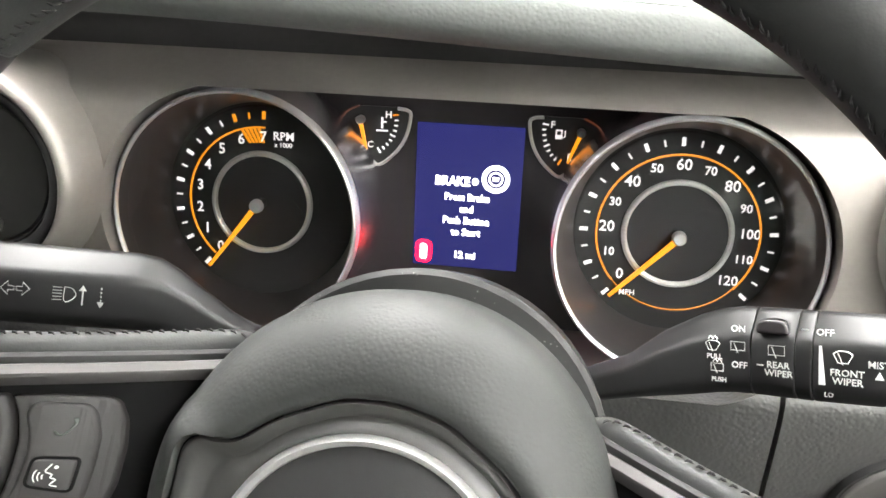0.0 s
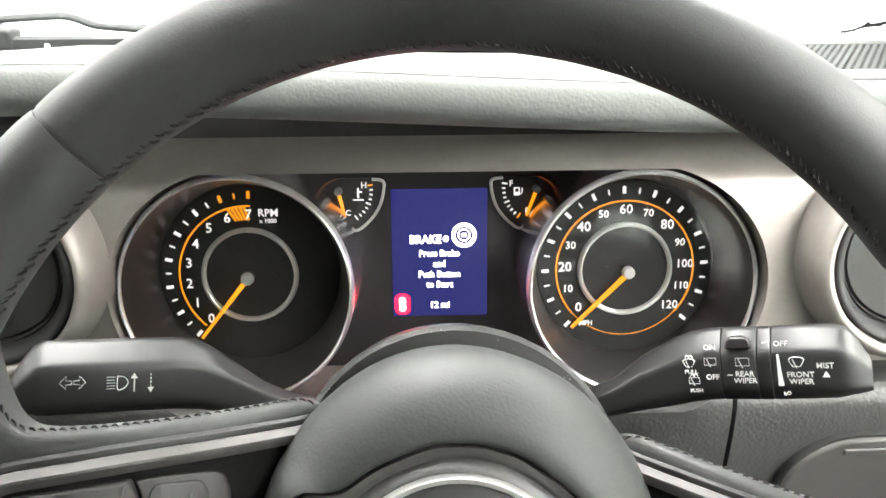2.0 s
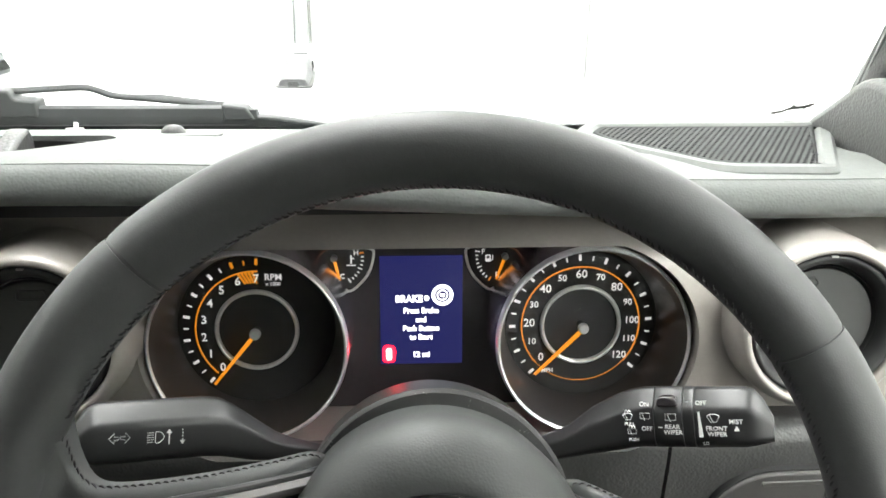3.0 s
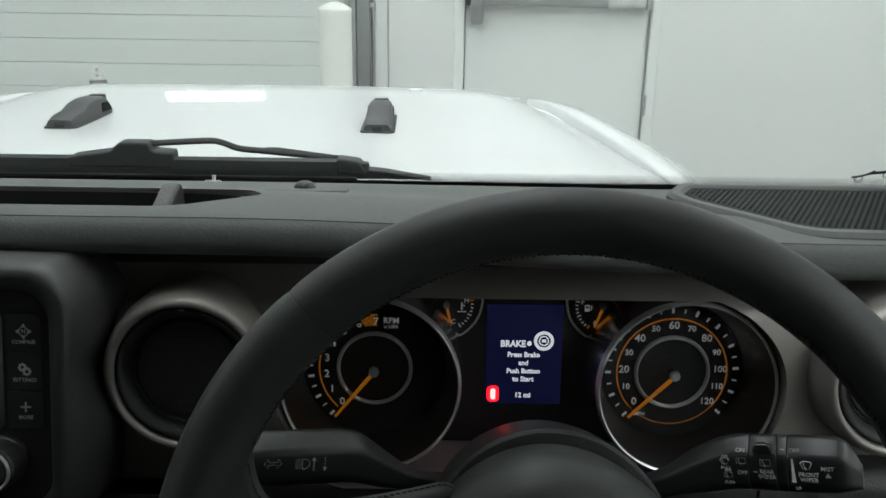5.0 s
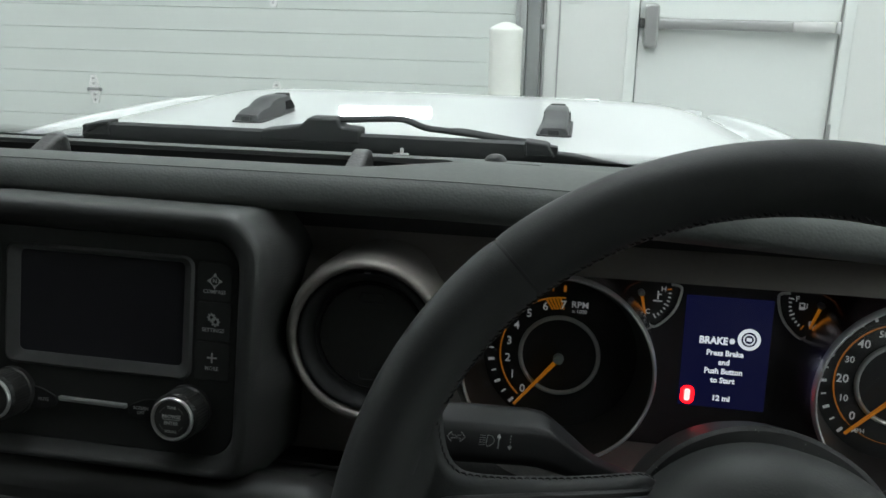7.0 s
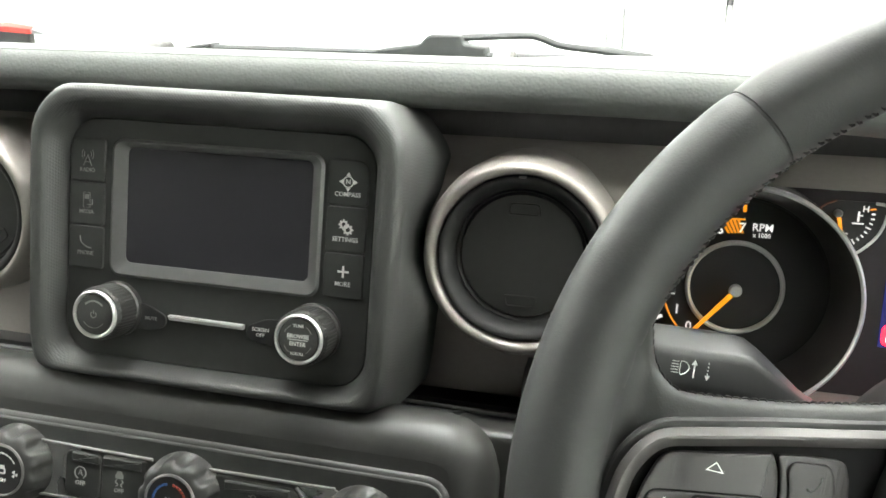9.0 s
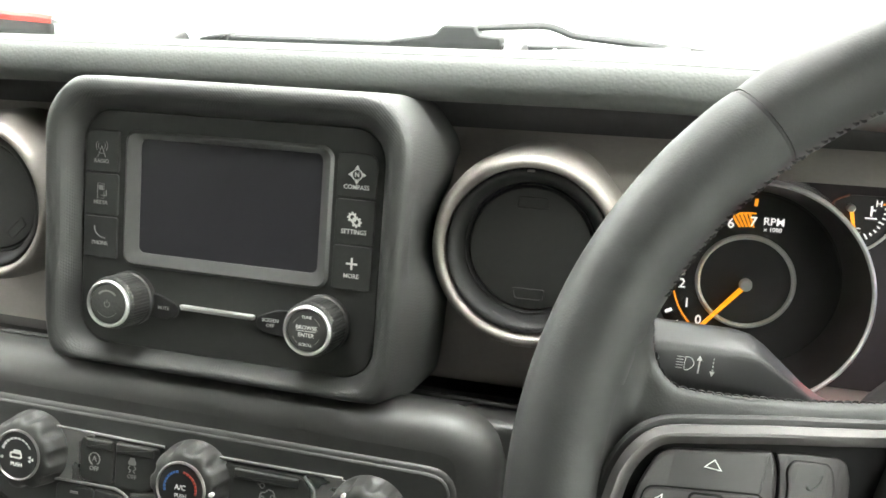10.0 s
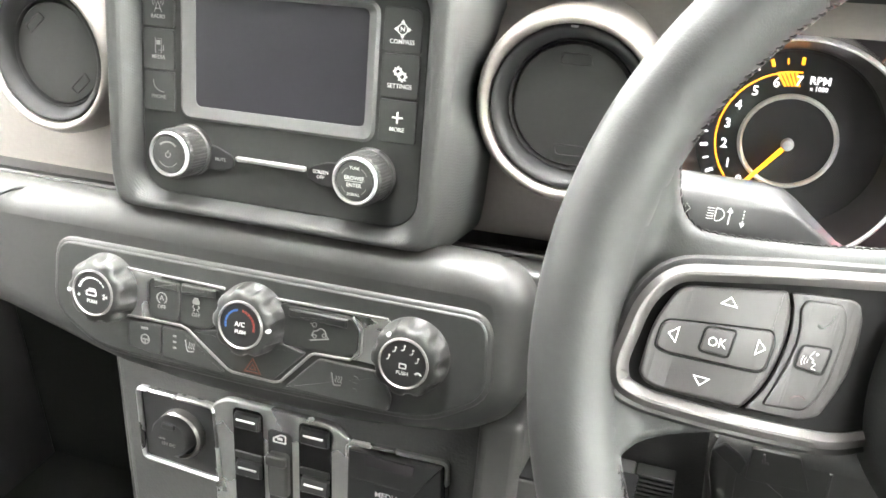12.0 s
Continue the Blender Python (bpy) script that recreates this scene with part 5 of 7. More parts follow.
def icon(b, kind, x, y, material):
    z = -0.0028

    def ln(pts, w=0.0006, closed=False):
        part("icon", tube([(x + px, y + py, z) for px, py in pts], w / 2, 5, closed=closed, squash=0.5), material, b)
    if kind == "radio":
        ln([(-0.0024, -0.0040), (0, 0.0020), (0.0024, -0.0040)])
        ln([(-0.0016, -0.0020), (0.0016, -0.0020)])
        for r in (0.0022, 0.0036):
            for s in (1, -1):
                ln([(s * r * math.cos(radians(a)), 0.0020 + r * math.sin(radians(a))) for a in (-40, -15, 15, 40)])
    elif kind == "media":
        ln([(-0.0020, -0.0040), (0.0020, -0.0040), (0.0020, 0.0040), (-0.0020, 0.0040)], closed=True)
        part("icon", box(x - 0.0012, x + 0.0012, y + 0.0005, y + 0.0030, z - 0.0002, z + 0.0002), material, b)
        ln([(0.0002, -0.0025), (0.0034, -0.0025), (0.0034, 0.0005)])
    elif kind == "phone":
        ln(smooth([(-0.0034, 0.0030), (-0.0028, -0.0002), (0.0002, -0.0028), (0.0034, -0.0034)], 4), 0.0012)
    elif kind == "compass":
        part("icon", arc(0.0024, 0.0029, 0, 360, z - 0.0002, z + 0.0002, 20, x, y), material, b)
        text("N", 0.0024, material, b, (x, y, z + 0.0001), name="icon", bold=0.00005)
        for a in (0, 90, 180, 270):
            c, s = math.cos(radians(a)), math.sin(radians(a))
            part("icon", prism([(x + c * 0.0030 - s * 0.0012, y + s * 0.0030 + c * 0.0012), (x + c * 0.0030 + s * 0.0012, y + s * 0.0030 - c * 0.0012), (x + c * 0.0048, y + s * 0.0048)][::-1], z - 0.0002, z + 0.0002), material, b)
    elif kind == "gears":
        for ox, oy, r in ((-0.0012, 0.0012, 0.0020), (0.0012, -0.0012, 0.0022)):
            part("icon", arc(r * 0.55, r, 0, 360, z - 0.0002, z + 0.0002, 16, x + ox, y + oy), material, b)
            for k in range(8):
                a = radians(45 * k)
                part("icon", box(x + ox + r * 1.12 * math.cos(a) - 0.0004, x + ox + r * 1.12 * math.cos(a) + 0.0004, y + oy + r * 1.12 * math.sin(a) - 0.0004, y + oy + r * 1.12 * math.sin(a) + 0.0004, z - 0.0002, z + 0.0002), material, b)
    elif kind == "plus":
        part("icon", box(x - 0.0030, x + 0.0030, y - 0.0005, y + 0.0005, z - 0.0002, z + 0.0002), material, b)
        part("icon", box(x - 0.0005, x + 0.0005, y - 0.0030, y + 0.0030, z - 0.0001, z + 0.0003), material, b)


for i, (w, k) in enumerate((("RADIO", "radio"), ("MEDIA", "media"), ("PHONE", "phone"))):
    y1 = 0.0473 - 0.0235 * i
    b, bx, by = side_button(-0.0840, -0.0625, y1 - 0.0235, y1, w, 0.0022, -1, "tl" if i == 0 else "", 0.0362 - 0.0223 * i)
    icon(b, k, bx, by, DIMPRINT)
for i, (w, k) in enumerate((("COMPASS", "compass"), ("SETTINGS", "gears"), ("MORE", "plus"))):
    y1 = 0.0460 - 0.0234 * i
    b, bx, by = side_button(0.0627, 0.0845, y1 - 0.0234, y1, w, 0.0023, 1, "tr" if i == 0 else "", 0.0347 - 0.0225 * i)
    icon(b, k, bx, by, PRINT)


def radio_knob(x, y):
    k = part("knob", bmesh.new(), MATTE, inf)
    bm = bmesh.new()
    n = 96
    rings = []
    for r, z in ((0.0150, -0.0060), (0.0150, -0.0010), (0.0142, 0.0000), (0.0138, 0.0130), (0.0132, 0.0148), (0.0120, 0.0154)):
        rings.append([((r + (0.00045 if i % 2 and 0.0002 < z < 0.014 else 0)) * math.cos(2 * math.pi * i / n), (r + (0.00045 if i % 2 and 0.0002 < z < 0.014 else 0)) * math.sin(2 * math.pi * i / n), z) for i in range(n)])
    loft(bm, rings, cap1=True)
    old = k.data
    k.data = finish(bm, "knob", SOFTGREY, 15)
    bpy.data.meshes.remove(old)
    k.matrix_local = pose(x, y, 0)
    tagged(k, "knurled black knob with a chrome ring")
    part("knob_ring", lathe([(0.0126, 0.0146), (0.0126, 0.0164), (0.0119, 0.0172), (0.0110, 0.0168), (0.0107, 0.0150)], 64), KNOBRING, k, "bright chrome ring")
    part("knob_cap", lathe([(0.0108, 0.0150), (0.0104, 0.0164), (0.0090, 0.0168), (0.0, 0.0168)], 48), GRAIN, k, "black knob face")
    return k


kl = radio_knob(-0.0534, -0.0432)
part("power_mark", arc(0.0014, 0.0018, -230, 50, 0.0168, 0.0170, 16), DIMPRINT, kl)
part("power_mark", box(-0.0002, 0.0002, 0.0006, 0.0024, 0.0168, 0.0170), DIMPRINT, kl)
part("arc_lettering", arc(0.0066, 0.0076, 45, 135, 0.0168, 0.0170, 16), DIMPRINT, kl, "faint curved lettering bar")
part("arc_line", arc(0.0068, 0.0071, 215, 325, 0.0168, 0.0170, 16), DIMPRINT, kl)
kr = radio_knob(0.0594, -0.0429)
text("BROWSE", 0.0020, PRINT, kr, (0, 0.0016, 0.0169), bold=0.00004)
text("ENTER", 0.0020, PRINT, kr, (0, -0.0022, 0.0169), bold=0.00004)
part("divider_line", box(-0.0052, 0.0052, -0.0002, 0.0001, 0.0168, 0.0170), PRINT, kr)
text("TUNE", 0.0015, PRINT, kr, (0, 0.0068, 0.0169), bold=0.00003)
text("SCROLL", 0.0014, PRINT, kr, (0, -0.0070, 0.0169), bold=0.00003)
for a0, a1 in ((25, 60), (120, 155), (205, 235), (305, 335)):
    part("arc_line", arc(0.0076, 0.0079, a0, a1, 0.0168, 0.0170, 8), DIMPRINT, kr)
part("slot_bar", prism(rounded([(-0.0228, -0.0430), (0.0212, -0.0434), (0.0212, -0.0462), (-0.0218, -0.0458)][::-1], 0.001), -0.006, -0.0016, 0.001), KNOBRING, inf, "slim chrome bar")
for pts, w, x, y in (([(-0.0431, -0.0383), (-0.0350, -0.0392), (-0.0240, -0.0440), (-0.0240, -0.0495), (-0.0300, -0.0525), (-0.0431, -0.0525)], ("MUTE",), -0.0326, -0.0462),
                     ([(0.0224, -0.0440), (0.0330, -0.0392), (0.0455, -0.0385), (0.0455, -0.0530), (0.0290, -0.0525), (0.0224, -0.0495)], ("SCREEN", "OFF"), 0.0305, -0.0450)):
    b = part("button", prism(rounded(pts[::-1], 0.003), -0.008, -0.0032, 0.0005), MATTE, inf, "small matte black tab button")
    for i, line in enumerate(w):
        text(line, 0.0019, PRINT if len(w) > 1 else DIMPRINT, b, (x, y - 0.0028 * i, -0.0030), bold=0.00002)

# ---- climate control panel ----
HVM = face(-0.375, 0.250, 1.115, 14, -0.9, 1.1)
hv = thing("climate_panel", HVM, "black climate control panel with three ribbed knobs and chrome lines", "climate control")
edge = rounded([(-0.1360, 0.0255), (-0.1385, -0.0180), (-0.1080, -0.0365), (-0.0800, -0.0385), (0.0, -0.0400), (0.0800, -0.0385), (0.1080, -0.0365), (0.1385, -0.0180), (0.1360, 0.0255)], 0.012, 5)
part("surround", prism(inset(edge, -0.0030), -0.014, 0.0005, 0.003), SOFTGREY, hv, "satin charcoal surround")
part("plate", prism(edge, -0.004, 0.0015, 0.0015), FACEPLATE, hv, "matte black plate")
KN = [(-0.0983, 0.0015), (0.0, 0.0006), (0.0965, -0.0018)]


def climate_knob(x, y):
    bm = bmesh.new()
    n = 96
    rings = []
    for r, z, d in ((0.0212, 0.0, 0), (0.0212, 0.0022, 0), (0.0210, 0.0032, 0.3), (0.0207, 0.0055, 1.0), (0.0199, 0.0115, 1.0), (0.0190, 0.0138, 0.7), (0.0165, 0.0152, 0.1), (0.0140, 0.0156, 0)):
        ring = []
        for i in range(n):
            a = 2 * math.pi * i / n
            q = r - 0.0024 * d * (0.5 + 0.5 * math.tanh(3.0 * (math.cos(9 * a) - 0.25)))
            ring.append((q * math.cos(a), q * math.sin(a), z))
        rings.append(ring)
    loft(bm, rings)
    k = part("knob", bm, SOFTGREY, hv, "satin black scalloped knob", m=pose(x, y, 0), angle=60)
    part("knob_ring", lathe([(0.0141, 0.0150), (0.0140, 0.0163), (0.0133, 0.0168), (0.0127, 0.0160)], 64), SATIN, k, "thin silver ring")
    part("knob_cap", lathe([(0.0128, 0.0156), (0.0123, 0.0164), (0.0, 0.0164)], 48), MATTE, k, "black knob face")
    return k


CZ = 0.0165
k1 = climate_knob(*KN[0])
for i in range(9):
    part("fan_scale", arc(0.0098 - 0.0004 - 0.00014 * (8 - i), 0.0099, 151 - 15.2 * i, 163 - 15.2 * i, CZ, CZ + 0.0002, 4), PRINT, k1)
text("PUSH", 0.0021, PRINT, k1, (0, -0.0050, CZ), bold=0.00003)
part("icon", frame_of(rrect(0.0075, 0.0034, 0.0010, -0.0005, 0.0000), rrect(0.0058, 0.0018, 0.0006, -0.0005, 0.0000), CZ - 0.0001, CZ + 0.0002), PRINT, k1)
part("icon", box(-0.0020, 0.0025, 0.0016, 0.0030, CZ - 0.0001, CZ + 0.0001), PRINT, k1)
for a in range(3):
    part("fan_icon", arc(0.0002, 0.0018, 90 + 120 * a, 150 + 120 * a, CZ - 0.0001, CZ + 0.0002, 6, 0.0088, -0.0010), PRINT, k1)
part("off_mark", arc(0.0005, 0.0008, 0, 360, CZ - 0.0001, CZ + 0.0002, 10, -0.0092, -0.0020), PRINT, k1)
part("pointer", prism(rrect(0.0024, 0.0020, 0.0009, -0.0168, -0.0006), 0.0140, 0.0160), PRINT, k1, "white pointer")
k2 = climate_knob(*KN[1])
for i in range(8):
    part("cold_scale", arc(0.0083, 0.0095, 99 + 12.2 * i, 108.5 + 12.2 * i, CZ, CZ + 0.0002, 4), BLUEPRINT, k2, "blue scale segment")
for i in range(8):
    part("hot_scale", arc(0.0083, 0.0095, 71.5 - 12.2 * i, 81 - 12.2 * i, CZ, CZ + 0.0002, 4), REDPRINT, k2, "red scale segment")
text("A/C", 0.0027, PRINT, k2, (0.0, 0.0006, CZ), bold=0.00004)
text("PUSH", 0.0020, PRINT, k2, (0.0004, -0.0038, CZ), bold=0.00003)
part("pointer", prism(rrect(0.0026, 0.0020, 0.0009, 0.0170, -0.0006), 0.0140, 0.0160), PRINT, k2, "white pointer")
k3 = climate_knob(*KN[2])
text("PUSH", 0.0020, PRINT, k3, (0.0, -0.0052, CZ), bold=0.00003)
part("icon", frame_of(rrect(0.0042, 0.0030, 0.0006, 0.0, -0.0012), rrect(0.0030, 0.0018, 0.0004, 0.0, -0.0012), CZ - 0.0001, CZ + 0.0002), PRINT, k3)
for a in (20, 55, 90, 125, 165):
    ca, sa = math.cos(radians(a)), math.sin(radians(a))
    cx, cy = 0.0084 * ca, 0.0084 * sa
    part("airflow_icon", tube(smooth([(cx - 0.0012, cy - 0.0012, CZ), (cx, cy - 0.0006, CZ), (cx + 0.0002, cy + 0.0006, CZ)], 3), 0.0003, 5), PRINT, k3)
    part("airflow_icon", prism(circle(0.0006, 8, cx + 0.0004, cy + 0.0014), CZ - 0.0001, CZ + 0.0002), PRINT, k3)
part("airflow_icon", arc(0.0012, 0.0022, 20, 160, CZ - 0.0001, CZ + 0.0002, 8, 0.0088, -0.0052), PRINT, k3)
part("pointer", prism(rrect(0.0022, 0.0022, 0.0009, -0.0094, 0.0139), 0.0140, 0.0160), PRINT, k3, "white pointer")

# chrome line that runs between the knobs, with the satin panels that it edges
ln1 = [(-0.0860, 0.0160), (-0.0660, 0.0157), (-0.0185, 0.0150)]
ln2 = [(0.0140, 0.0150), (0.0600, 0.0152), (0.0815, 0.0155)]
ln3 = [(-0.0850, -0.0132), (-0.0470, -0.0126), (-0.0425, -0.0142), (-0.0162, -0.0328), (-0.0120, -0.0343), (0.0150, -0.0347), (0.0190, -0.0335), (0.0370, -0.0137), (0.0395, -0.0125), (0.0610, -0.0117), (0.0668, -0.0068), (0.0668, 0.0072), (0.0612, 0.0132)]
for q in (ln1, ln2, ln3):
    part("chrome_line", tube([(x, y, 0.0026) for x, y in q], 0.0010, 8, squash=0.8), DULLSILVER, hv, "thin silver line")
for q in ([(-0.0875, 0.0152), (-0.0875, -0.0126), (-0.0600, -0.0123), (-0.0665, -0.0105), (-0.0702, -0.0055), (-0.0702, 0.0090), (-0.0665, 0.0130), (-0.0600, 0.0150)],
          [(0.0610, 0.0148), (0.0665, 0.0085), (0.0672, 0.0070), (0.0672, -0.0065), (0.0640, -0.0105), (0.0620, -0.0114), (0.0815, -0.0118), (0.0830, 0.0148)]):
    part("satin_insert", prism(rounded(q, 0.0012), 0.001, 0.0024, 0.0005), TRIMSILVER, hv, "satin silver insert")


def panel_button(pts, z=0.0032, r=0.0026):
    """A button with a shelf sloping back along its upper edge."""
    return part("button", prism(rounded(pts, r), 0.0, z, 0.0008), FACEPLATE, hv, "satin black button")


def led(x, y):
    part("indicator", box(x - 0.0024, x + 0.0024, y - 0.0007, y + 0.0007, 0.0030, 0.0036), DIMPRINT, hv, "small unlit indicator")


def ridge(x0, x1, y):
    """The step that crosses a button under its indicator."""
    part("button_step", prism(rounded([(x0, y - 0.0006), (x1, y - 0.0006), (x1, y + 0.0046), (x0, y + 0.0046)], 0.0008), 0.0030, 0.0044, 0.0009), FACEPLATE, hv, "raised upper edge of a button")


def squiggle(x, y, b, material, h=0.0055, n=3, gap=0.0016):
    """Wavy heat lines."""
    for i in range(n):
        part("icon", tube(smooth([(x + gap * i, y, 0.0033), (x + gap * i + 0.0006, y - h * 0.33, 0.0033), (x + gap * i - 0.0004, y - h * 0.66, 0.0033), (x + gap * i + 0.0004, y - h, 0.0033)], 3), 0.00028, 5), material, b)


def seat_icon(x, y, b, material):
    """A seat in side view: a leaning back and a cushion."""
    part("icon", tube(smooth([(x - 0.0026, y + 0.0040, 0.0032), (x - 0.0016, y - 0.0010, 0.0032), (x - 0.0004, y - 0.0030, 0.0032), (x + 0.0034, y - 0.0026, 0.0032)], 4), 0.0008, 6, squash=0.4), material, b)
    squiggle(x + 0.0002, y + 0.0028, b, material, 0.0040)


b1 = panel_button([(-0.0692, -0.0110), (-0.0482, -0.0114), (-0.0482, 0.0137), (-0.0692, 0.0137)], r=0.0050)
ridge(-0.0650, -0.0490, 0.0084)
led(-0.0590, 0.0108)
part("icon", arc(0.0030, 0.0036, -60, 250, 0.0032, 0.0035, 20, -0.0600, 0.0020), DIMPRINT, b1)
text("A", 0.0030, DIMPRINT, b1, (-0.0600, 0.0020, 0.0033), bold=0.00004)
text("OFF", 0.0023, DIMPRINT, b1, (-0.0600, -0.0035, 0.0033), bold=0.00003)
b2 = panel_button([(-0.0474, -0.0114), (-0.0290, -0.0118), (-0.0215, -0.0060), (-0.0215, 0.0132), (-0.0474, 0.0137)])
ridge(-0.0465, -0.0240, 0.0084)
led(-0.0362, 0.0106)
part("icon", prism(rrect(0.0046, 0.0026, 0.0008, -0.0368, 0.0036), 0.0032, 0.0035), DIMPRINT, b2)
part("icon", prism(rrect(0.0030, 0.0016, 0.0005, -0.0368, 0.0055), 0.0032, 0.0035), DIMPRINT, b2)
for s in (-1, 1):
    part("icon", tube(smooth([(-0.0368 + s * 0.0014, 0.0018, 0.0033), (-0.0368 + s * 0.0022, 0.0004, 0.0033), (-0.0368 + s * 0.0008, -0.0008, 0.0033), (-0.0368 + s * 0.0018, -0.0020, 0.0033)], 3), 0.0003, 5), DIMPRINT, b2)
text("OFF", 0.0023, DIMPRINT, b2, (-0.0368, -0.0042, 0.0033), bold=0.00003)
b3 = panel_button([(0.0195, -0.0110), (0.0605, -0.0102), (0.0652, -0.0060), (0.0652, 0.0068), (0.0600, 0.0130), (0.0170, 0.0132)])
ridge(0.0230, 0.0585, 0.0068)
led(0.0546, 0.0090)
car = [(0.0375, -0.0020), (0.0385, 0.0008), (0.0405, 0.0014), (0.0425, 0.0030), (0.0452, 0.0022), (0.0462, -0.0004), (0.0470, -0.0014)]
part("icon", tube(smooth([(x, y, 0.0034) for x, y in car], 3), 0.00035, 5), DIMPRINT, b3)
part("icon", tube([(0.0365, -0.0048, 0.0034), (0.0480, -0.0020, 0.0034)], 0.0004, 5), DIMPRINT, b3)
for cx, cy in ((0.0392, -0.0020), (0.0448, -0.0006)):
    part("icon", arc(0.0008, 0.0013, 0, 360, 0.0032, 0.0035, 12, cx, cy), DIMPRINT, b3)
part("icon", arc(0.0011, 0.0015, 0, 360, 0.0032, 0.0035, 14, 0.0388, 0.0046), DIMPRINT, b3)
part("icon", box(0.0362, 0.0374, 0.0048, 0.0053, 0.0032, 0.0035), DIMPRINT, b3)
b4 = panel_button([(-0.0835, -0.0318), (-0.0606, -0.0345), (-0.0606, -0.0152), (-0.0835, -0.0152)])
led(-0.0718, -0.0188)
part("icon", arc(0.0025, 0.0032, 0, 360, 0.0032, 0.0035, 20, -0.0714, -0.0256), DIMPRINT, b4)
part("icon", box(-0.0742, -0.0686, -0.0262, -0.0253, 0.0031, 0.0035), DIMPRINT, b4)
part("icon", box(-0.0718, -0.0710, -0.0286, -0.0258, 0.0031, 0.0035), DIMPRINT, b4)
b5 = panel_button([(-0.0598, -0.0350), (-0.0170, -0.0360), (-0.0200, -0.0325), (-0.0445, -0.0155), (-0.0598, -0.0150)])
seat_icon(-0.0412, -0.0245, b5, DIMPRINT)
for i in range(3):
    part("icon", box(-0.0520, -0.0498, -0.0204 - 0.0036 * i, -0.0193 - 0.0036 * i, 0.0031, 0.0035), DIMPRINT, b5)
b6 = panel_button([(-0.0120, -0.0330), (0.0145, -0.0335), (0.0345, -0.0132), (0.0180, -0.0100), (-0.0180, -0.0100), (-0.0395, -0.0140)])
tri = [(-0.0044, -0.0318), (0.0070, -0.0318), (0.0013, -0.0224)]
part("hazard_mark", frame_of(tri, inset(tri, 0.0008), 0.0032, 0.0036), AMBERPRINT, b6, "dim red hazard triangle")
tri2 = inset(tri, 0.0018)
part("hazard_mark", frame_of(tri2, inset(tri2, 0.0006), 0.0032, 0.0036), AMBERPRINT, b6)
b7 = panel_button([(0.0215, -0.0362), (0.0855, -0.0372), (0.0868, -0.0280), (0.0790, -0.0150), (0.0420, -0.0148)])
seat_icon(0.0532, -0.0250, b7, DIMPRINT)
for i in range(3):
    part("icon", box(0.0642, 0.0664, -0.0214 - 0.0036 * i, -0.0204 - 0.0036 * i, 0.0031, 0.0035), FACEPLATE, b7)

# ---- centre stack below the climate panel ----
LOWM = face(-0.375, 0.285, 1.0, 8)
st = thing("centre_stack", LOWM, "grained charcoal centre stack below the climate panel", "centre console", kind="structure")
part("stack_front", prism(rounded([(-0.128, -0.55), (0.175, -0.55), (0.175, 0.075), (-0.150, 0.075), (-0.150, 0.045)], 0.012), -0.06, -0.001, 0.008), GRAIN, st, "grained charcoal front")
part("stack_side", prism(rounded([(-0.139, -0.55), (-0.130, -0.55), (-0.146, 0.070), (-0.158, 0.070)], 0.003), -0.10, -0.010, 0.004), SOFTGREY, st)

po = thing("power_outlet", LOWM @ pose(-0.098, -0.018, 0), "round black power outlet cap in a chrome-edged plate", "power outlet")
fr = rounded([(-0.0290, -0.0258), (0.0380, -0.0300), (0.0345, 0.0312), (-0.0305, 0.0325)], 0.006)
part("chrome_frame", frame_of(fr, inset(fr, 0.0034), 0.0, 0.0052, 0.0014), TRIMSILVER, po, "bright silver frame")
part("plate", prism(inset(fr, 0.003), 0.0, 0.0020, 0.0005), MATTE, po, "matte black plate")
part("socket_ring", lathe([(0.0180, 0.0015), (0.0178, 0.0080), (0.0162, 0.0094), (0.0150, 0.0075)], 48), SATIN, po, "silver socket ring", m=pose(0.006, 0.0030, 0))
cap = part("cap", lathe([(0.0150, 0.004), (0.0149, 0.0135), (0.0135, 0.0154), (0.0, 0.0157)], 48), MATTE, po, "black rubber cap", m=pose(0.0037, 0.0044, 0))
text("12V DC", 0.0024, DIMPRINT, cap, (0.0, -0.0042, 0.0159), bold=0.00003, roll=-3)
text("180W", 0.0016, DIMPRINT, cap, (-0.005, -0.0005, 0.0159))
part("cap_tab", prism(rrect(0.010, 0.004, 0.001, 0.001, 0.0098), 0.0152, 0.0170, 0.0006), MATTE, cap)

sw = thing("window_switch_panel", LOWM, "chrome-framed window switch panel with black rocker switches", "window switches")
swp = rounded([(-0.0660, -0.085), (0.0380, -0.085), (0.0380, 0.0115), (0.0285, 0.0195), (0.0200, 0.0205), (-0.0540, 0.0215), (-0.0660, 0.0140)], [0.004, 0.004, 0.004, 0.006, 0.006, 0.006, 0.004])
part("bezel", prism(swp, 0.0, 0.0040, 0.0018), TRIMSILVER, sw, "satin silver bezel")


def window_switch(x0, x1, y):
    """A rocker: a lit top lip with a white line, a scooped front below it."""
    rows = [(y, 0.0040), (y - 0.0010, 0.0072), (y - 0.0045, 0.0088), (y - 0.0100, 0.0092), (y - 0.0112, 0.0080), (y - 0.0120, 0.0046)]
    bm = bmesh.new()
    loft(bm, [[(x0, yy, 0.0036), (x1, yy, 0.0036), (x1, yy, z - 0.0008), (x1 - 0.0008, yy, z), (x0 + 0.0008, yy, z), (x0, yy, z - 0.0008)] for yy, z in rows])
    k = part("rocker_switch", bm, STALK, sw, "black window rocker switch")
    c = (x0 + x1) / 2
    part("switch_line", box(c - 0.0070, c + 0.0070, y - 0.0052, y - 0.0040, 0.0084, 0.0093), PRINT, k, "white line")


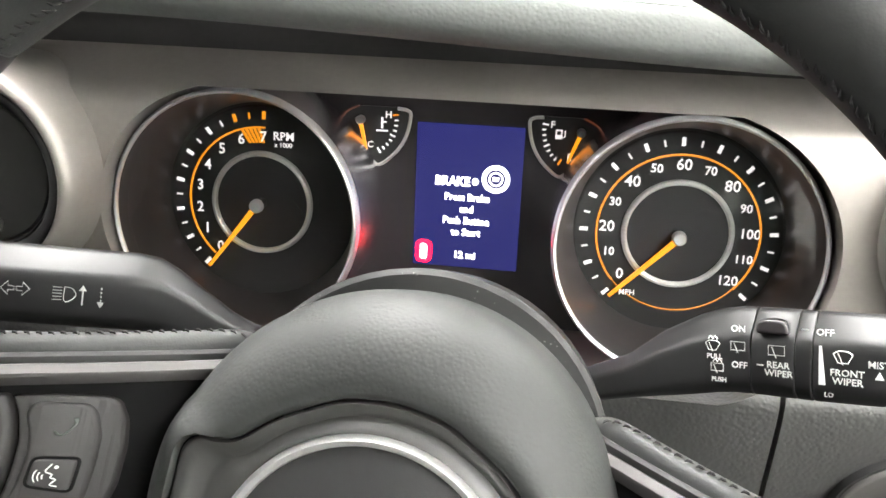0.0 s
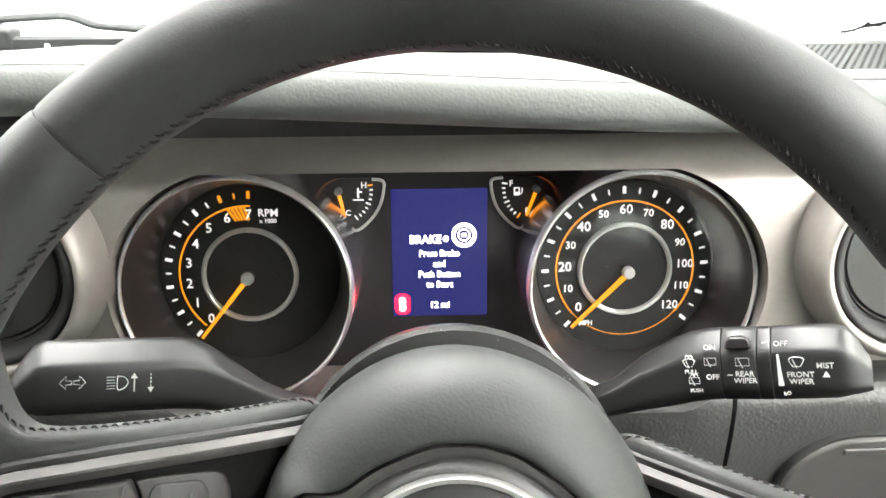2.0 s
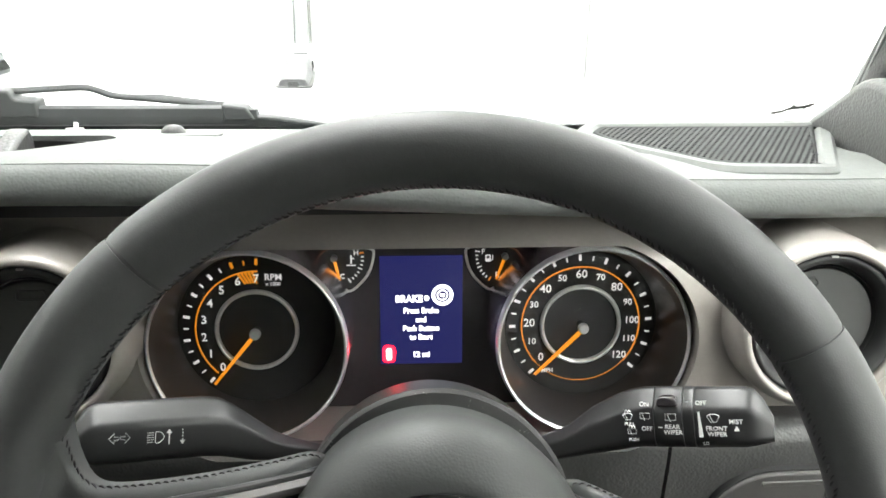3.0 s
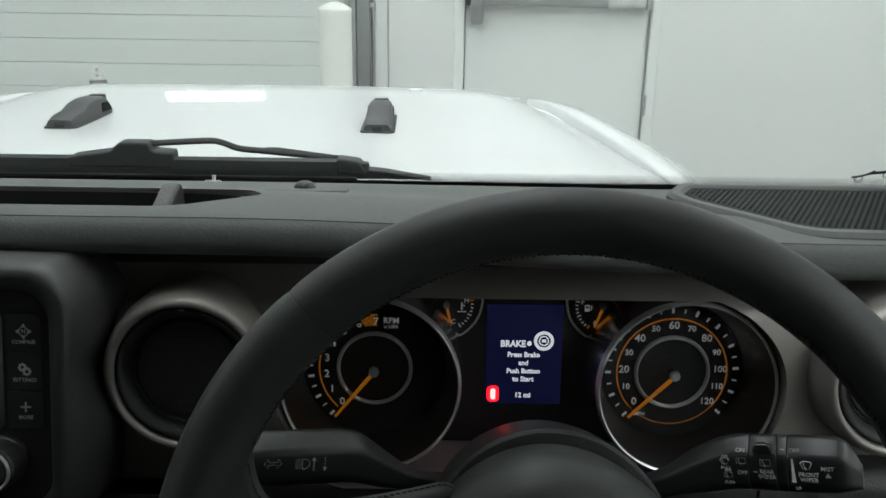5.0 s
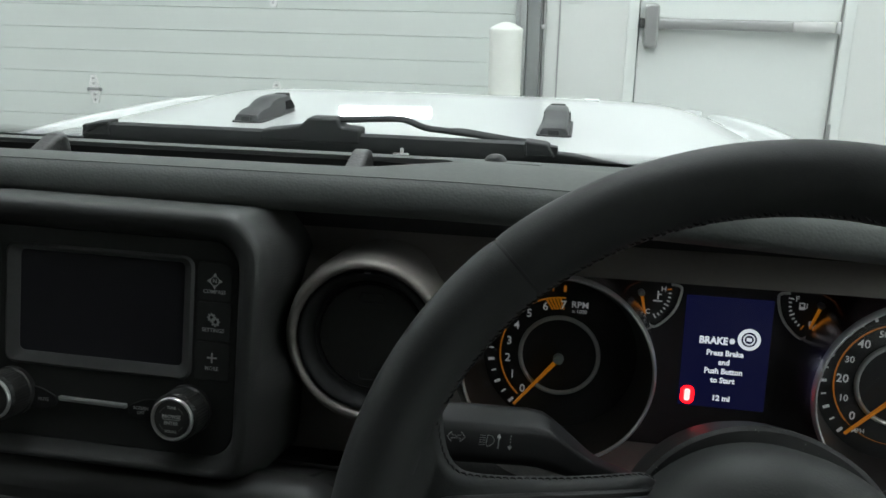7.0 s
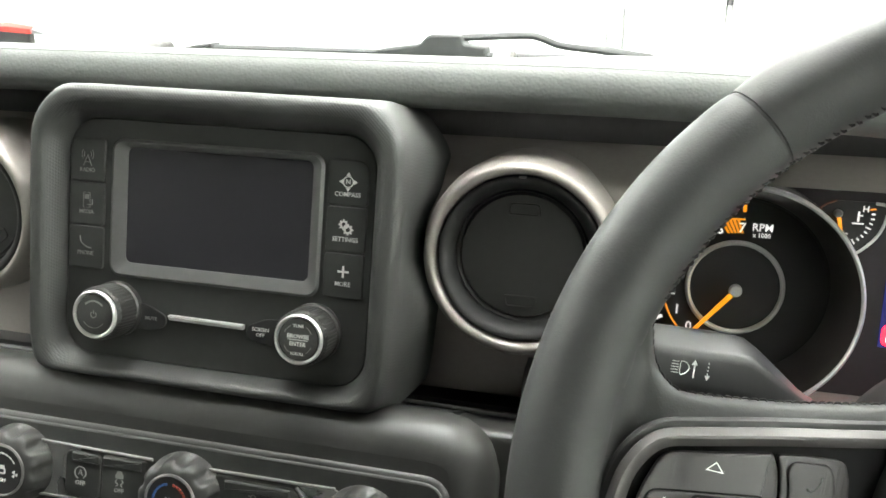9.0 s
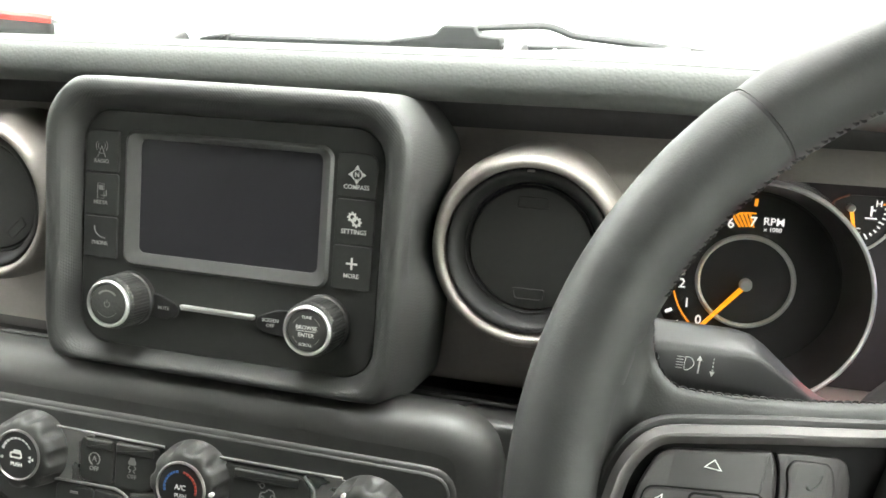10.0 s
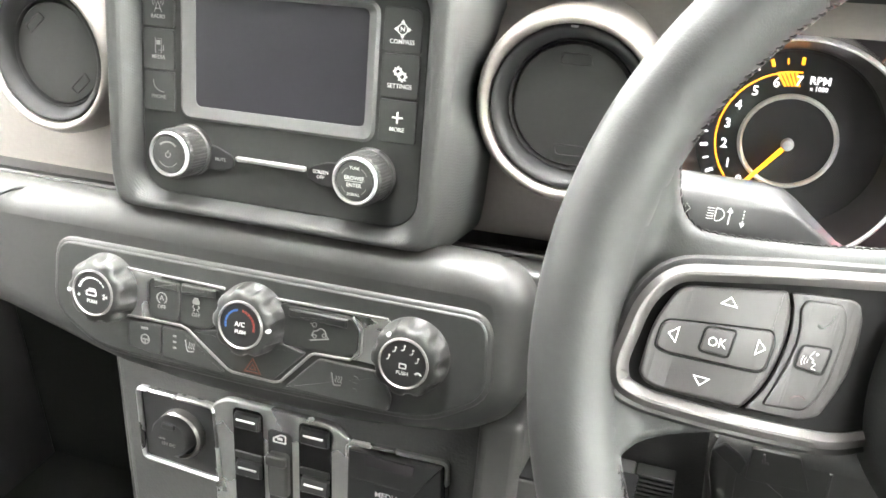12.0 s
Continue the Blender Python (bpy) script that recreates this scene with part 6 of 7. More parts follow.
for x0, x1 in ((-0.0492, -0.0262), (0.0005, 0.0245)):
    # No hole here: a black plate carries the recess's shade in its colour.
    part("switch_well", prism(rrect(x1 - x0, 0.0960, 0.004, (x0 + x1) / 2, -0.0315), 0.003, 0.0046, 0.0006), WELL, sw, "flat black plate drawn as a shaded switch well")
    part("well_step", prism(rrect(x1 - x0 - 0.002, 0.0050, 0.001, (x0 + x1) / 2, -0.0188), 0.0044, 0.0060, 0.0006), STALK, sw, "step between two switches")
    for y in (0.0148, -0.0222):
        window_switch(x0 + 0.0030, x1 - 0.0012, y)
part("lock_plate", prism(rrect(0.0178, 0.0880, 0.003, -0.0135, -0.0380), 0.003, 0.0048, 0.0006), MATTE, sw, "black centre plate")
for y in (0.0006, -0.0560):
    part("lock_icon", frame_of(rounded([(-0.0185, y - 0.0034), (-0.0085, y - 0.0034), (-0.0085, y + 0.0034), (-0.0130, y + 0.0034), (-0.0185, y)], 0.0008), rounded([(-0.0173, y - 0.0024), (-0.0095, y - 0.0024), (-0.0095, y + 0.0024), (-0.0126, y + 0.0024), (-0.0173, y - 0.0006)], 0.0005), 0.0046, 0.0051), PRINT, sw)
    part("lock_icon", box(-0.0152, -0.0112, y - 0.0012, y + 0.0008, 0.0046, 0.0050), PRINT, sw)
part("lock_switch", prism(rrect(0.0150, 0.0330, 0.003, -0.0135, -0.0260), 0.004, 0.0095, 0.002), SOFTGREY, sw, "black lock rocker")
part("lock_lip", prism(rrect(0.0150, 0.0080, 0.002, -0.0135, -0.0135), 0.0090, 0.0120, 0.0012), SOFTGREY, sw, "raised lip of the lock rocker")

md = thing("media_port_cover", LOWM @ pose(0.068, -0.030, 0), "black flip cover for media ports in a chrome frame", "media port")
mf = rounded([(-0.0360, -0.055), (0.0375, -0.055), (0.0365, 0.0420), (-0.0345, 0.0405)], 0.005)
part("chrome_frame", frame_of(mf, inset(mf, 0.0026), 0.0, 0.0042, 0.0012), TRIMSILVER, md, "bright silver frame")
part("cover", prism(inset(mf, 0.0032), 0.0, 0.0055, 0.0015), STALK, md, "satin black flip cover")
part("finger_slot", prism(rounded([(-0.0180, 0.0275), (0.0140, 0.0275), (0.0150, 0.0350), (-0.0190, 0.0350)], 0.001), 0.005, 0.0061, 0.0003), GLOSS, md, "dark finger slot")
part("cover_fold", box(-0.0300, 0.0300, 0.0148, 0.0153, 0.0052, 0.0060), MATTE, md, "fold line across the cover")
text("MEDIA", 0.0040, PRINT, md, (-0.0035, 0.0075, 0.0057), bold=0.00006)
# ---- hood, seen through the glass ----
hood = thing("hood", Matrix(), "glossy white car hood with raised centre and grey bumpers", "car hood")


def hood_half(y):
    return 0.7413 - 0.2281 * (y - 0.6) / 1.15


def hood_z(x, y):
    u = abs(x - CX)
    half = hood_half(y)
    crown = 0.0103 * (1 - (u / 0.7) ** 2)
    bulge = 0.0163 / (1 + math.exp((u - 0.4958 + 0.0166 * (y - 1.0)) * 24))
    edge = 0.0243 * max(0.0, (u - (half - 0.15)) / 0.15) ** 2
    nose = 0.0245 * max(0.0, (y - 1.50) / 0.25) ** 2
    return 1.197 + crown + bulge - edge - nose


bm = bmesh.new()
NX, NY = 72, 44
rows = []
for j in range(NY + 1):
    y = 0.62 + 1.13 * j / NY
    half = hood_half(y)
    rows.append([(CX - half + 2 * half * i / NX, y, hood_z(CX - half + 2 * half * i / NX, y)) for i in range(NX + 1)])
loft(bm, rows, closed=False)
part("panel", bm, WHITEPAINT, hood, "glossy white hood panel", angle=60)
part("cowl", solid([(0.56, 1.285), (0.60, 1.275), (0.63, 1.225), (0.70, 1.215), (0.70, 1.15), (0.56, 1.15)], CX - 0.70, CX + 0.70), MATTE, hood, "black cowl under the wipers")
part("nose_panel", box(CX - 0.60, CX + 0.60, 1.72, 1.78, 0.55, 1.12, 0.02), WHITEPAINT, hood, "white front panel")
for s in (-1, 1):
    bm = bmesh.new()
    rows = []
    for y in [0.62 + 1.12 * k / 28 for k in range(29)]:
        half = hood_half(y)
        zt = hood_z(CX + half, y) - 0.0047 + 0.0216 / (1 + math.exp(-(y - 1.07) * 14))
        w = 0.04 + 0.172 * min(1, max(0, (y - 0.75) / 0.6)) ** 0.8
        rows.append([(CX + s * (half + 0.003), y, zt - 0.06), (CX + s * (half + 0.003), y, zt - 0.004), (CX + s * (half + 0.007), y, zt), (CX + s * (half + 0.25 * w), y, zt - 0.006), (CX + s * (half + 0.6 * w), y, zt - 0.042), (CX + s * (half + 0.85 * w), y, zt - 0.072), (CX + s * (half + w), y, zt - 0.11), (CX + s * (half + w), y, zt - 0.35)])
    loft(bm, rows, closed=False)
    part("fender", bm, WHITEPAINT, hood, "white front fender", angle=60)


def hood_bumper(x, y, yaw, k=0.8):
    z = hood_z(x, y)
    t = thing("hood_bumper", pose(x, y, z - 0.004, -1, 0, yaw), "grey rubber windshield rest on the white hood", "hood bumper", "windshield rests on the hood")
    t.matrix_world = t.matrix_world @ Matrix.Diagonal((k, k, k, 1))
    rings = []
    for yy, w, h in ((-0.110, 0.024, 0.004), (-0.108, 0.026, 0.018), (-0.085, 0.027, 0.026), (-0.05, 0.027, 0.029), (-0.03, 0.0265, 0.039), (0.0, 0.026, 0.043), (0.045, 0.025, 0.0425), (0.060, 0.024, 0.038), (0.080, 0.022, 0.012), (0.085, 0.020, 0.004)):
        rings.append([(-w, yy, 0.0), (-w * 0.97, yy, h * 0.6), (-w * 0.82, yy, h * 0.92), (-w * 0.6, yy, h), (w * 0.6, yy, h), (w * 0.82, yy, h * 0.92), (w * 0.97, yy, h * 0.6), (w, yy, 0.0)])
    part("body", loft(bmesh.new(), rings), HINGEGREY, t, "grey moulded rest")
    part("base", prism(rrect(0.066, 0.205, 0.012, 0, -0.012), 0.0, 0.0065, 0.003), MATTE, t, "thin black base gasket")
    part("latch", prism(rrect(0.020, 0.010, 0.003, 0, 0), 0.0, 0.004, 0.001), BLACKRUBBER, t, m=pose(0, -0.109, 0.010, 90, 0, 0))
    part("notch", box(-0.015, 0.015, 0.055, 0.072, 0.024, 0.043, 0.003), MATTE, t, "dark notch")
    for s in (-1, 1):
        part("side_opening", prism(rounded([(0.022, 0.013), (0.070, 0.013), (0.052, 0.031), (0.024, 0.031)], 0.003), -0.0008, 0.0008), GRILLE, t, "dark side opening", m=pose(s * 0.0252, 0, 0, 90, 0, 90))


hood_bumper(-0.158, 1.215, 1)
hood_bumper(-0.628, 1.215, -3)
for x in (-0.46, -0.27):
    t = thing("washer_nozzle", pose(x + 0.35, 1.55, hood_z(x + 0.35, 1.55)), "small flat washer jet on the hood", "washer nozzle", "hood washer jets")
    part("body", prism(rrect(0.030, 0.012, 0.004), -0.002, 0.004, 0.002), WHITEPAINT, t)
    part("slot", prism(rrect(0.020, 0.004, 0.001), 0.004, 0.0046), JOINT, t)

# ---- wipers ----
def wiper(x0, x1, xa, name="windshield_wiper"):
    """A flat blade along the foot of the glass with its arm."""
    t = thing(name, Matrix(), "black flat-blade wiper parked at the windshield foot", "windshield wiper", "windshield wipers")
    y, z = 0.572, 1.3095
    n = 24
    rings = []
    for i in range(n + 1):
        x = x0 + (x1 - x0) * i / n
        e = min(1.0, min(i, n - i) / 2.0 + 0.35)
        rings.append([(x, y - 0.007, z - 0.012), (x, y + 0.005, z - 0.012), (x, y + 0.005, z - 0.004 + 0.004 * e), (x, y - 0.001, z + 0.004 * e), (x, y - 0.006, z + 0.002 * e), (x, y - 0.007, z - 0.005)])
    part("blade", loft(bmesh.new(), rings), BLACKRUBBER, t, "black flat blade")
    part("rubber_lip", box(x0 + 0.01, x1 - 0.01, y - 0.013, y - 0.0075, z - 0.022, z - 0.010), MATTE, t, "thin rubber lip")
    part("connector", prism(rounded([(-0.055, -0.006), (0.0335, -0.006), (0.0335, 0.0072), (0.0165, 0.0088), (0.0135, 0.0155), (-0.0115, 0.0155), (-0.0195, 0.0080), (-0.055, 0.0030)], 0.0025), -0.009, 0.0085, 0.002), BLACKRUBBER, t, "moulded blade joint", m=face(xa, y, z + 0.001, 0))
    for xe, s in ((x0, 1), (x1, -1)):
        cap = [(0, -0.008), (s * 0.027, -0.008), (s * 0.027, 0.0055), (s * 0.008, 0.003)]
        part("end_cap", prism(rounded(cap if s > 0 else cap[::-1], 0.002), -0.008, 0.0085, 0.002), BLACKRUBBER, t, "moulded end cap", m=face(xe, y, z, 0))
    part("blade_tail", prism(rounded([(-0.002, -0.012), (0.054, -0.0125), (0.014, -0.0055), (-0.002, -0.0040)], 0.001), -0.006, 0.007, 0.001), BLACKRUBBER, t, "tapered blade end", m=face(x1, y, z, 0))
    arm = smooth([(xa + 0.010, y + 0.002, 1.3235), (-0.262, y + 0.004, 1.3262), (-0.249, y + 0.005, 1.3245), (-0.235, y + 0.006, 1.3195), (-0.213, y + 0.008, 1.3170), (-0.150, y + 0.012, 1.3105)], 5)
    part("arm", tube(arm, 0.0030, 8, squash=0.8), BLACKRUBBER, t, "black wiper arm")
    head = [(-0.213, y + 0.012, 1.3180), (-0.203, y + 0.013, 1.3164), (-0.150, y + 0.018, 1.3082), (-0.125, y + 0.022, 1.298)]
    part("arm_head", tube(head, [0.0020, 0.0034, 0.0040, 0.0045], 8, squash=0.7), BLACKRUBBER, t, "wedge-shaped arm head")
    return t


wiper(-0.547, -0.1226, -0.3225)

# ---- garage fittings ----
gd = thing("overhead_door", pose(0, 0, 0), "white ribbed sectional garage door, closed", "garage door")
RIB = 0.1125
zs = [1.179 + RIB * i for i in range(-10, 17)]
for a, b in zip(zs, zs[1:]):
    if b > 3.0:
        break
    part("panel", prism(rrect(GAR_R - GAR_L - 0.01, b - a - 0.0013, 0.003, (GAR_R + GAR_L) / 2, (a + b) / 2), 0.0, 0.030, 0.003), GARAGEPANEL, gd, m=pose(0, YF + 0.07, 0, 90, 0, 0))
part("backing", box(GAR_L, GAR_R, YF + 0.071, YF + 0.085, 0.0, 3.0), JOINT, gd)
wn = part("window", frame_of(rrect(0.54, 0.115, 0.012, -1.14, 1.63), rrect(0.47, 0.050, 0.008, -1.14, 1.63), 0.030, 0.046, 0.004), DOORPAINT, gd, "framed window in the door", m=pose(0, YF + 0.07, 0, 90, 0, 0))
part("pane", prism(rrect(0.48, 0.060, 0.008, -1.14, 1.63), 0.031, 0.036), DAYGLOW, wn, "bright daylit pane")


def strap_hinge(x, z):
    t = thing("strap_hinge", face(x, YF + 0.040, z, 0), "bright zinc strap hinge on the garage door", "hinge", "garage door hinges")
    for s, nm in ((1, "upper_leaf"), (-1, "lower_leaf")):
        part(nm, prism(rounded([(-0.032, 0.0), (0.032, 0.0), (0.030, s * 0.022), (0.015, s * 0.075), (-0.015, s * 0.075), (-0.030, s * 0.022)][::s], 0.004), 0.0, 0.005, 0.001), ZINC, t, "zinc leaf")
        for yy in (0.028, 0.055):
            part("bolt", lathe([(0.006, 0.005), (0.006, 0.009), (0.0, 0.010)], 10), STEEL, t, m=pose(0, s * yy, 0))
    part("knuckle", tube([(-0.034, 0, 0.008), (0.034, 0, 0.008)], 0.007, 10), HINGESTEEL, t, "dark steel knuckle")
    for s in (-1, 1):
        part("side_bracket", prism(rounded([(s * 0.028, -0.014), (s * 0.042, -0.010), (s * 0.042, 0.004), (s * 0.028, 0.010)][::s], 0.003), 0.0, 0.007, 0.001), HINGESTEEL, t, "bent side bracket")


for hx in (-3.70, -2.697, -1.695):
    for hz in (1.179 - 3 * RIB + 0.008, 1.179 + 1.55 * RIB + 0.0):
        strap_hinge(hx, 0.868 if hz < 1.1 else 1.375)

tr = thing("door_track", pose(-0.40, YF - 0.03, 0), "grey steel garage door track beside the door", "door track")
part("channel", box(-0.050, 0.010, -0.02, 0.028, 0.0, 2.9, 0.004), TRACKGREY, tr, "grey steel channel")
part("angle", box(-0.105, -0.055, 0.0, 0.028, 0.0, 2.9, 0.002), mat("galvanised angle", (0.42, 0.43, 0.43), 0.4, metal=0.7), tr, "galvanised angle")
part("cable", tube([(-0.085, -0.015, 0.0), (-0.085, -0.015, 2.9)], 0.005, 8), STEEL, tr)

bo = thing("bollard", pose(-0.4995, 3.5, 0), "white plastic-sleeved bollard with a domed cap", "bollard")
part("sleeve", lathe([(0.067, 0.0), (0.067, 1.225), (0.0665, 1.240)], 48), PLASTICWHITE, bo, "white plastic sleeve")
part("cap", lathe([(0.0690, 1.232), (0.0690, 1.248), (0.0655, 1.253), (0.040, 1.267), (0.015, 1.2765), (0.0, 1.278)], 48), PLASTICWHITE, bo, "domed white cap")

cd = thing("conduit", pose(-0.376, YF - 0.02, 0), "thin steel conduit pipe strapped to the wall", "conduit pipe")
part("pipe", tube([(0, 0, 0.0), (0, 0, ZC)], 0.0085, 10), STEEL, cd)
for zz in (0.5, 1.24, 2.1):
    part("strap", box(-0.030, 0.012, -0.010, 0.018, zz - 0.010, zz + 0.010, 0.003), STEEL, cd, "steel strap")
wsk = thing("wall_strip", pose(-0.308, YF - 0.002, 0), "narrow white joint strip with nail heads on the wall", "wall trim", kind="structure")
part("strip", box(-0.004, 0.004, -0.003, 0.002, 0.0, ZC), mat("grey joint strip", (0.36, 0.37, 0.36), 0.6), wsk)

ed = thing("exit_door", pose(0, 0, 0), "white steel exit door with a push bar, closed", "door")
part("slab", box(DOOR_L + 0.004, DOOR_R - 0.004, YF + 0.010, YF + 0.055, 0.01, 2.096, 0.002), DOORPAINT, ed, "white door slab")
for x0, x1 in ((DOOR_L - 0.048, DOOR_L), (DOOR_R, DOOR_R + 0.048)):
    part("jamb", box(x0, x1, YF - 0.014, YF + 0.05, 0.0, 2.15, 0.004), DOORPAINT, ed, "white steel frame")
part("seal", box(DOOR_R - 0.008, DOOR_R + 0.002, YF - 0.002, YF + 0.012, 0.0, 2.1), mat("grey door seal", (0.30, 0.30, 0.29), 0.5, metal=0.4), ed)
for hz in (0.30, 0.80, 1.85):
    part("hinge", tube([(DOOR_R + 0.002, YF - 0.014, hz - 0.05), (DOOR_R + 0.002, YF - 0.014, hz + 0.05)], 0.009, 10), STEEL, ed, "steel butt hinge")
pb = thing("push_bar", pose(0, YF + 0.010, 1.268), "brushed steel push bar across the exit door", "push bar")
part("bar", prism(rrect(0.046, 0.046, 0.010), 0.0, 0.555, 0.0), STEEL, pb, "long brushed steel bar", m=pose(0.135, -0.045, 0, 90, 0, 90) @ pose(0, 0, 0))
part("rear_bar", box(0.690, 0.868, -0.068, -0.018, -0.0235, 0.0225, 0.004), mat("pale brushed steel", (0.50, 0.50, 0.49), 0.34, metal=1.0), pb, "plain steel end section")
part("end_cap", box(0.868, 0.890, -0.072, -0.005, -0.026, 0.025, 0.005), STEEL, pb)
part("head", prism(rrect(0.060, 0.190, 0.018), 0.0, 0.075, 0.010), STEEL, pb, "steel latch head", m=face(0.100, 0.0, -0.010, 0))
part("neck", prism(rounded([(0.0, -0.035), (0.06, -0.022), (0.06, 0.022), (0.0, 0.035)], 0.006), 0.0, 0.06, 0.006), STEEL, pb, m=face(0.110, 0.0, 0.0, 0))
part("latch", box(0.048, 0.070, -0.06, -0.005, -0.02, 0.02, 0.003), MATTE, pb, "black latch bolt")

lsw = thing("wall_switch", face(-0.235, YF, 1.40, 0), "white wall plate with a black switch toggle", "light switch")
part("plate", prism(rrect(0.072, 0.115, 0.006), 0.0, 0.006, 0.003), mat("white switch plate", (0.70, 0.71, 0.68), 0.4), lsw)
part("toggle", prism(rrect(0.012, 0.026, 0.004), 0.006, 0.016, 0.003), MATTE, lsw, "dark toggle")
for yy in (-0.042, 0.042):
    part("screw", lathe([(0.004, 0.006), (0.0, 0.0075)], 10), STEEL, lsw, m=pose(0, yy, 0))
# ---- dash top details ----
sp_out = rounded([(0.1230, 0.4960), (0.1060, 0.4680), (0.1140, 0.4420), (0.1525, 0.3990), (0.1710, 0.3780), (0.1860, 0.3710), (0.2480, 0.3680), (0.3050, 0.4960)], [0.010, 0.010, 0.012, 0.02, 0.012, 0.012, 0.006, 0.012])
spk = thing("speaker_pod", pose(0, 0, 1.3215, -6, 0, 0), "raised black dash speaker pod with a perforated grille", "speaker")


spk.matrix_world = pose(0, 0.40, 1.3068, 0.0)
rel = [(x, y - 0.40) for x, y in sp_out]
gr = inset(rel, 0.0130)
part("surround", frame_of(rel, inset(rel, 0.0125), -0.012, 0.0098, 0.003), PAD, spk, "soft grained surround")
part("grille", prism(gr, 0.002, 0.0062, 0.0004), GRILLE, spk, "dark space behind the grille")
bm = bmesh.new()
y = -0.080
row = 0


def inside(p, poly):
    hit = False
    for k in range(len(poly)):
        (x1, y1), (x2, y2) = poly[k], poly[k - 1]
        if (y1 > p[1]) != (y2 > p[1]) and p[0] < (x2 - x1) * (p[1] - y1) / (y2 - y1) + x1:
            hit = not hit
    return hit


core = inset(gr, 0.003)
while y < 0.10:
    x = 0.09 + (0.0022 if row % 2 else 0)
    while x < 0.32:
        if inside((x, y), core):
            o = [(x + 0.00256 * math.cos(radians(60 * k + 30)), y + 0.00256 * math.sin(radians(60 * k + 30))) for k in range(6)]
            q = [(x + 0.00135 * math.cos(radians(60 * k + 30)), y + 0.00135 * math.sin(radians(60 * k + 30))) for k in range(6)]
            loft(bm, [[(a, b, 0.0088) for a, b in o], [(a, b, 0.0088) for a, b in q], [(a, b, 0.0074) for a, b in q]], cap0=False, cap1=False)
        x += 0.0044
    y, row = y + 0.00381, row + 1
part("grille_edge", frame_of(gr, inset(gr, 0.0045), 0.004, 0.0088, 0.0006), MESH, spk, "plain edge of the grille")
tagged(part("grille_mesh", bm, MESH, spk, "honeycomb mesh of the grille"), kind="stuff")

for dx in (-0.247, -0.477, -0.707):
    dv = thing("tray_divider", pose(dx, 0.4040, 1.3058), "black upright divider in the dash tray", "tray divider", "dash tray dividers")
    pr = rounded([(-0.0310, 0.0), (0.0310, 0.0), (0.0310, 0.0150), (0.0270, 0.0228), (0.0160, 0.0222), (-0.0308, 0.0060)], [0.002, 0.002, 0.004, 0.005, 0.004, 0.004])
    part("fin", prism(pr, -0.0055, 0.0055, 0.003), GRAIN, dv, "rounded black fin", m=pose(0, 0, 0, 90, 0, 90))
sn = thing("light_sensor", pose(-0.159, 0.450, 1.3192, -9), "small round sensor dome on the dash top", "light sensor")
part("dome", lathe([(0.0080, 0.0), (0.0077, 0.0022), (0.0060, 0.0046), (0.0030, 0.0060), (0.0, 0.0064)], 28), GRAIN, sn, "small grey dome")
part("plate", prism(rrect(0.058, 0.024, 0.004, 0.003, -0.008), -0.002, 0.0010, 0.001), PAD, sn)
vn = thing("vehicle_number_tag", pose(-0.235, 0.487, 1.3130, -20), "small pale tag at the foot of the windshield", "tag")
part("plate", prism(rrect(0.012, 0.004, 0.001), 0.0, 0.002, 0.0005), mat("pale tag", (0.6, 0.6, 0.58), 0.5), vn)
part("clip", box(-0.001, 0.001, 0.0, 0.004, 0.002, 0.006), mat("pale clip", (0.6, 0.6, 0.58), 0.5), vn)

# dotted border of the windshield
GX, GU = Vector((1, 0, 0)), (WT - WB).normalized()
GN = GX.cross(GU)
if GN.y > 0:
    GN = -GN


def on_glass(x, v, lift=0.0006):
    return Vector((x, WB.y, WB.z)) + GU * v + GN * lift


def glass_quad(bm, pts, lift=0.0006):
    bm.faces.new([bm.verts.new(on_glass(x, v, lift)) for x, v in pts])


bm = bmesh.new()
XR0 = 0.285
V0 = 0.0165
border = [(CX - 0.70 + (XR0 - (CX - 0.70)) * k / 40, V0) for k in range(41)]
for k in range(1, 13):
    a = radians(90 * k / 12)
    border.append((XR0 + 0.037 * math.sin(a), V0 + 0.032 - 0.032 * math.cos(a)))
for k in range(1, 11):
    border.append((XR0 + 0.037 - 0.003 * k, V0 + 0.032 + 0.045 * k))
for (x0, v0), (x1, v1) in zip(border, border[1:]):
    e0 = (x0, -0.01) if v0 < V0 + 0.0001 else (0.45, v0 - 0.06)
    e1 = (x1, -0.01) if v1 < V0 + 0.0001 else (0.45, v1 - 0.06)
    glass_quad(bm, [(x0, v0), (x1, v1), e1, e0])
bmesh.ops.remove_doubles(bm, verts=bm.verts, dist=1e-6)
part("border", bm, FRIT, shield, "solid black border of the glass")
bm = bmesh.new()
length = 0.0
path = []
for (x0, v0), (x1, v1) in zip(border, border[1:]):
    d = Vector((x1 - x0, v1 - v0))
    n = max(1, int(d.length / 0.0019))
    for k in range(n):
        p = Vector((x0, v0)) + d * k / n
        path.append((p, Vector((-d.y, d.x)).normalized()))
for k, (p, nrm) in enumerate(path):
    for j in range(6):
        r = 0.00092 - 0.00009 * j
        c = p + nrm * (0.0007 + 0.0017 * j) + Vector((0.00095 * (j % 2), 0))
        glass_quad(bm, [(c.x + r * math.cos(radians(60 * q)), c.y + r * math.sin(radians(60 * q))) for q in range(6)], 0.0007)
tagged(part("border_dots", bm, FRIT, shield, "rows of tiny black dots"), kind="stuff")
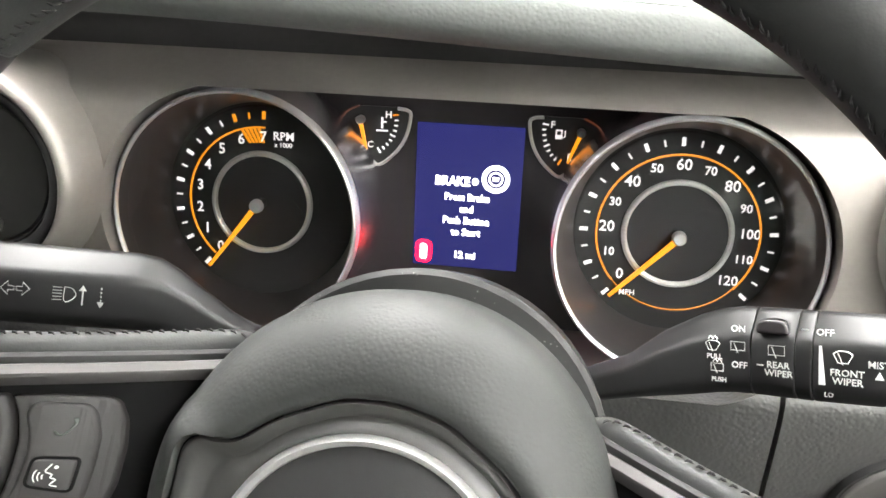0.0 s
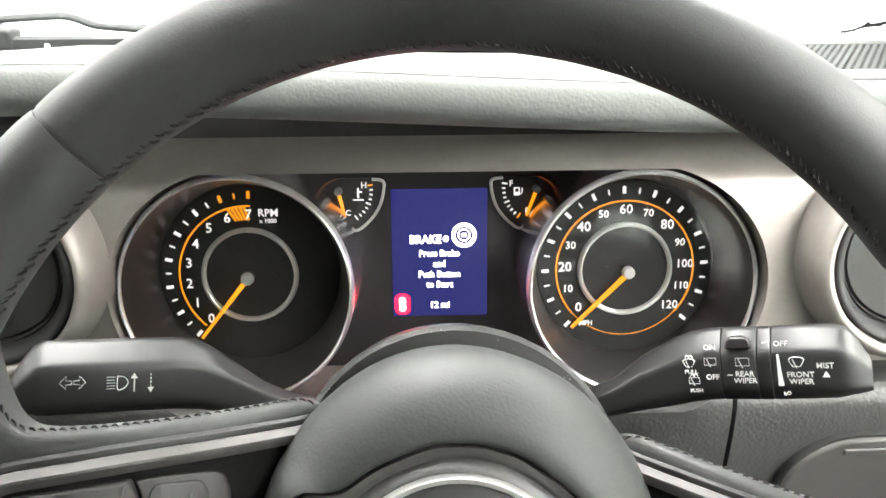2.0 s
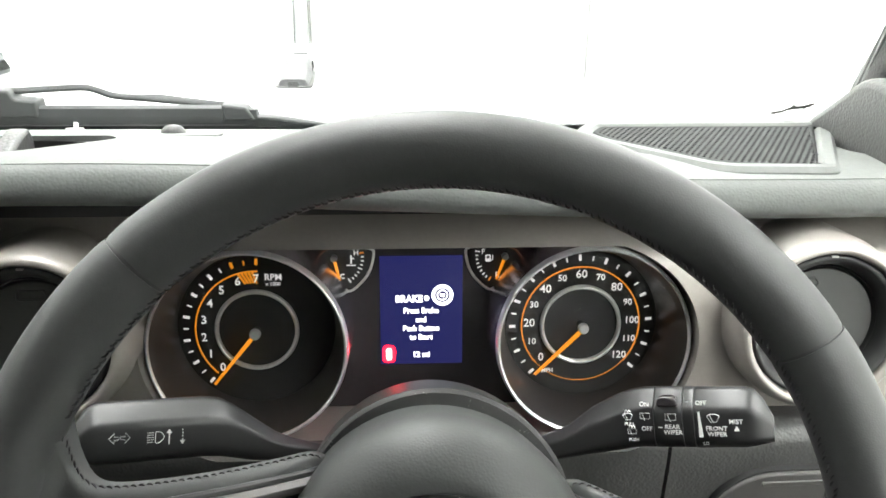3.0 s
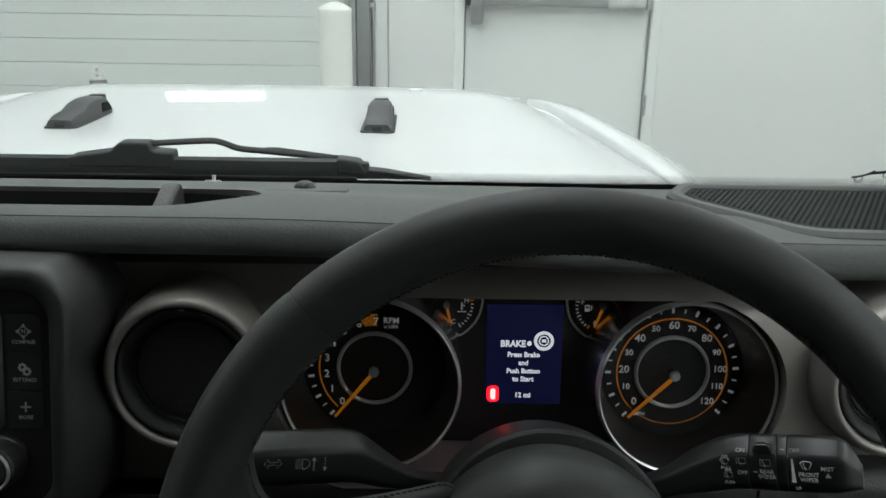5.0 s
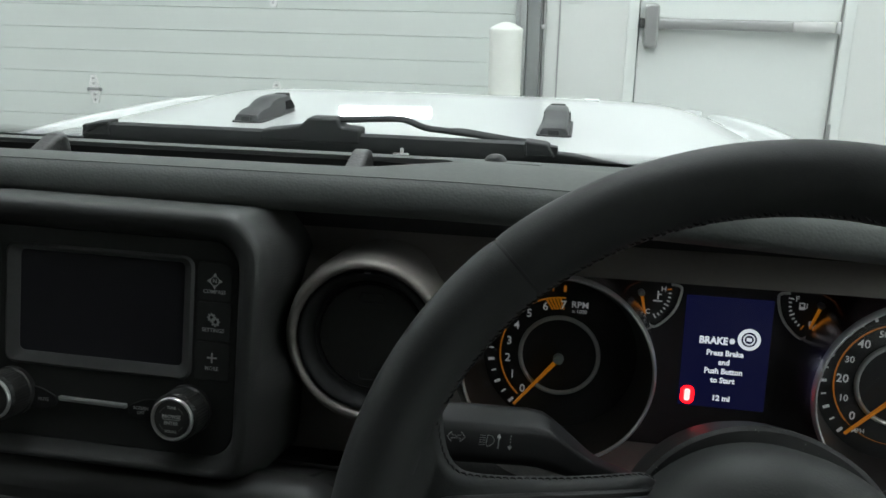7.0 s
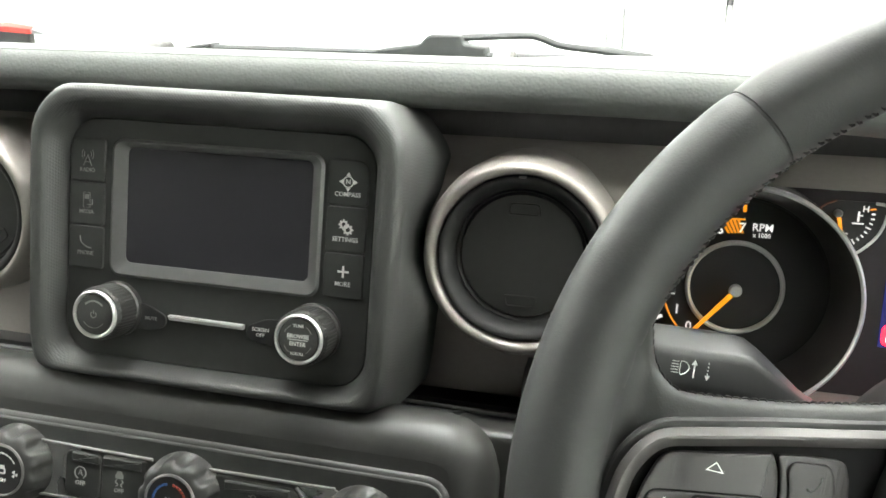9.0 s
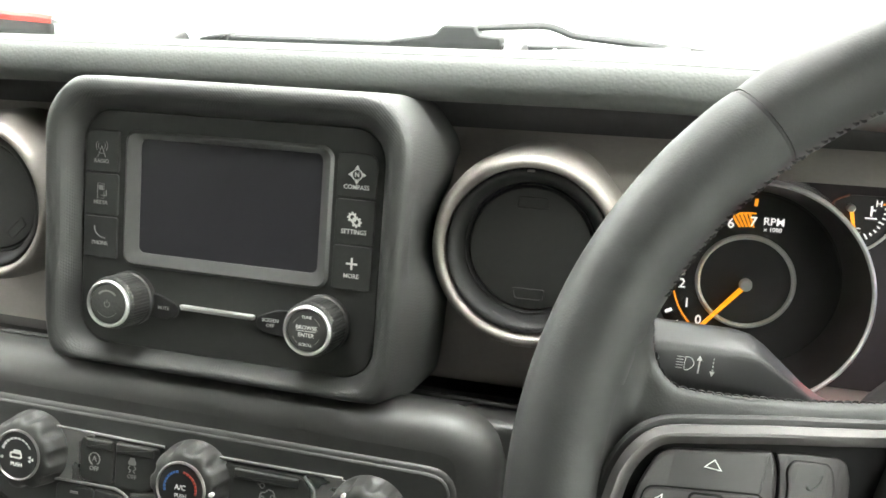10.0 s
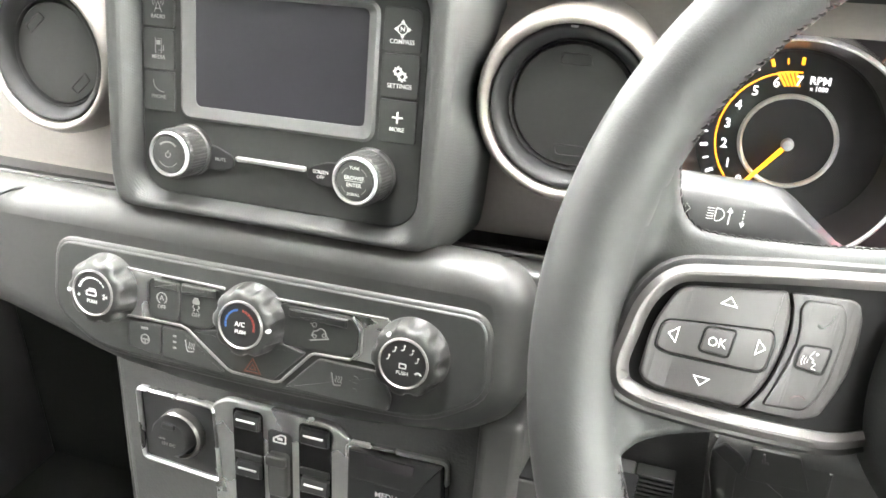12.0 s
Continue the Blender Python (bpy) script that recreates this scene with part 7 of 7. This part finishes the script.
# little off-road silhouette printed on the glass
bm = bmesh.new()
for pts in ([(0.262, 0.0250), (0.270, 0.0265), (0.2745, 0.0290), (0.2800, 0.0300), (0.2860, 0.0305), (0.2925, 0.0345), (0.2915, 0.0365), (0.2840, 0.0335), (0.2790, 0.0330), (0.2770, 0.0350), (0.2750, 0.0320), (0.2690, 0.0285), (0.2620, 0.0275)],):
    glass_quad(bm, [(x, v + 0.002) for x, v in pts], 0.0009)
for cx, cv in ((0.2685, 0.0265), (0.2890, 0.0315)):
    for q in range(16):
        a, b = radians(22.5 * q), radians(22.5 * (q + 1))
        glass_quad(bm, [(cx + r * math.cos(c), cv + r * math.sin(c)) for r, c in ((0.0034, a), (0.0034, b), (0.0026, b), (0.0026, a))], 0.0010)
part("printed_silhouette", bm, FRIT, shield, "tiny black printed silhouette")

# ---- headlamp switch beside the knee panel ----
hs = thing("headlamp_switch", face(0.247, 0.3255, 1.1065, -4), "grey headlamp switch panel with a round black knob", "headlamp switch")
out = rounded([(-0.075, -0.08), (0.060, -0.08), (0.060, 0.0320), (-0.045, 0.0300), (-0.068, 0.0110)], [0.01, 0.01, 0.01, 0.016, 0.016])
part("gap", prism(inset(out, -0.0014), -0.010, 0.0012), MATTE, hs, "dark gap round the panel")
part("plate", prism(out, -0.004, 0.0035, 0.0015), SWITCHPLATE, hs, "satin grey plate")
part("ridge", prism(rounded([(-0.040, 0.0215), (0.050, 0.0230), (0.050, 0.0260), (-0.040, 0.0250)], 0.001), 0.003, 0.0045, 0.0006), SWITCHPLATE, hs)
kb = part("knob", lathe([(0.0205, 0.002), (0.0200, 0.014), (0.0185, 0.0165), (0.0, 0.0170)], 48), MATTE, hs, "round black rotary knob", m=pose(0.010, -0.010, 0))
part("ring_mark", arc(0.0018, 0.0023, 0, 360, 0.0170, 0.0173, 14, -0.009, 0.010), PRINT, kb)
for k in range(3):
    part("lamp_mark", box(0.000, 0.004, 0.0115 - 0.0016 * k, 0.0121 - 0.0016 * k, 0.0168, 0.0173), PRINT, kb)
part("dimmer", prism(rrect(0.012, 0.006, 0.001, -0.024, -0.012), 0.003, 0.0055, 0.001), MATTE, hs, "small dimmer wheel")
for k in range(3):
    part("dimmer_line", box(-0.0285 + 0.004 * k, -0.0275 + 0.004 * k, -0.0145, -0.0095, 0.0052, 0.0060), PRINT, hs)

# ---- red-handled thing lying at the far end of the cowl ----
rd = thing("red_strap", pose(-0.7615, 0.60, 1.3180, 0, 3.0, 0), "thin red strap with a grey end lying on the cowl", "strap")
part("foot", box(-0.060, 0.040, -0.004, 0.004, -0.036, 0.001, 0.002), MATTE, rd, "black foot")
rings = [[(x, -0.006, 0.0), (x, 0.006, 0.0), (x, 0.006, h * 0.6), (x, 0.003, h), (x, -0.003, h), (x, -0.006, h * 0.6)] for x, h in ((-0.060, 0.0080), (-0.020, 0.0090), (0.005, 0.0070), (0.020, 0.0082), (0.043, 0.0066))]
part("band", loft(bmesh.new(), rings), REDPAINT, rd, "red band")
rings = [[(x, -0.005, 0.0), (x, 0.005, 0.0), (x, 0.005, h * 0.6), (x, 0.0, h), (x, -0.005, h * 0.6)] for x, h in ((0.043, 0.0064), (0.050, 0.0052), (0.058, 0.0018))]
part("tip", loft(bmesh.new(), rings), TRACKGREY, rd, "grey tapered end")
